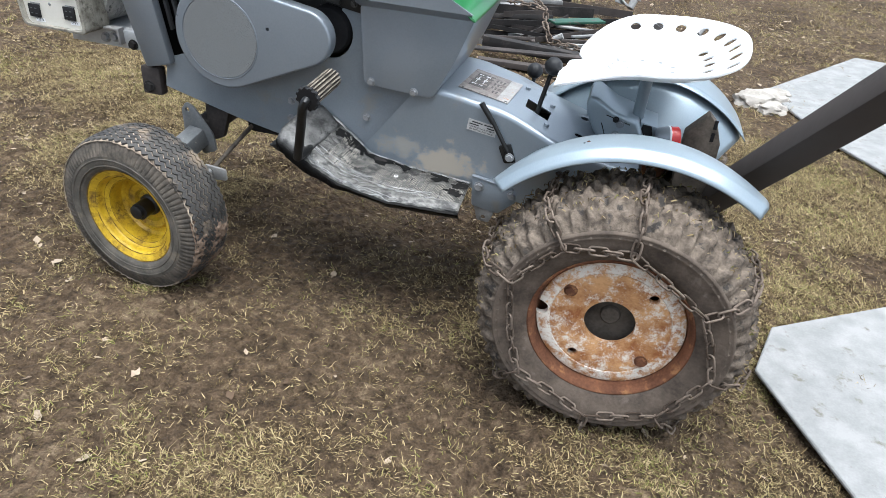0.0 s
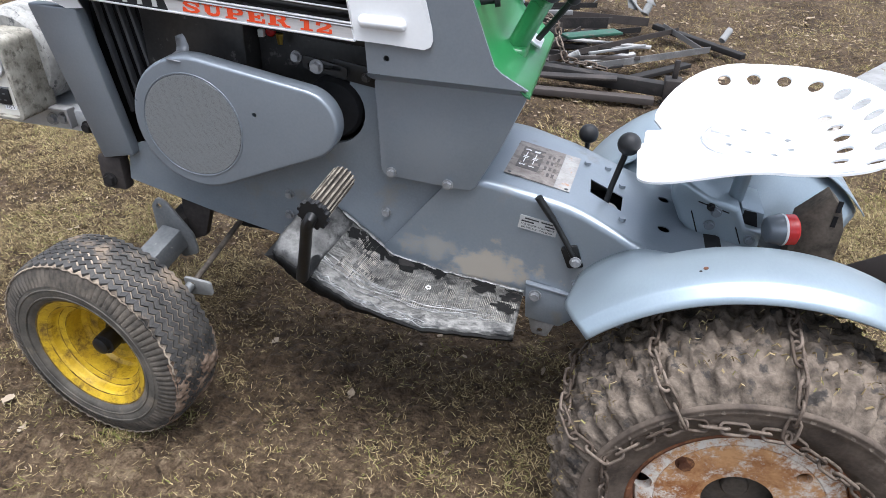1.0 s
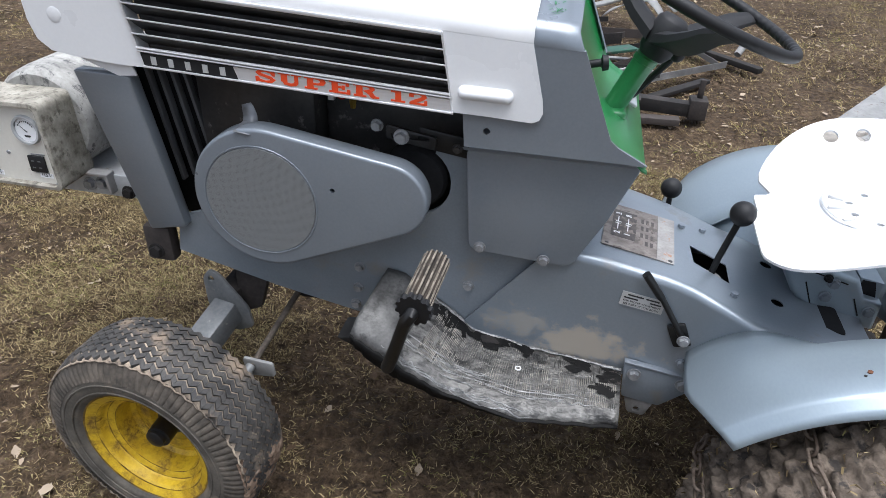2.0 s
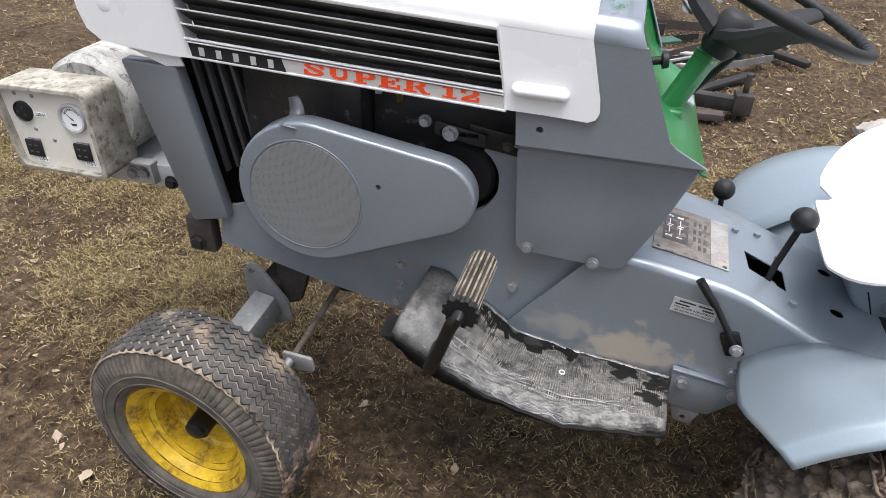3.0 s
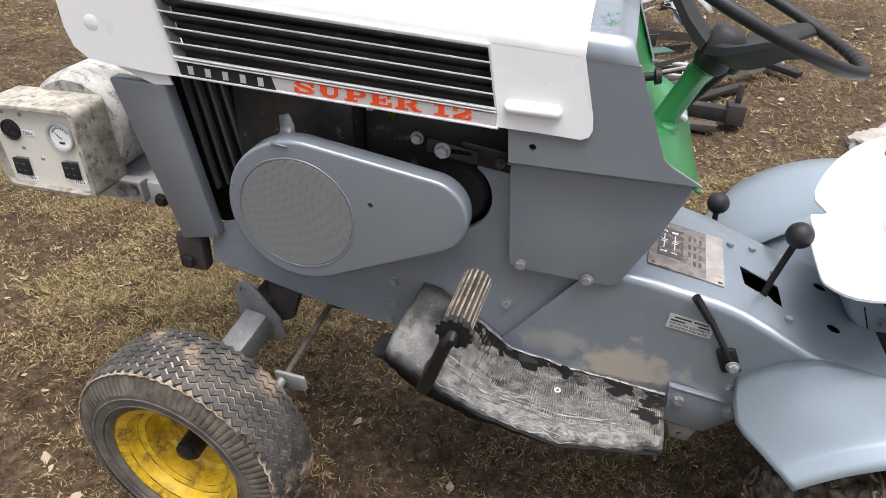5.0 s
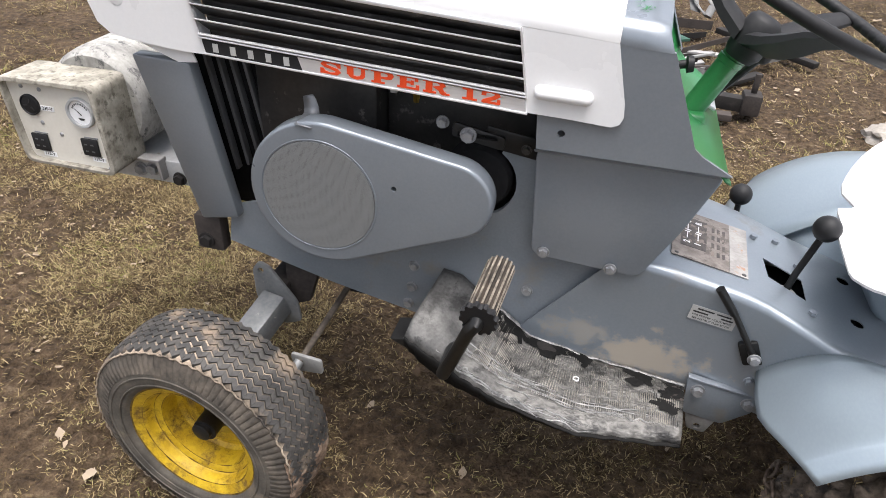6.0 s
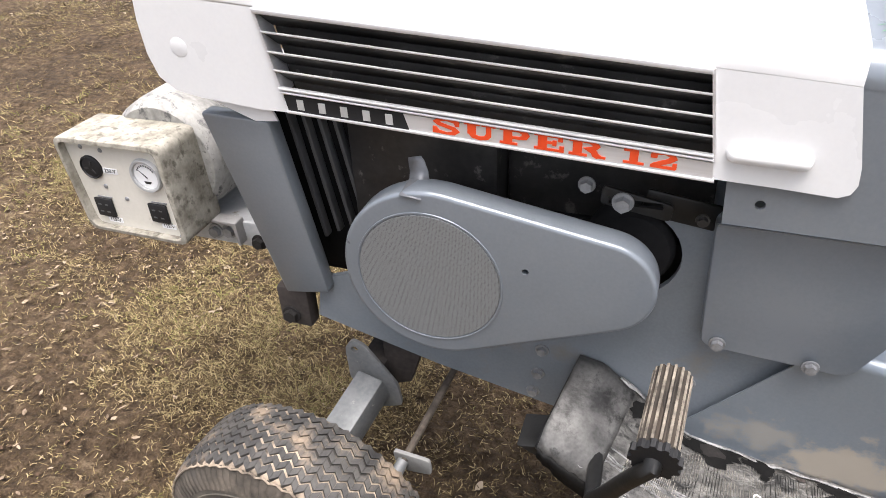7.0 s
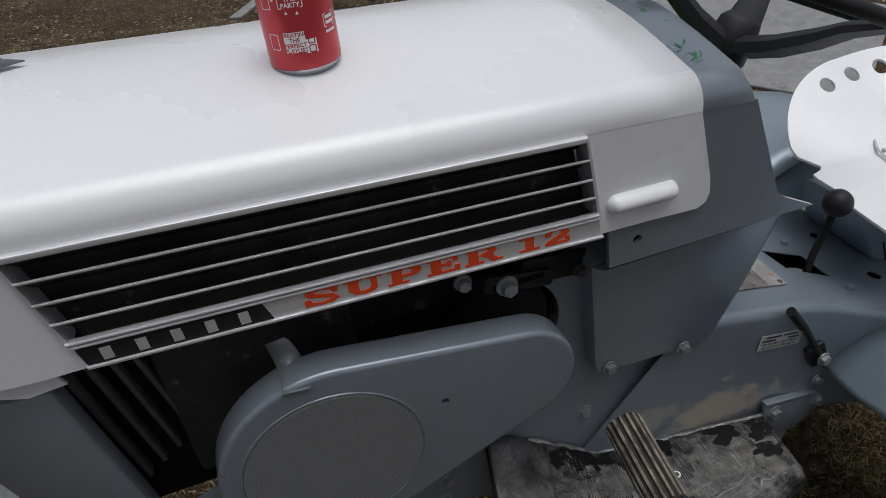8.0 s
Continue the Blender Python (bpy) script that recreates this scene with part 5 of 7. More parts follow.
        part("rib", rb, RIB_DUST, tractor)
    fl = bmesh.new()
    rows = []
    for t in (-0.012, -0.002):
        rows.append([a + d * t + (u * math.cos(2 * math.pi * i / 72) + w * math.sin(2 * math.pi * i / 72)) * (0.0268 if i % 6 < 3 else 0.0232) for i in range(72)])
    grid(rows, close_v=True, bm=fl)
    vs = list(fl.verts)
    fl.faces.new(vs[:72])
    fl.faces.new(vs[72:])
    part("pedal_flange", fl, BLACK_PLASTIC, tractor, "black toothed pedal flange")
    part("pedal_arm", tube([(-0.335, 1.730, 0.418), (-0.318, 1.708, 0.470), (-0.300, 1.684, 0.530), (-0.289, 1.668, 0.566), (-0.280, 1.664, 0.582), (-0.277, 1.680, 0.588)], [0.011, 0.0105, 0.010, 0.010, 0.010, 0.010], 14), BLACK_PAINT, tractor, "black bent pedal arm", angle=60)
    part("pedal_pivot", tube([(-0.335, 1.730, 0.418), (-0.345, 1.92, 0.40)], 0.010, 12), BLACK_PAINT, tractor)


RIB_DUST = surface("worn_dusty_rib", (0.05, 0.043, 0.036), (0.27, 0.235, 0.19), 0.85, 0.0, 40, 190, 0.2, spec=0.2)
RIBBED = surface("dusty_ribbed_rubber", (0.020, 0.018, 0.016), (0.065, 0.055, 0.045), 0.85, 0.0, 55, 190, 0.2,
                 c=(0.05, 0.04, 0.032), c_scale=60, c_cut=0.55, c_soft=0.06, stretch=(1, 0.3, 1), spec=0.2)
build_footboard()


# ---- wheels ----
def tyre_ring(profile, centre, steps, mat, parent, name="tyre", label=""):
    return part(name, lathe(profile, centre, steps), mat, parent, label, angle=60)


CAKED = surface("caked_mud", (0.135, 0.092, 0.066), (0.285, 0.212, 0.158), 0.95, 0.0, 60, 240, 0.6, spec=0.1)
RIM_GRIME = surface("rim_grime", (0.07, 0.045, 0.015), (0.26, 0.16, 0.03), 0.85, 0.0, 40, 160, 0.2, spec=0.2)


def build_front_wheel(cy, side):
    """side is -1 for the wheel that shows its outer face, 1 for its twin."""
    c = Vector((-0.748, cy, 0.212))
    wheel = part("front_wheel", lathe([(0.0, -0.01 * side), (0.022, -0.01 * side), (0.022, 0.03 * side), (0.0, 0.03 * side)], c, 20), BLACK_PAINT, tractor, "front wheel hub end")
    o = side
    turn = Matrix.Translation(c) @ pose(0, 0, 0, 0.5, 0, -6.0) @ Matrix.Translation(-c)
    prof = [(0.110, 0.050 * o), (0.120, 0.058 * o), (0.130, 0.066 * o), (0.145, 0.0725 * o), (0.165, 0.0715 * o), (0.182, 0.066 * o), (0.194, 0.060 * o), (0.2015, 0.050 * o), (0.2055, 0.025 * o), (0.2062, 0.0),
            (0.2055, -0.025 * o), (0.2015, -0.050 * o), (0.194, -0.060 * o), (0.165, -0.0715 * o), (0.145, -0.0725 * o), (0.112, -0.058 * o), (0.104, -0.05 * o)]
    tyre = part("tyre", placed(lathe(prof, c, 96), turn), GROOVE_MUD, wheel, "front tyre with dried mud in a zigzag tread", angle=60)
    # sidewall skin, ribbed shoulder and zigzag tread blocks
    bm = bmesh.new()
    wall = [(0.118, 0.0565 * o), (0.124, 0.0615 * o), (0.131, 0.0680 * o), (0.135, 0.0712 * o), (0.138, 0.0708 * o), (0.145, 0.0742 * o), (0.160, 0.0738 * o), (0.166, 0.0722 * o)]
    part("sidewall", placed(lathe(wall, c, 96), turn), TYRE, wheel, "dusty grey tyre sidewall", angle=60)
    ring = []
    for i in range(92 * 4):
        a = 2 * math.pi * i / (92 * 4)
        k = 0.0 if i % 4 == 3 else 0.0022
        ring.append([(c.x + r * math.cos(a), c.y + (s + k) * o, c.z + r * math.sin(a)) for r, s in ((0.164, 0.0722), (0.182, 0.0668), (0.198, 0.0580))])
    grid(ring, close_u=True, bm=bm)
    part("shoulder", placed(bm, turn), SHOULDER, wheel, "ribbed dusty tyre shoulder", angle=35)
    edge = []
    for i in range(240):
        a = 2 * math.pi * i / 240
        zz = abs((i * 60 / 240 * 1.0) % 1 - 0.5) * 0.006
        edge.append((c.x + 0.1985 * math.cos(a), c.y + (0.0600 + zz) * o, c.z + 0.1985 * math.sin(a)))
    part("shoulder_line", placed(tube(edge, 0.0016, 5, closed=True), turn), GROOVE_MUD, wheel, "wavy muddy shoulder line")
    bm = bmesh.new()
    rows, m = 8, 66
    for k in range(rows):
        s0 = -0.057 + 0.114 * k / rows
        w = 0.114 / rows
        for i in range(m):
            for half in range(2):
                a = 2 * math.pi * (i + half * 0.5) / m
                da = 2 * math.pi * 0.475 / m
                zig = 0.0036 * (1 if half else -1)
                pts = []
                for aa, sh in ((a, -zig), (a + da, zig)):
                    for ss in (s0 + 0.0020, s0 + w - 0.0020):
                        y = ss + sh
                        r = 0.2085 - 4.6 * max(0, abs(y) - 0.02) ** 2
                        pts.append((aa, y, r))
                vv = []
                for depth in (0.0, 0.006):
                    for aa, y, r in pts:
                        vv.append(bm.verts.new((c.x + (r - depth) * math.cos(aa), c.y + y, c.z + (r - depth) * math.sin(aa))))
                bm.faces.new((vv[0], vv[1], vv[3], vv[2]))
                for p, q in ((0, 1), (1, 3), (3, 2), (2, 0)):
                    bm.faces.new((vv[p], vv[q], vv[q + 4], vv[p + 4]))
    # mud dried on over the blocks at the rear of the tyre
    cake = []
    for i in range(90):
        a = radians(-62 + 74 * i / 89)
        row = []
        for j in range(40):
            y = -0.066 + 0.132 * j / 39
            q = Vector((a * 0.2, y, 3.3))
            lay = 0.0075 * noise.noise(q * 26) + 0.004 * noise.noise(q * 90) + 0.0016 * noise.noise(q * 260) - 0.0012 - 0.004 * abs(a + 0.42)
            r = 0.2085 - 4.6 * max(0, abs(y) - 0.02) ** 2 + max(-0.0045, min(0.0032, lay))
            row.append((c.x + r * math.cos(a), c.y + y, c.z + r * math.sin(a)))
        cake.append(row)
    part("caked_mud", placed(grid(cake), turn), CAKED, wheel, "reddish mud dried on the tread", angle=70)
    part("tread", placed(bm, turn), TREAD, wheel, "dark rubber zigzag tread blocks", angle=35)["kind"] = "stuff"
    rim = [(0.020, -0.018 * o), (0.040, -0.020 * o), (0.046, -0.010 * o), (0.060, -0.006 * o), (0.066, -0.012 * o), (0.078, -0.014 * o), (0.084, -0.006 * o), (0.0865, 0.020 * o), (0.0875, 0.030 * o), (0.0935, 0.0335 * o), (0.0985, 0.0345 * o), (0.1015, 0.0385 * o),
           (0.1040, 0.0500 * o), (0.1075, 0.0545 * o), (0.1160, 0.0580 * o), (0.1205, 0.0615 * o), (0.1235, 0.0625 * o), (0.1250, 0.0605 * o), (0.119, 0.050 * o)]
    part("rim", placed(lathe(rim, c, 96), turn), YELLOW, wheel, "yellow painted rim with brown grime", angle=24)
    for r, s, w in ((0.1250, 0.0632, 0.0016), (0.1078, 0.0550, 0.0012), (0.0990, 0.0352, 0.0016), (0.0870, 0.0300, 0.0010)):
        ring = []
        for i in range(140):
            a = 2 * math.pi * i / 140
            k = w * max(0.05, 0.7 + 1.3 * noise.noise(Vector((math.cos(a) * 4, math.sin(a) * 4, r * 90))))
            ring.append([(c.x + q * math.cos(a), c.y + y * o, c.z + q * math.sin(a)) for q, y in ((r - k, s - 0.2 * k), (r, s + 0.35 * k), (r + k, s + 0.25 * k))])
        part("grime_ring", placed(grid(ring, close_u=True), turn), RIM_GRIME, wheel, "dark grime in the rim", angle=60)
    for r, s in ((0.1400, 0.0738), (0.1560, 0.0750)):
        part("sidewall_rib", placed(lathe([(r - 0.0018, (s - 0.0012) * o), (r - 0.0008, (s + 0.0004) * o), (r + 0.0008, (s + 0.0004) * o), (r + 0.0018, (s - 0.0012) * o)], c, 96), turn), TYRE, wheel)
    hub = [(0.0, 0.040 * o), (0.013, 0.040 * o), (0.018, 0.037 * o), (0.017, 0.030 * o), (0.021, 0.020 * o), (0.022, -0.006 * o), (0.028, -0.010 * o), (0.028, -0.02 * o)]
    part("hub", placed(lathe(hub, c, 24), turn), BLACK_PAINT, wheel, "black greasy hub cap", angle=35)


build_front_wheel(1.706, -1)


def build_front_axle():
    plate = part("axle_bracket", slab(rounded([(-0.754, 0.405), (-0.740, 0.424), (-0.720, 0.416), (-0.668, 0.345), (-0.662, 0.300), (-0.700, 0.285), (-0.752, 0.340)], 0.008), 1.908, 1.915, 0.001), AXLE_GREY, tractor, "grey axle bracket plate")
    cut(plate, [cyl((-0.737, 1.912, 0.404), 0.0065, 0.04, seg=16)])
    part("axle_beam", bar((-0.708, 1.908, 0.340), (-0.735, 1.790, 0.298), 0.050, 0.050, bevel=0.004), AXLE_GREY, tractor, "worn grey square axle tube")
    part("axle_beam", bar((-0.715, 1.916, 0.350), (-0.715, 2 * YC - 1.916, 0.350), 0.045, 0.045, bevel=0.004), STEEL_DARK, tractor)
    part("axle_beam", bar((-0.722, 2 * YC - 1.885, 0.345), (-0.742, 2 * YC - 1.800, 0.300), 0.050, 0.050, bevel=0.004), AXLE_GREY, tractor)
    for y in (1.80, 2 * YC - 1.80):
        part("spindle", tube([(-0.740, y, 0.318), (-0.748, y + (0.0 if y < YC else 0), 0.215)], 0.019, 14), STEEL_DARK, tractor)
        part("spindle_pin", tube([(-0.758, y, 0.207), (-0.762, y - 0.06 if y < YC else y + 0.06, 0.205)], 0.015, 12), STEEL_DARK, tractor)
    part("bolt", hexbolt((-0.770, 1.795, 0.300), r=0.011, h=0.01), STEEL_DARK, tractor)
    part("pivot_hanger", slab([(-0.70, 0.44), (-0.62, 0.44), (-0.655, 0.33), (-0.70, 0.31)], 1.935, 1.955, 0.003), STEEL_DARK, tractor)
    rod = part("tie_rod", tube([(-0.575, 1.99, 0.38), (-0.625, 1.80, 0.285)], 0.0060, 10), BROWN_STEEL, tractor, "thin brown-grey steering rod")
    part("rod_end", tube([(-0.622, 1.81, 0.293), (-0.634, 1.765, 0.270)], [0.009, 0.011], 12), AXLE_GREY, tractor)
    part("steering_arm", slab(rounded([(-0.640, 0.306), (-0.581, 0.301), (-0.578, 0.271), (-0.634, 0.266)], 0.006), 1.812, 1.819, 0.001), PALE_BOARD, tractor, "small pale steering arm plate")
    part("front_hook", box((-0.868, 1.915, 0.425), (-0.812, 1.945, 0.500), 0.006, 2), STEEL_DARK, tractor, "dark rusty front bracket")
    part("bolt", hexbolt((-0.845, 1.914, 0.448), r=0.012, h=0.008), STEEL_DARK, tractor)
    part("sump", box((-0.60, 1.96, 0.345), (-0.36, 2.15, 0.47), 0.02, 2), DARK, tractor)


build_front_axle()


def build_rear_wheel(cy, o):
    c = Vector((0.416, cy, 0.270))
    rng = random.Random(8)
    wheel = part("rear_wheel", lathe([(0.0, 0.02 * o), (0.045, 0.02 * o), (0.048, 0.0), (0.0, 0.0)], c, 24), STEEL_DARK, tractor, "rear axle end")
    prof = [(0.152, 0.066), (0.161, 0.082), (0.169, 0.098), (0.193, 0.1085), (0.222, 0.1125)]
    arc_s = list(np.linspace(0.1125, -0.1125, 66))

    def crown(s):
        return 0.270 - 0.045 * (abs(s) / 0.11) ** 4.5

    def worn(a, s, r):
        """Height of the worn knobs and the caked mud over the carcass."""
        row = math.floor((s + 0.1125) / 0.032)
        ph = (row % 2) * math.pi + 0.9 * math.sin(row * 2.3)
        lug = max(0.0, min(1.0, 0.55 + 1.5 * math.cos(52 * a + ph + 16 * s)))
        gap = min(1.0, 3.2 * min(((s + 0.1125) / 0.032) % 1, 1 - ((s + 0.1125) / 0.032) % 1) + 0.25)
        q = Vector((math.cos(a) * r, s, math.sin(a) * r))
        mud = noise.noise(q * 22)
        h = 0.0120 * lug * gap * (0.75 + 0.35 * mud) + 0.004 * mud + 0.007 * noise.noise(q * 55) + 0.005 * noise.noise(q * 120)
        return h
    rows = []
    n = 470
    for i in range(n):
        a = 2 * math.pi * i / n
        row = []
        for r, s in prof:
            row.append((c.x + r * math.cos(a), c.y + s * o, c.z + r * math.sin(a)))
        for s in arc_s:
            r = crown(s)
            h = worn(a, s, r) * min(1, 0.25 + 4 * (0.1125 - abs(s)) / 0.03)
            bulge = 1 + 0.04 * max(0, 1 - (0.1125 - abs(s)) / 0.012) * max(0, math.cos(52 * a + 1.3))
            row.append((c.x + (r + h) * math.cos(a), c.y + s * o * bulge, c.z + (r + h) * math.sin(a)))
        for r, s in prof[::-1]:
            row.append((c.x + r * math.cos(a), c.y - s * o, c.z + r * math.sin(a)))
        rows.append(row)
    part("tyre", grid(rows, close_u=True), MUD_TYRE, wheel, "mud-caked rear tyre with worn knobs", angle=80)
    wall = [(0.162, 0.0945 * o), (0.168, 0.1000 * o), (0.178, 0.1035 * o), (0.196, 0.1096 * o), (0.206, 0.1114 * o), (0.214, 0.1128 * o), (0.218, 0.1150 * o), (0.2205, 0.1152 * o), (0.223, 0.1140 * o), (0.227, 0.1165 * o), (0.2300, 0.1160 * o), (0.2325, 0.1110 * o)]
    part("sidewall", lathe(wall, c, 96), SIDEWALL, wheel, "dark dusty sidewall", angle=60)
    straw = bmesh.new()
    for i in range(900):
        a, s = rng.uniform(0, 6.28), rng.uniform(-0.10, 0.10)
        r = crown(s) + 0.011
        a2, s2 = a + rng.uniform(-0.06, 0.06), s + rng.uniform(-0.014, 0.014)
        p, q = (Vector((c.x + r * math.cos(t), c.y + u, c.z + r * math.sin(t))) for t, u in ((a, s), (a2, s2)))
        m = (p + q) / 2 + (p - Vector((c.x, p.y, c.z))).normalized() * 0.006
        w = Vector((rng.uniform(-1, 1), rng.uniform(-1, 1), rng.uniform(-1, 1))).normalized() * rng.uniform(0.0007, 0.0016)
        v = [straw.verts.new(t) for t in (p - w, p + w, m + w, m - w, q)]
        straw.faces.new(v[:4])
        straw.faces.new((v[3], v[2], v[4]))
    tagged(part("stuck_straw", straw, GRASS, wheel, "bits of straw stuck in the mud", fix=False), kind="stuff")
    rim = [(0.140, 0.030 * o), (0.148, 0.060 * o), (0.1495, 0.074 * o), (0.152, 0.086 * o), (0.1555, 0.0940 * o), (0.1605, 0.0965 * o), (0.1640, 0.0945 * o), (0.1645, 0.088 * o), (0.158, 0.076 * o), (0.152, 0.06 * o)]
    part("rim", lathe(rim, c, 72), RUST_RING, wheel, "brown rusty rim ring", angle=40)
    disc = lathe([(0.0, 0.066 * o), (0.060, 0.068 * o), (0.070, 0.072 * o), (0.110, 0.074 * o), (0.119, 0.0735 * o), (0.119, 0.058 * o), (0.0, 0.056 * o)], c, 72)
    bmesh.ops.remove_doubles(disc, verts=disc.verts, dist=0.0004)
    plate = part("disc", disc, RUST, wheel, "rusty wheel disc with flaking white paint", angle=40)
    outer = part("disc_edge", lathe([(0.1192, 0.058 * o), (0.1192, 0.0725 * o), (0.121, 0.0742 * o), (0.135, 0.0745 * o), (0.146, 0.070 * o), (0.149, 0.062 * o), (0.149, 0.058 * o)], c, 72, closed=True), RUST_WHITE, wheel, "outer disc band with flaking white paint", angle=40)

    def holes():
        out = [cyl((c.x, c.y + 0.065 * o, c.z), 0.051, 0.08, seg=40), cyl((c.x - 0.140, c.y + 0.065 * o, c.z + 0.006), 0.016, 0.08, seg=20)]
        for ang in (48, -124):
            out.append(cyl((c.x + 0.106 * math.cos(radians(ang)), c.y + 0.065 * o, c.z + 0.106 * math.sin(radians(ang))), 0.0105, 0.08, seg=18))
        return out
    cut(plate, holes())
    cut(outer, holes()[1:2])
    for ang in (145, -43):
        p = (c.x + 0.107 * math.cos(radians(ang)), c.y + 0.072 * o, c.z + 0.107 * math.sin(radians(ang)))
        part("wheel_bolt", hexbolt(p, (0, o, 0), 0.0105, 0.007), RUST_RING, wheel, "rusty wheel bolt")
    part("axle_cap", lathe([(0.0, 0.042 * o), (0.018, 0.042 * o), (0.020, 0.040 * o), (0.021, 0.034 * o), (0.034, 0.032 * o), (0.075, 0.028 * o)], c, 32), BROWN_STEEL, wheel, "dirty brown axle end in the wheel", angle=40)
    part("drum", lathe([(0.0, 0.0), (0.12, 0.0), (0.135, 0.03 * o), (0.138, 0.05 * o)], c, 40), RUST_RING, wheel)


build_rear_wheel(1.635, -1)
build_rear_wheel(2 * YC - 1.635, 1)
part("rear_axle", tube([(0.412, 1.70, 0.268), (0.412, 2 * YC - 1.70, 0.268)], 0.045, 20), STEEL_DARK, tractor)


def build_far_fender():
    """The plain twin on the far side."""
    cx, cz, R = 0.412, 0.262, 0.338
    rows = []
    for i in range(49):
        t = i / 48
        row = []
        for d, r in ((0.105, R), (0.16, R), (0.222, R), (0.262, R), (0.300, R - 0.0015), (0.335, R - 0.0045), (0.370, R - 0.0110), (0.395, R - 0.0190), (0.408, R - 0.0250), (0.414, R - 0.0275), (0.442, R - 0.0330)):
            w = (d - 0.222) / 0.219
            lead = 9.0 * max(0.0, 1 - w / 0.45) ** 1.6 if w > 0 else 9.0 + 10 * -w
            a0 = 151.5 - lead - 14.5 * max(0.0, (w - 0.45) / 0.55) ** 1.4
            a = radians(a0 + (40 + 4 * max(0, w) - a0) * t)
            row.append((cx + r * math.cos(a), YC + d, cz + r * math.sin(a)))
        rows.append(row)
    f = part("fender", grid(rows), SILVER_BLUE, tractor, "silver-blue curved rear fender", angle=60)
    f.modifiers.new("sheet", "SOLIDIFY").thickness = 0.003


def build_near_fender():
    """The fender beside the footboard: it leaves the tunnel's flank, rises outward and ends in a folded lip."""
    cx, cz = 0.420, 0.241
    prof = ((0.205, 0.334, 147.0), (0.235, 0.3405, 147.2), (0.265, 0.348, 147.0), (0.305, 0.361, 145.6), (0.345, 0.3715, 143.0), (0.380, 0.3790, 140.4), (0.404, 0.3818, 138.8), (0.420, 0.3816, 137.8), (0.429, 0.3808, 137.2),
            (0.4325, 0.3796, 137.0), (0.4350, 0.3776, 136.8), (0.4450, 0.3700, 136.3), (0.4545, 0.3625, 135.8))
    rows = []
    for i in range(65):
        t = i / 64
        row = []
        for d, r, a0 in prof:
            a1 = 50 + 5 * (d - 0.205) / 0.25
            a = radians(a0 + (a1 - a0) * t)
            x = cx + r * math.cos(a)
            dd = d
            if d < 0.305:
                reach = YC - side_y(x) + 0.002 if x < 0.23 else 0.215 + 0.060 * min(1.0, (x - 0.23) / 0.06)
                dd = 0.305 - (0.305 - d) * (0.305 - reach) / 0.100
            row.append((x, YC - dd, cz + r * math.sin(a)))
        rows.append(row)
    f = part("fender", grid(rows), SILVER_BLUE, tractor, "silver-blue curved rear fender with a folded lip", angle=60)
    f.modifiers.new("sheet", "SOLIDIFY").thickness = 0.003


build_near_fender()
build_far_fender()


def build_seat_hump():
    """The rounded silver-blue panel between seat and far wheel."""
    cx, cz, R = 0.412, 0.262, 0.335
    rows = []
    for i in range(33):
        t = i / 32
        a = radians(139 - 98 * t)
        row = []
        for d, r in ((0.150, R - 0.004), (0.128, R - 0.006), (0.112, R - 0.014), (0.096, R - 0.030), (0.076, R - 0.056), (0.050, R - 0.092), (0.010, R - 0.155)):
            k = 1 if r > R - 0.05 else 1 + 0.10 * (R - 0.05 - r) / 0.1
            aa = radians(77) + (a - radians(77)) * k
            row.append((cx + r * math.cos(aa), YC + d, cz + r * math.sin(aa)))
        rows.append(row)
    f = part("seat_hump", grid(rows), SILVER_BLUE, tractor, "rounded silver-blue panel under the seat", angle=60)
    f.modifiers.new("sheet", "SOLIDIFY").thickness = 0.003


build_seat_hump()
part("fender_bolt", hexbolt((0.305, 1.662, 0.6000), (-0.3, 0, 0.95), 0.0036, 0.003, False), RUST_RING, tractor, "rusty fender bolt")
part("fender_rivet", hexbolt((0.298, 1.655, 0.5985), (-0.3, 0, 0.95), 0.0022, 0.0025, False), STEEL_DARK, tractor)


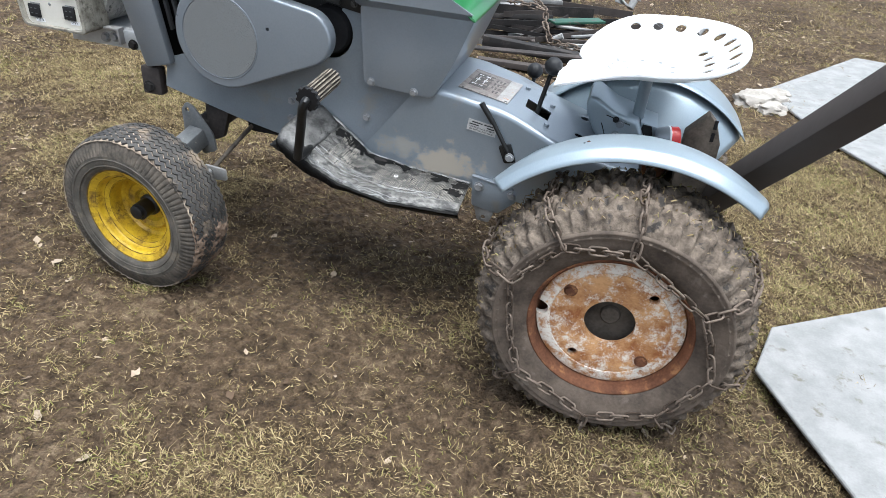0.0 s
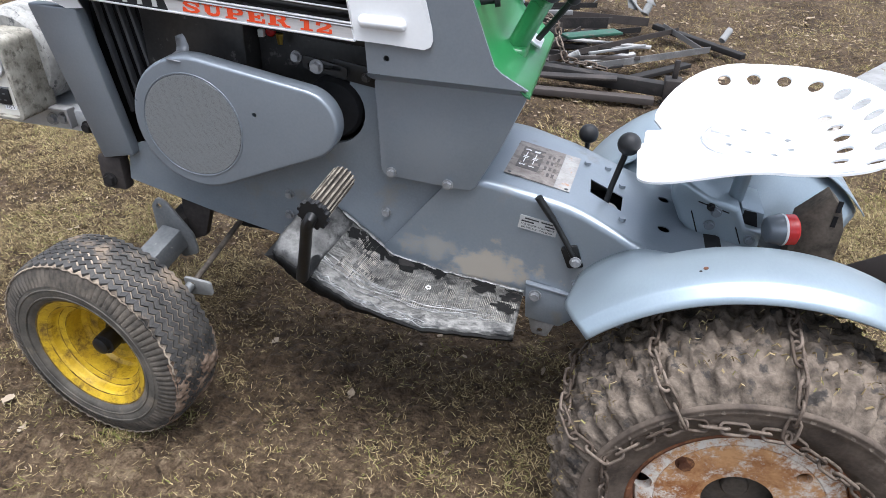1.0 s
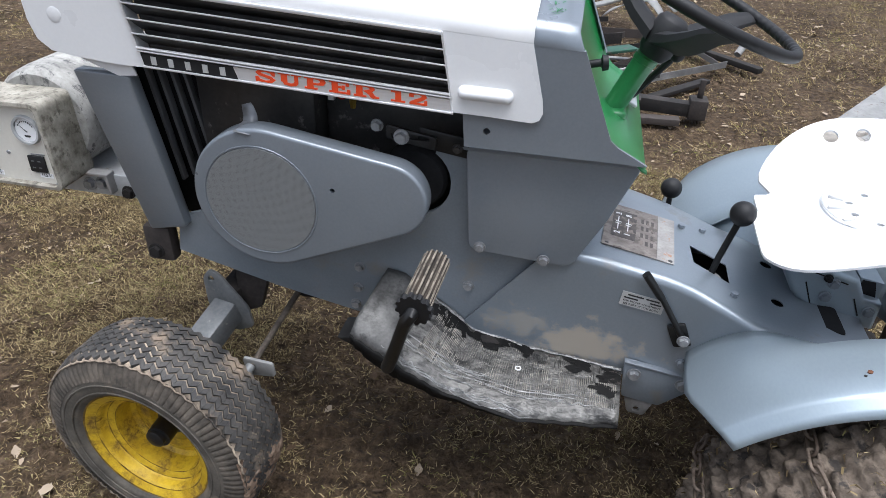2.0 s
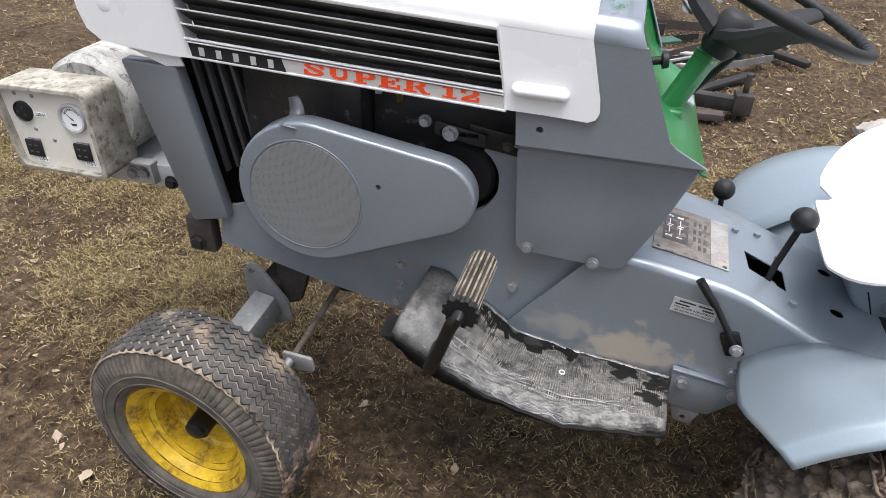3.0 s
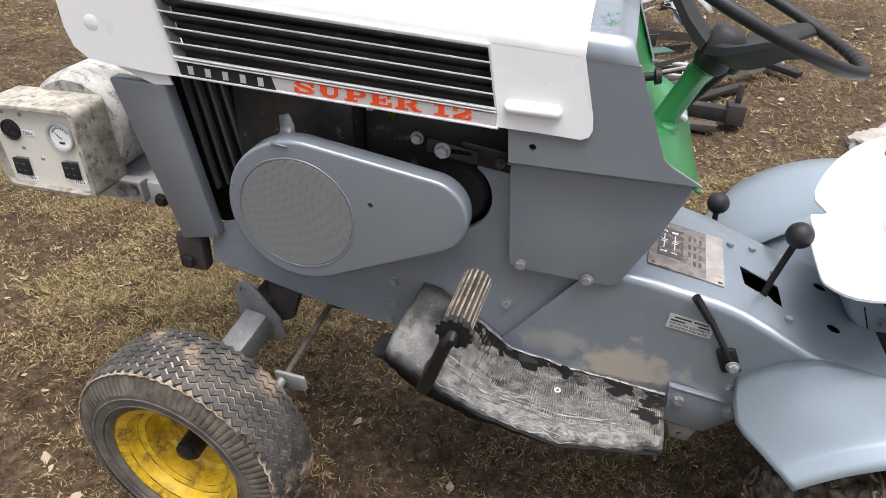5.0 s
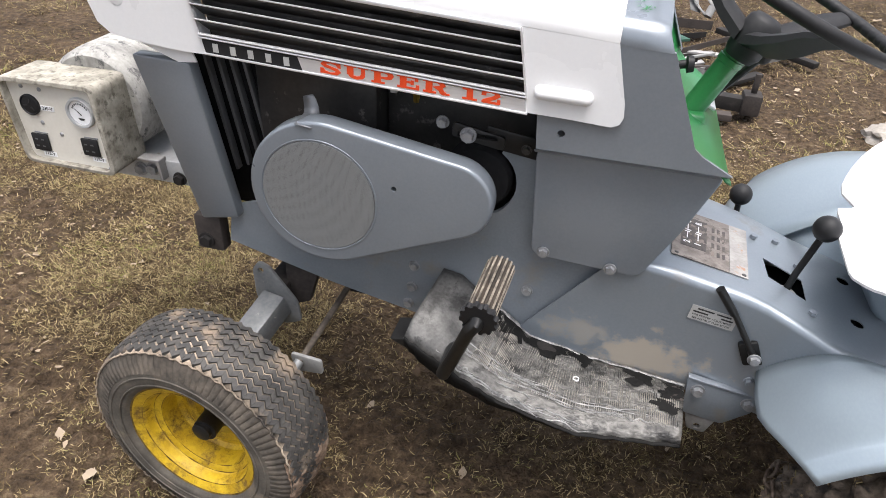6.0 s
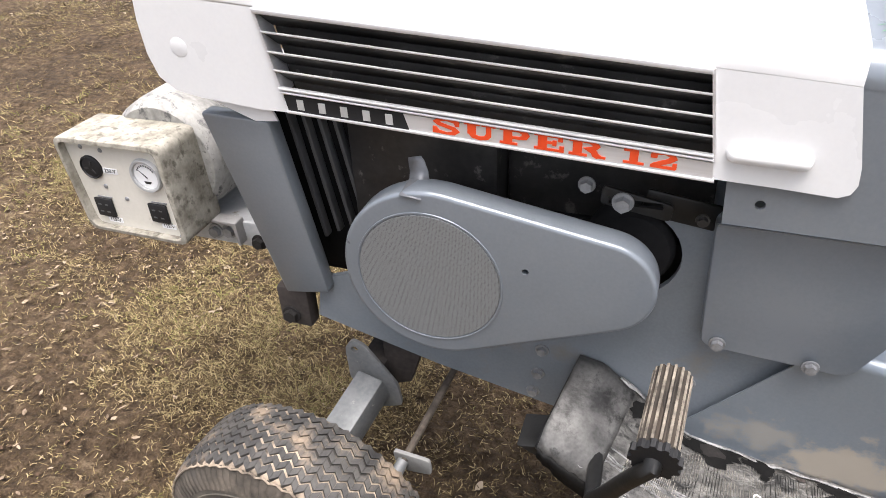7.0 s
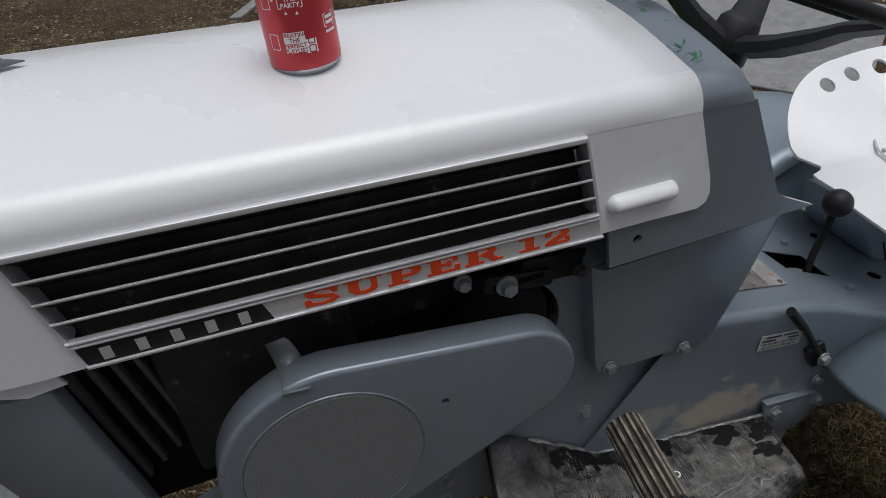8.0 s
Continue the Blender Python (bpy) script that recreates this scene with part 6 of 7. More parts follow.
# ---- seat ----
def build_seat():
    cx, cy = 0.397, 1.982

    def radius(a):
        ca, sa = math.cos(a), math.sin(a)
        rx = 0.188 if ca > 0 else (0.182 if sa > 0 else 0.193)
        ry, p = (0.222, 2.5) if sa > 0 else (0.226, 7.0 if ca < 0 else 2.6)
        r = (abs(ca / rx) ** p + abs(sa / ry) ** p) ** (-1 / p)
        dn = math.atan2(math.sin(a - 2.66), math.cos(a - 2.66))
        return r - 0.028 * math.exp(-(dn / 0.12) ** 4) if dn > 0 else r - 0.028 * math.exp(-(dn / 0.085) ** 2)

    def height(rho, a):
        lift = (0.070 if math.sin(a) > 0 else 0.070 + 0.022 * math.sin(a)) + 0.020 * max(0, math.cos(a)) - 0.130 * min(0.72, max(0, -math.cos(a)) ** 2)
        return 0.670 + lift * rho ** 2.3
    rows = []
    n = 96
    for i in range(n):
        a = 2 * math.pi * i / n
        R = radius(a)
        row = [(cx + R * k * math.cos(a), cy + R * k * math.sin(a), height(k, a)) for k in (0.12, 0.25, 0.4, 0.55, 0.7, 0.82, 0.92, 1.0)]
        under = [(p[0], p[1], p[2] - 0.004) for p in row[::-1]]
        rows.append(row + under)
    bm = grid(rows, close_u=True, close_v=True)
    inner = [v for v in bm.verts]
    seat = part("seat", bm, SEAT_WHITE, tractor, "white pressed-steel pan seat with round holes", angle=50)
    holes = []
    for ang in (104, 88.5, 73, 57, 41, 24, 6, -12, -30, -48, -66):
        a = radians(ang)
        R = radius(a) * 0.865
        holes.append(cyl((cx + R * math.cos(a), cy + R * math.sin(a), 0.70), 0.0125, 0.12, "z", 18))
    for ang in (33, 14, -6, -26, -45):
        a = radians(ang)
        R = radius(a) * 0.63
        holes.append(cyl((cx + R * math.cos(a), cy + R * math.sin(a), 0.70), 0.0115, 0.12, "z", 18))
    for ang in range(0, 360, 45):
        a = radians(ang + 20)
        holes.append(cyl((cx + 0.052 * math.cos(a), cy + 0.052 * math.sin(a), 0.67), 0.006, 0.12, "z", 10))
    cut(seat, holes)
    part("seat_hub", lathe([(0.0, 0.006), (0.010, 0.006), (0.012, 0.003), (0.026, 0.001), (0.034, -0.002), (0.034, -0.012), (0.0, -0.012)], (cx, cy, 0.667), 24, axis="z"), SEAT_WHITE, tractor, "round seat boss")
    for k in range(12):
        a = radians(30 * k)
        part("seat_rib", placed(box((-0.012, -0.0035, -0.004), (0.012, 0.0035, 0.003), 0.002), pose(cx + 0.072 * math.cos(a), cy + 0.072 * math.sin(a), 0.668, 0, 0, 30 * k)), GALV, tractor)
    part("seat_ring", lathe([(0.034, 0.001), (0.036, 0.0025), (0.039, 0.0025), (0.041, 0.001)], (cx, cy, 0.6655), 32, axis="z"), GALV, tractor, "grimy embossed ring")
    part("seat_ring", lathe([(0.088, 0.005), (0.090, 0.0062), (0.0915, 0.0062), (0.093, 0.005)], (cx, cy, 0.6655), 40, axis="z"), GALV, tractor)
    # folded bracket that carries the seat, with its bolts, slots and a square tube at the rear, its open end painted as
    # a dark plate of shade
    plate = [(0.276, 0.572), (0.281, 0.548), (0.302, 0.508), (0.334, 0.478), (0.372, 0.458), (0.447, 0.452), (0.446, 0.505), (0.417, 0.511), (0.399, 0.547), (0.345, 0.562), (0.30, 0.588), (0.282, 0.590)]
    br = part("seat_bracket", slab(plate, 1.972, 2.11, 0.009, 4), SILVER_BLUE, tractor, "silver-grey folded seat bracket", angle=50)
    part("tube_end", slab([(0.402, 0.500), (0.448, 0.498), (0.446, 0.534), (0.406, 0.542)], 1.995, 2.10, 0.003), SILVER_BLUE, br, "square steel tube end")
    part("tube_end_shade", slab([(0.408, 0.504), (0.441, 0.502), (0.432, 0.535), (0.411, 0.537)], 1.9935, 1.9955), DARK, br, "near-black plate painted as the shade inside the tube end")
    for p, q in (((0.326, 0.553), (0.382, 0.538)), ((0.318, 0.533), (0.337, 0.489)), ((0.337, 0.489), (0.376, 0.476)), ((0.399, 0.512), (0.414, 0.480))):
        part("seam", bar((p[0], 1.9722, p[1]), (q[0], 1.9722, q[1]), 0.0022, 0.0024, (0, 1, 0), 0.0004), DARK, br)
    for p, m in (((0.349, 1.971, 0.546), DARK), ((0.360, 1.971, 0.537), GREY), ((0.354, 1.971, 0.510), GREY), ((0.427, 1.971, 0.491), GREY)):
        part("bolt", hexbolt(p, r=0.0075 if m == GREY else 0.0055, h=0.006), m, br)
    part("seat_post", tube([(0.397, 2.03, 0.53), (0.397, 2.0, 0.664)], 0.014, 16), SILVER_BLUE, tractor)
    ax = Vector((0.97, 0.20, 0.05)).normalized()
    m0 = Vector((0.468, 1.958, 0.527))
    refl = part("reflector", tube([m0 - ax * 0.026, m0 - ax * 0.022, m0], [0.018, 0.023, 0.0275], 28), GREY, tractor, "small grey lamp body", angle=40)
    part("reflector_ring", tube([m0, m0 + ax * 0.004], [0.0280, 0.0280], 28), PRINT_WHITE, refl, "white lamp ring", angle=40)
    part("reflector_lens", tube([m0 + ax * 0.004, m0 + ax * 0.022, m0 + ax * 0.025], [0.0272, 0.0272, 0.024], 28), RED_PLASTIC, refl, "red lamp lens", angle=40)
    part("rear_post", slab([(0.512, 0.30), (0.512, 0.520), (0.556, 0.572), (0.577, 0.552), (0.595, 0.505), (0.600, 0.30)], 2.03, 2.07, 0.004, 2), BROWN_STEEL, tractor, "dark brown rusty hitch post", angle=40)
    # slots are not cut: near-black plates on the face paint their shade
    for z in (0.552, 0.522):
        part("post_slot_shade", slab([(0.569, z - 0.012), (0.577, z - 0.012), (0.577, z + 0.010), (0.569, z + 0.010)], 2.0285, 2.0310), DARK, tractor)
    # steel arm at the rear hitch
    part("hitch_arm", bar((0.575, 2.16, 0.245), (0.83, 1.40, 1.02), 0.060, 0.062, (0, 1, 0.2), 0.005), STEEL_DARK, tractor, "dark square steel hitch arm rising from the rear")
    part("hitch_plate", box((0.40, 2.06, 0.20), (0.60, 2.26, 0.26), 0.01), STEEL_DARK, tractor)


build_seat()


# ---- tyre chain ----
def link_mesh():
    pts = []
    for i in range(20):
        a = 2 * math.pi * i / 20
        x = 0.0105 * (1 if math.cos(a) > 0 else -1) * (1 if abs(math.cos(a)) > 0.05 else 0) + 0.0075 * math.cos(a)
        pts.append((x, 0.0078 * math.sin(a), 0))
    bm = tube(pts, 0.0024, 6, closed=True)
    finish(bm, 70)
    me = bpy.data.meshes.new("link")
    bm.to_mesh(me)
    bm.free()
    me.materials.append(CHAIN)
    return me


LINK = link_mesh()


def hang_chain(points, parent, pitch=0.0275, scale=1.0, twist=0.0, name="link"):
    """Lays links along a polyline, each turned a quarter against the last."""
    pts = [Vector(p) for p in points]
    seg = [(pts[i + 1] - pts[i]).length for i in range(len(pts) - 1)]
    total = sum(seg)
    n = max(1, round(total / (pitch * scale)))
    for k in range(n):
        s = (k + 0.5) * total / n
        i = 0
        while i < len(seg) - 1 and s > seg[i]:
            s -= seg[i]
            i += 1
        d = (pts[i + 1] - pts[i]).normalized()
        p = pts[i] + d * s
        q = d.to_track_quat("X", "Z").to_matrix().to_4x4()
        ob = new(name, LINK)
        ob.parent = parent
        ob.matrix_parent_inverse = parent_matrix(parent).inverted()
        ob.matrix_basis = Matrix.Translation(p) @ q @ pose(0, 0, 0, (90 * (k % 2)) + twist + random.uniform(-14, 14)) @ Matrix.Scale(scale, 4)


def build_tyre_chain():
    c = Vector((0.416, 1.635, 0.270))
    chain = thing("tyre_chain", (0.412, 1.52, 0.0), "rusty muddy snow chain wrapped round the rear tyre", "chain")
    angles = [158, 123, 87, 30, -13, -52, -92, -140]

    def at(ang, r, y):
        return (c.x + r * math.cos(radians(ang)), y, c.z + r * math.sin(radians(ang)))
    reach = {123: 0.214, 87: 0.190, 30: 0.184, 158: 0.220}
    k = len(angles)
    for i, a in enumerate(angles):
        b = angles[(i + 1) % k]
        if b > a:
            b -= 360
        mid = (a + b) / 2
        ra, rb = reach.setdefault(a, 0.213), reach.setdefault(angles[(i + 1) % k], 0.213)
        hang_chain([at(a, ra, 1.517), at(mid, (ra + rb) / 2 - (0.022 if abs(a - b) > 45 else 0.010), 1.519), at(b, rb, 1.517)], chain, twist=45)
        hang_chain([at(a, ra, 1.515), at(a, 0.238, 1.520), at(a + 1, 0.270, 1.535), at(a + 2, 0.286, 1.575), at(a + 1, 0.288, 1.635), at(a, 0.286, 1.695), at(a, 0.270, 1.736), at(a, 0.238, 1.751), at(a, 0.213, 1.754)], chain, twist=20)


build_tyre_chain()


# ---- generator at the front ----
def build_generator():
    gen = thing("generator", (-1.08, 2.05, 0.0), "dirty cream portable generator with gauge and sockets on the tractor nose", "generator")
    outline = rounded([(-1.213, 0.735), (-1.016, 0.738), (-1.007, 0.569), (-1.197, 0.571)], 0.018, 5)
    body = part("housing", slab(outline, 1.893, 1.988, 0.003), GEN_PAINT, gen, "flaking cream sheet-metal box", angle=40)
    inner = rounded([(-1.205, 0.727), (-1.025, 0.730), (-1.016, 0.576), (-1.190, 0.578)], 0.014, 5)
    cut(body, [slab(inner, 1.88, 1.9075)])
    panel = part("panel", slab(inner, 1.9065, 1.910), CREAM, gen, "cream control panel")
    face = 1.9065
    ring = part("gauge", lathe([(0.0, -0.0015), (0.0225, -0.0015), (0.0228, -0.006), (0.0265, -0.0065), (0.0285, -0.001), (0.0285, 0.002)], (-1.060, face, 0.682), 40), GALV, gen, "round gauge with a worn rim", angle=35)
    part("dial", lathe([(0.0, -0.0022), (0.0222, -0.0022)], (-1.060, face, 0.682), 32), PRINT_WHITE, ring, "white dial")
    arrow = slab([(-1.074, 0.692), (-1.058, 0.679), (-1.059, 0.677)], face - 0.0030, face - 0.0025)
    join(arrow, slab(rounded([(-1.067, 0.672), (-1.053, 0.672), (-1.056, 0.668), (-1.064, 0.668)], 0.001), face - 0.0028, face - 0.0023))
    for k in range(9):
        a = radians(30 + 15 * k)
        x, z = -1.060 + 0.0165 * math.cos(a), 0.682 + 0.0165 * math.sin(a)
        join(arrow, box((x - 0.0009, face - 0.0028, z - 0.0015), (x + 0.0009, face - 0.0023, z + 0.0015)))
    part("dial_marks", arrow, PRINT_BLACK, ring)
    tw = part("round_socket", lathe([(0.0, -0.004), (0.013, -0.004), (0.0165, -0.003), (0.0175, -0.005), (0.0195, -0.004), (0.0195, 0.001)], (-1.164, face, 0.683), 32), BLACK_PLASTIC, gen, "round black socket", angle=35)
    sl = bmesh.new()
    for a in (0, 120, 240):
        join(sl, placed(box((-0.0015, -0.0052, -0.004), (0.0015, -0.0040, 0.004)), pose(-1.164, face, 0.683, 0, a + 20, 0) @ pose(0, 0, 0.008)))
    part("slots", sl, PRINT_BLACK, tw)
    for x, z in ((-1.163, 0.611), (-1.057, 0.616)):
        sk = part("socket", box((x - 0.017, face - 0.005, z - 0.0165), (x + 0.017, face, z + 0.0165), 0.002), BLACK_PLASTIC, gen, "square black socket")
        h = bmesh.new()
        for dx, dz in ((-0.007, 0.006), (0.006, 0.006), (-0.007, -0.007), (0.006, -0.007)):
            box((x + dx - 0.003, face - 0.0056, z + dz - 0.0012), (x + dx + 0.003, face - 0.0048, z + dz + 0.0012), bm=h)
        part("slots", h, FIN, sk)
        for dz in (0.0175, -0.0195):
            part("plate_edge", box((x - 0.010, face - 0.0015, z + dz), (x + 0.018, face, z + dz + 0.002)), BOLT, sk)
        part("socket_tag", box((x - 0.003, face - 0.0012, z - 0.0280), (x + 0.024, face, z - 0.0190)), PRINT_WHITE, gen)
        part("socket_mark", placed(letters("115-V", 0.0088, 0.0001, 0.0001), on_side(x + 0.0105, face - 0.0014, z - 0.023)), PRINT_BLACK, gen, fix=False)
    part("socket_tag", box((-1.1435, face - 0.0012, 0.675), (-1.1165, face, 0.684)), PRINT_WHITE, gen)
    part("socket_mark", placed(letters("230-V", 0.0088, 0.0001, 0.0001), on_side(-1.130, face - 0.0014, 0.6795)), PRINT_BLACK, gen, fix=False)
    for x, z in ((-1.174, 0.716), (-1.137, 0.714), (-1.150, 0.650), (-1.193, 0.578), (-1.028, 0.576), (-1.115, 0.632)):
        part("screw", placed(ball((0, 0, 0), 0.0042, 10, 6, 0.5), pose(x, face, z, 90)), BOLT, gen)
    drum = part("drum", lathe([(0.0, 0.0), (0.090, 0.0), (0.099, 0.010), (0.102, 0.040), (0.102, 0.300), (0.096, 0.320), (0.0, 0.325)], (-1.085, 1.980, 0.668), 48), GEN_FLAKED, gen, "mottled flaking generator drum", angle=40)
    band = []
    for i in range(10):
        a = radians(88 - 62 * i / 9)
        w = 0.032 + (0.015 * abs(math.sin(i * 1.3)) if i in (0, 9) else 0)
        band.append([(-1.085 + 0.1032 * math.cos(a), 2.150 + s * w, 0.668 + 0.1032 * math.sin(a)) for s in (-1, 1)])
    lb = part("label", grid(band), PRINT_WHITE, drum, "torn white paper label", angle=60)
    lb.modifiers.new("sheet", "SOLIDIFY").thickness = 0.0006
    for k in range(4):
        a = radians(80 - 10 * k)
        mk = box((-0.005, -0.008, 0), (0.005, 0.008, 0.0006), 0)
        part("label_mark", placed(mk, pose(-1.085 + 0.1037 * math.cos(a), 2.150, 0.668 + 0.1037 * math.sin(a), 0, 90 - math.degrees(a), 0)), RUST_RING if k == 2 else PRINT_BLACK, drum)
    chan = part("mount_rail", bar((-1.13, 1.985, 0.548), (-0.800, 1.985, 0.545), 0.012, 0.048, (0, 0, 1), 0.003), GALV, gen, "pale aluminium mounting rail")
    part("mount_rail", bar((-1.13, 2.22, 0.548), (-0.800, 2.22, 0.545), 0.012, 0.048, (0, 0, 1), 0.003), GALV, gen)
    part("mount_shelf", box((-1.13, 1.985, 0.562), (-0.90, 2.22, 0.568)), GALV, gen)
    part("mount_clip", slab(rounded([(-1.035, 0.578), (-0.965, 0.578), (-0.962, 0.535), (-0.968, 0.535), (-0.972, 0.572), (-1.035, 0.572)], 0.003), 1.960, 1.984, 0.001), STEEL_GREY, gen)
    for x, z in ((-0.992, 0.550), (-0.938, 0.536), (-1.020, 0.545)):
        part("bolt", hexbolt((x, 1.978, z), r=0.0105, h=0.008), BOLT if x < -0.95 else STEEL_DARK, gen)
    part("plug", tube([(-0.975, 2.06, 0.588), (-0.925, 2.03, 0.585)], [0.016, 0.018], 14), BLUE_CLOTH, gen, "dark blue plastic plug")
    gen.location += Vector((0.006, 0.007, -0.010))


GEN_FLAKED = surface("mottled_flaked_paint", (0.21, 0.205, 0.190), (0.44, 0.43, 0.40), 0.65, 0.0, 22, 140, 0.3,
                     c=(0.10, 0.10, 0.10), c_scale=46, c_cut=0.54, c_soft=0.08, c_rough=0.75, stretch=(1, 1.4, 0.8))
build_generator()


# ---- drink can on the hood ----
def build_can():
    x, y = -0.498, 1.989
    z = hood_top(x) + 0.0185
    can = thing("drink_can", (x, y, z), "red aluminium drink can with white print on the hood", "can")
    body = part("body", lathe([(0.0255, 0.0), (0.0265, 0.0015), (0.0325, 0.010), (0.0330, 0.014), (0.0330, 0.103), (0.0320, 0.108), (0.0280, 0.116)], (x, y, z), 48, axis="z"), CAN_RED, can, angle=60)
    part("base", lathe([(0.0, 0.006), (0.018, 0.005), (0.0235, 0.0), (0.0262, 0.0005), (0.0318, 0.0085), (0.0326, 0.0095)], (x, y, z), 48, axis="z"), CAN_METAL, can, "bare metal base", angle=60)
    part("top", lathe([(0.0275, 0.115), (0.0285, 0.118), (0.0275, 0.1195), (0.0255, 0.118), (0.0250, 0.114), (0.0, 0.114)], (x, y, z), 48, axis="z"), CAN_METAL, can, "silver lid", angle=40)

    def wrap(bm, turn, height):
        for v in bm.verts:
            a = radians(-90 + turn) + v.co.x / 0.0332
            r = 0.03312 + max(0.0, v.co.z) * 0.4
            v.co = Vector((x + r * math.cos(a), y + r * math.sin(a), z + height + v.co.y))
        return bm

    def plate(w, h):
        b = bmesh.new()
        n = 8
        grid([[(-w / 2 + w * i / n, -h / 2, 0.0002), (-w / 2 + w * i / n, h / 2, 0.0002)] for i in range(n + 1)], bm=b)
        return b
    def outline(w, h, line=0.0007):
        """A thin rounded frame."""
        ring = rounded([(-w / 2, -h / 2), (w / 2, -h / 2), (w / 2, h / 2), (-w / 2, h / 2)], 0.0015, 3)
        b = bmesh.new()
        o = [b.verts.new((p[0], p[1], 0.0002)) for p in ring]
        i = [b.verts.new((p[0] * (1 - 2 * line / w), p[1] * (1 - 2 * line / h), 0.0002)) for p in ring]
        for k in range(len(ring)):
            b.faces.new((o[k], o[(k + 1) % len(ring)], i[(k + 1) % len(ring)], i[k]))
        return b

    def tri(w, h):
        b = bmesh.new()
        b.faces.new([b.verts.new(p) for p in ((-w / 2, -h / 2, 0.0002), (w / 2, -h / 2, 0.0002), (0, h / 2, 0.0002))])
        return b
    # a framed note on a small stand, with stars and tickets beside it
    for i, word in enumerate(("HOSTING", "THE", "PARTY")):
        part("print_word", wrap(letters(word, 0.0056, 0.0001, 0.00012), -14, 0.0765 - 0.0052 * i), PRINT_WHITE, can, fix=False)
    part("print_frame", wrap(outline(0.0215, 0.0185), -14, 0.0725), PRINT_WHITE, can)
    for tr, w in ((-32, 0.004), (-22, 0.007), (-8, 0.007), (2, 0.004)):
        part("print_shape", wrap(tri(w, 0.007), tr, 0.0865), PRINT_WHITE, can)
    for tr, hh in ((8, 0.073), (-40, 0.072), (-22, 0.0605), (-6, 0.0595)):
        part("print_shape", wrap(tri(0.003, 0.003), tr, hh), PRINT_WHITE, can)
    # a pale tag with a small player
    part("print_tag", wrap(plate(0.019, 0.018), -18, 0.0345), PRINT_WHITE, can)
    part("print_tag", wrap(plate(0.010, 0.012), 6, 0.030), PRINT_WHITE, can)
    for i, word in enumerate(("CREATING", "THE", "PERFECT", "PLAYLIST")):
        b = letters(word, 0.0051, 0.0001, 0.00010)
        for v in b.verts:
            v.co.z += 0.0006
        part("print_word", wrap(b, -18, 0.0410 - 0.0046 * i), CAN_RED, can, fix=False)
    for w, h, up in ((0.0065, 0.0055, 0.0345), (0.0068, 0.0068, 0.0275)):
        b = outline(w, h, 0.0010)
        for v in b.verts:
            v.co.z += 0.0004
        part("print_shape", wrap(b, 7, up), CAN_RED, can)
    # a telephone outline, a ticket and a framed note with two lines that cannot be read
    part("print_frame", wrap(outline(0.0105, 0.0200), 32, 0.0800), PRINT_WHITE, can)
    part("print_shape", wrap(tri(0.006, 0.007), 32, 0.0800), PRINT_WHITE, can)
    part("print_bar", wrap(plate(0.0055, 0.0015), 32, 0.0735), PRINT_WHITE, can)
    part("print_shape", wrap(tri(0.007, 0.010), 50, 0.084), PRINT_WHITE, can)
    part("print_frame", wrap(outline(0.0150, 0.0120), 46, 0.0470), PRINT_WHITE, can)
    for k in (0, 1):
        part("print_bar", wrap(plate(0.0105, 0.0028), 46, 0.0495 - 0.0046 * k), PRINT_WHITE, can)
    part("print_bar", wrap(plate(0.0130, 0.0022), 46, 0.0375), PRINT_WHITE, can)
    for tr, hh in ((-52, 0.035), (-54, 0.070), (76, 0.05), (80, 0.08)):
        part("print_frame", wrap(outline(0.010, 0.014), tr, hh), PRINT_WHITE, can)


build_can()


SCRAP_GREEN = surface("dull_dark_green_paint", (0.01, 0.05, 0.03), (0.02, 0.08, 0.05), 0.5, 0.0, 9, 120, 0.2, c=(0.08, 0.06, 0.05), c_scale=20, c_cut=0.58)


# ---- boards, scrap pile and litter on the ground ----
def board(name, corners, thick, mat, label, group=""):
    b = bmesh.new()
    lo = [b.verts.new((x, y, z)) for x, y, z in corners]
    f = b.faces.new(lo)
    ex = bmesh.ops.extrude_face_region(b, geom=[f])
    for v in ex["geom"]:
        if isinstance(v, bmesh.types.BMVert):
            v.co.z += thick
    bmesh.ops.recalc_face_normals(b, faces=b.faces)
    bmesh.ops.bevel(b, geom=b.edges[:], offset=min(0.003, thick * 0.3), segments=1, affect="EDGES", profile=0.5)
    return tagged(part(name, b, mat), label, "board", group)


board("board", ((0.800, 1.857, 0.012), (1.075, 1.250, 0.012), (1.95, 1.62, 0.014), (1.55, 2.52, 0.016), (0.862, 2.055, 0.014)), 0.011, PALE_BOARD, "flat weathered white board lying on mud")
board("board", ((1.100, 4.28, 0.016), (1.287, 3.640, 0.016), (1.60, 3.10, 0.016), (2.55, 3.85, 0.018), (2.00, 5.25, 0.018), (1.757, 5.289, 0.018)), 0.012, PALE_BOARD, "long weathered white board on dead grass")


def rock(name, c, r, seed, mat, label):
    rng = random.Random(seed)
    b = bmesh.new()
    bmesh.ops.create_icosphere(b, subdivisions=3, radius=r)
    for v in b.verts:
        k = 1 + 0.45 * noise.noise(v.co * (2.2 / r) + Vector((seed, 0, 0)))
        v.co = Vector((v.co.x * k * 1.2, v.co.y * k, v.co.z * k * 0.6)) + Vector(c)
    return tagged(part(name, b, mat, angle=25), label, "stone")


for i, (x, y, r) in enumerate(((1.03, 4.06, 0.085), (1.11, 4.15, 0.075), (1.10, 3.98, 0.06), (1.17, 4.24, 0.05))):
    rock("stone", (x, y, 0.018), r, i + 2, STONE, "pale lump of rubble beside the board")


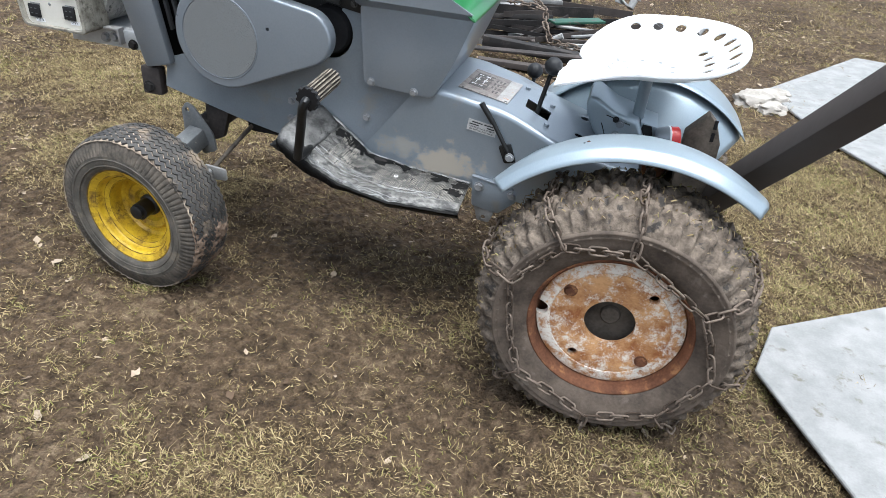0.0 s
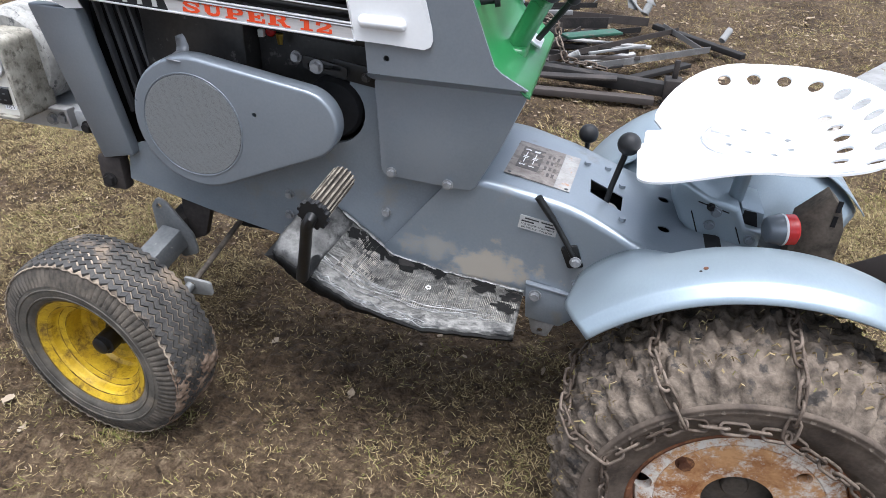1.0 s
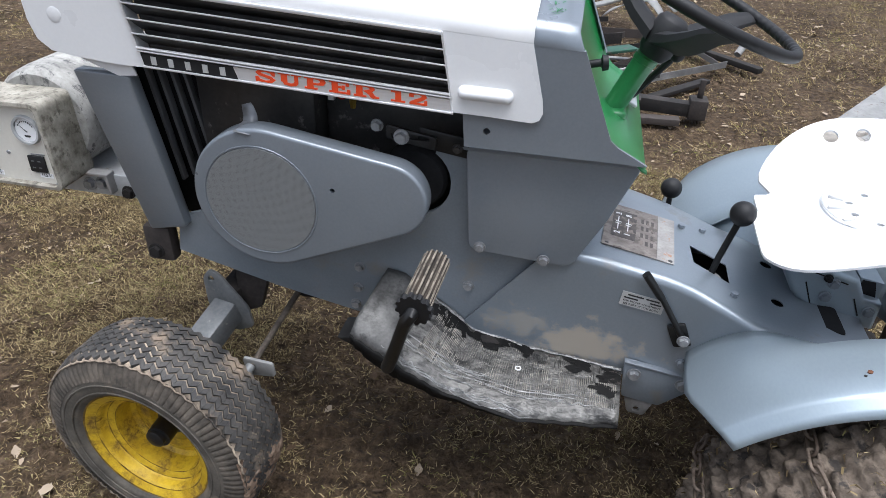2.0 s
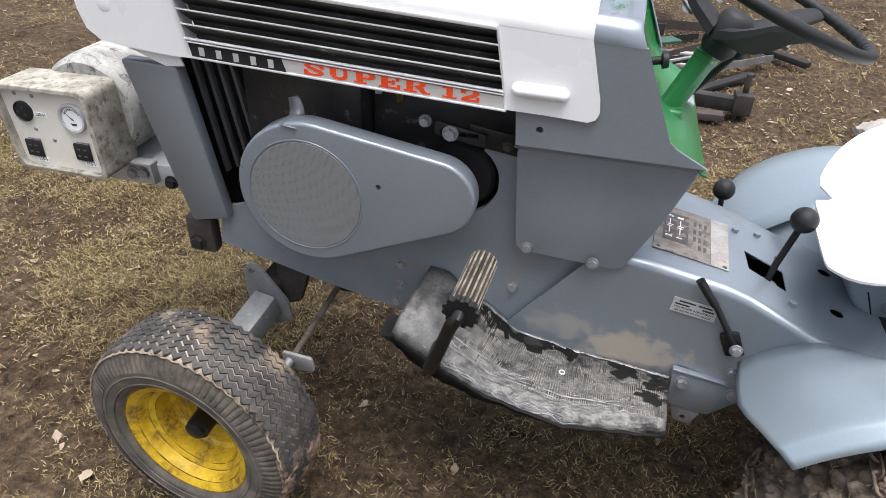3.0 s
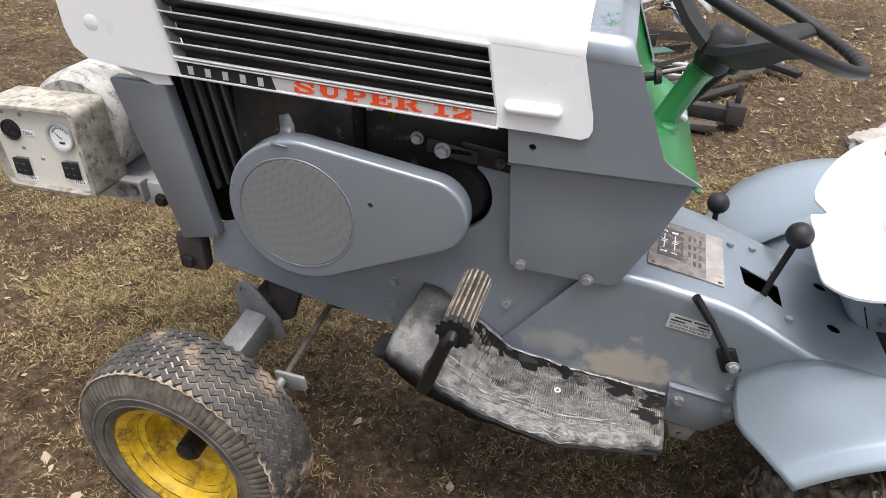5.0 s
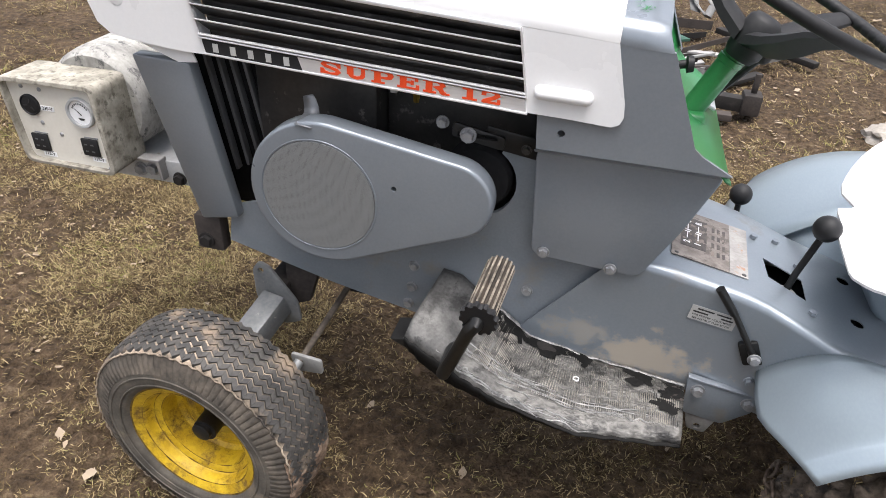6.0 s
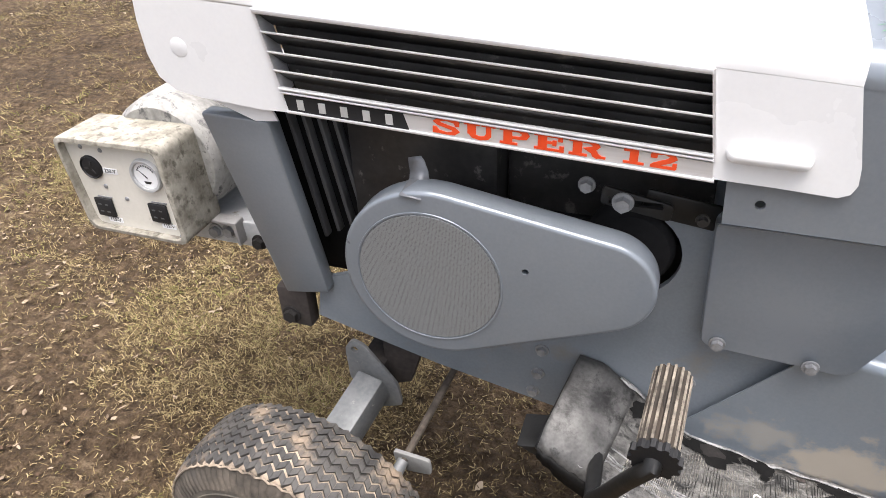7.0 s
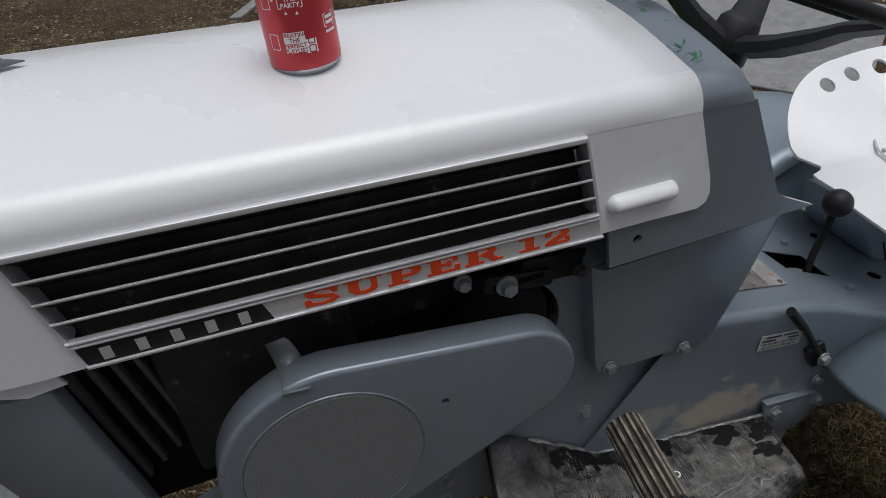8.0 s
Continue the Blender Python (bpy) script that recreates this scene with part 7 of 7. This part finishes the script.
def scrap(p, q, w, h, mat, label, name="steel_bar", wall=0.0, roll=(0, 0, 1)):
    ob = part(name, bar(p, q, w, h, roll, 0.002, wall=wall), mat)
    return tagged(ob, label, "scrap", "scrap metal pile")


SC = (
    ((-0.42, 4.24, 0.075), (0.45, 4.14, 0.060), 0.06, 0.06, 1, 0.0), ((-0.40, 4.02, 0.025), (0.38, 4.06, 0.025), 0.055, 0.03, 1, 0.0),
    ((-0.16, 4.32, 0.10), (0.52, 5.255, 0.08), 0.045, 0.03, 1, 0.004), ((0.06, 4.30, 0.09), (0.68, 4.95, 0.06), 0.050, 0.035, 2, 0.004),
    ((0.16, 4.22, 0.03), (0.57, 4.70, 0.03), 0.05, 0.02, 1, 0.0), ((0.05, 4.37, 0.13), (0.33, 4.70, 0.11), 0.016, 0.012, 3, 0.0),
    ((0.40, 5.33, 0.07), (0.88, 4.93, 0.04), 0.05, 0.03, 1, 0.0), ((0.46, 5.28, 0.09), (0.66, 4.93, 0.06), 0.035, 0.03, 2, 0.003),
    ((-0.42, 4.70, 0.13), (0.12, 5.18, 0.12), 0.06, 0.035, 1, 0.005), ((-0.60, 4.55, 0.08), (0.30, 5.10, 0.10), 0.05, 0.03, 1, 0.004),
    ((-0.75, 4.45, 0.05), (0.05, 4.62, 0.06), 0.06, 0.035, 1, 0.005), ((-0.70, 4.30, 0.04), (0.0, 4.42, 0.05), 0.04, 0.03, 2, 0.003),
    ((-0.62, 4.12, 0.05), (0.20, 4.10, 0.10), 0.06, 0.012, 1, 0.0), ((-0.70, 4.80, 0.12), (0.10, 5.05, 0.14), 0.12, 0.06, 1, 0.006),
    ((-0.55, 5.15, 0.14), (0.35, 5.32, 0.10), 0.08, 0.05, 1, 0.005), ((-0.30, 4.38, 0.05), (-0.05, 4.90, 0.12), 0.05, 0.03, 1, 0.004),
    ((-0.24, 5.41, 0.16), (0.10, 5.93, 0.16), 0.06, 0.015, 3, 0.0), ((-0.45, 5.45, 0.15), (0.02, 6.2, 0.17), 0.07, 0.015, 3, 0.0),
)
for p, q, w, h, k, wall in SC:
    if k == 3:
        scrap(p, q, w, h, PALE_BOARD, "dirty white siding strip thrown on the scrap pile", "siding_strip")
    else:
        scrap(p, q, w, h, STEEL_DARK if k == 1 else STEEL_GREY, "dark rusty steel angle in a scrap pile" if k == 1 else "grey steel channel in a scrap pile", wall=wall)
_sr = random.Random(17)
for k in range(18):
    x, y = _sr.uniform(-0.75, 0.02), _sr.uniform(4.25, 5.5)
    ang, ln = radians(_sr.gauss(20, 22)), _sr.uniform(0.3, 0.8)
    z = _sr.uniform(0.02, 0.14)
    dx, dy = math.cos(ang) * ln / 2, math.sin(ang) * ln / 2
    kind = _sr.random()
    scrap((x - dx, y - dy, z + 0.02), (x + dx, y + dy, z + _sr.uniform(0.0, 0.05)), _sr.uniform(0.02, 0.06), _sr.uniform(0.012, 0.035), STEEL_DARK if kind < 0.7 else STEEL_GREY,
          "dark rusty steel angle in a scrap pile" if kind < 0.7 else "grey steel channel in a scrap pile", wall=0.004 if kind < 0.5 else 0.0, roll=(_sr.uniform(-0.6, 0.6), 0.1, 1))
for k in range(16):
    x, y = _sr.uniform(-0.25, 0.45), _sr.uniform(4.25, 5.15)
    ang, ln = radians(_sr.choice((_sr.gauss(50, 12), _sr.gauss(-8, 10)))), _sr.uniform(0.15, 0.5)
    dx, dy = math.cos(ang) * ln / 2, math.sin(ang) * ln / 2
    scrap((x - dx, y - dy, _sr.uniform(0.02, 0.06)), (x + dx, y + dy, _sr.uniform(0.02, 0.09)), _sr.uniform(0.012, 0.035), _sr.uniform(0.006, 0.02), STEEL_GREY if k % 3 == 0 else STEEL_DARK,
          "grey steel channel in a scrap pile" if k % 3 == 0 else "dark rusty steel angle in a scrap pile", roll=(_sr.uniform(-0.6, 0.6), 0.1, 1))
# crumpled siding: bent, curled strips
for k in range(6):
    x, y = 0.16 + 0.05 * k % 0.2, 5.45 + 0.09 * k
    turn, w = _sr.uniform(0, 3.1), _sr.uniform(0.03, 0.07)
    rows = []
    for j in range(12):
        t = j / 11
        cx, cy = x + (t - 0.5) * 0.34 * math.cos(turn), y + (t - 0.5) * 0.34 * math.sin(turn)
        cz = 0.14 + 0.09 * math.sin(math.pi * t) * _sr.uniform(0.8, 1.1) + 0.01 * k
        rows.append([(cx - w * math.sin(turn) * s, cy + w * math.cos(turn) * s, cz + 0.02 * s * math.sin(5 * t + k)) for s in (-0.5, 0.0, 0.5)])
    ob = part("siding_strip", grid(rows), PALE_BOARD, angle=60)
    ob.modifiers.new("sheet", "SOLIDIFY").thickness = 0.003
    tagged(ob, "bent and crumpled white siding strip on the scrap pile", "scrap", "scrap metal pile")
for p, q, r in (((0.77, 5.08, 0.08), (0.81, 5.14, 0.13), 0.020), ((0.33, 5.40, 0.12), (0.35, 5.43, 0.17), 0.024), ((-0.05, 4.36, 0.10), (0.0, 4.36, 0.13), 0.018)):
    tagged(part("plastic_pipe", tube([p, q], r, 18), PALE_BOARD), "short white plastic pipe end on scrap", "pipe", "scrap metal pile")
end = box((0.42, 4.10, 0.02), (0.50, 4.19, 0.115), 0.008)
box((0.45, 4.14, 0.11), (0.475, 4.16, 0.20), 0.004, bm=end)
tagged(part("steel_block", end, STEEL_DARK, angle=30), "dark steel block with a tab beside the scrap pile", "scrap", "scrap metal pile")
tagged(part("steel_bar", bar((-0.10, 4.61, 0.14), (0.18, 4.82, 0.14), 0.09, 0.015), SCRAP_GREEN), "green painted steel strip in a scrap pile", "scrap", "scrap metal pile")
scrap_chain = thing("chain", (-0.2, 4.5, 0.2), "old steel chain draped over the scrap pile", "chain")
hang_chain([(-0.50, 4.95, 0.26), (-0.42, 4.80, 0.22), (-0.36, 4.66, 0.21), (-0.24, 4.60, 0.22), (-0.14, 4.58, 0.21)], scrap_chain, scale=1.9)
hang_chain([(-0.30, 4.90, 0.26), (-0.22, 4.70, 0.23), (-0.14, 4.58, 0.21), (-0.11, 4.42, 0.16), (-0.06, 4.32, 0.10), (0.04, 4.28, 0.10), (0.14, 4.27, 0.09)], scrap_chain, scale=1.9)


# ---- leaves ----
def leaf_mesh(seed, size):
    rng = random.Random(seed)
    b = bmesh.new()
    mid = [b.verts.new((size * (t - 0.5), 0, size * 0.10 * math.sin(3 * t + seed))) for t in np.linspace(0, 1, 6)]
    for s in (1, -1):
        side = []
        for i, t in enumerate(np.linspace(0, 1, 6)):
            w = size * 0.34 * math.sin(math.pi * (0.08 + 0.87 * t)) * rng.uniform(0.6, 1.25)
            side.append(b.verts.new((size * (t - 0.5) + rng.uniform(-0.05, 0.05) * size, s * w, size * rng.uniform(-0.02, 0.22))))
        for i in range(5):
            b.faces.new((mid[i], mid[i + 1], side[i + 1], side[i]) if s < 0 else (mid[i], side[i], side[i + 1], mid[i + 1]))
    finish(b, 60)
    me = bpy.data.meshes.new("leaf")
    b.to_mesh(me)
    b.free()
    me.materials.append(LEAF)
    return me


LEAVES = [leaf_mesh(i, 0.030) for i in range(7)]
_rng = random.Random(21)
spots = [(-1.036, 1.668, 1.25), (-1.389, 2.329, 1.25), (-0.317, 1.884, 0.9)]
while len(spots) < 130:
    x, y = _rng.uniform(-2.0, 1.0), _rng.uniform(0.85, 3.2)
    spots.append((x, y, _rng.uniform(0.45, 1.0)))
while len(spots) < 190:
    spots.append((_rng.uniform(-2.5, 2.6), _rng.uniform(3.2, 7.0), _rng.uniform(0.8, 1.8)))
for i, (x, y, s) in enumerate(spots):
    ob = new("leaf", LEAVES[i % 7])
    ob.matrix_basis = pose(x, y, ground_height(x, y) + 0.006 * s, _rng.uniform(-25, 25), _rng.uniform(-25, 25), _rng.uniform(0, 360)) @ Matrix.Scale(s, 4)
    tagged(ob, "small dry curled leaf on muddy ground", "leaf", "leaves on the ground")
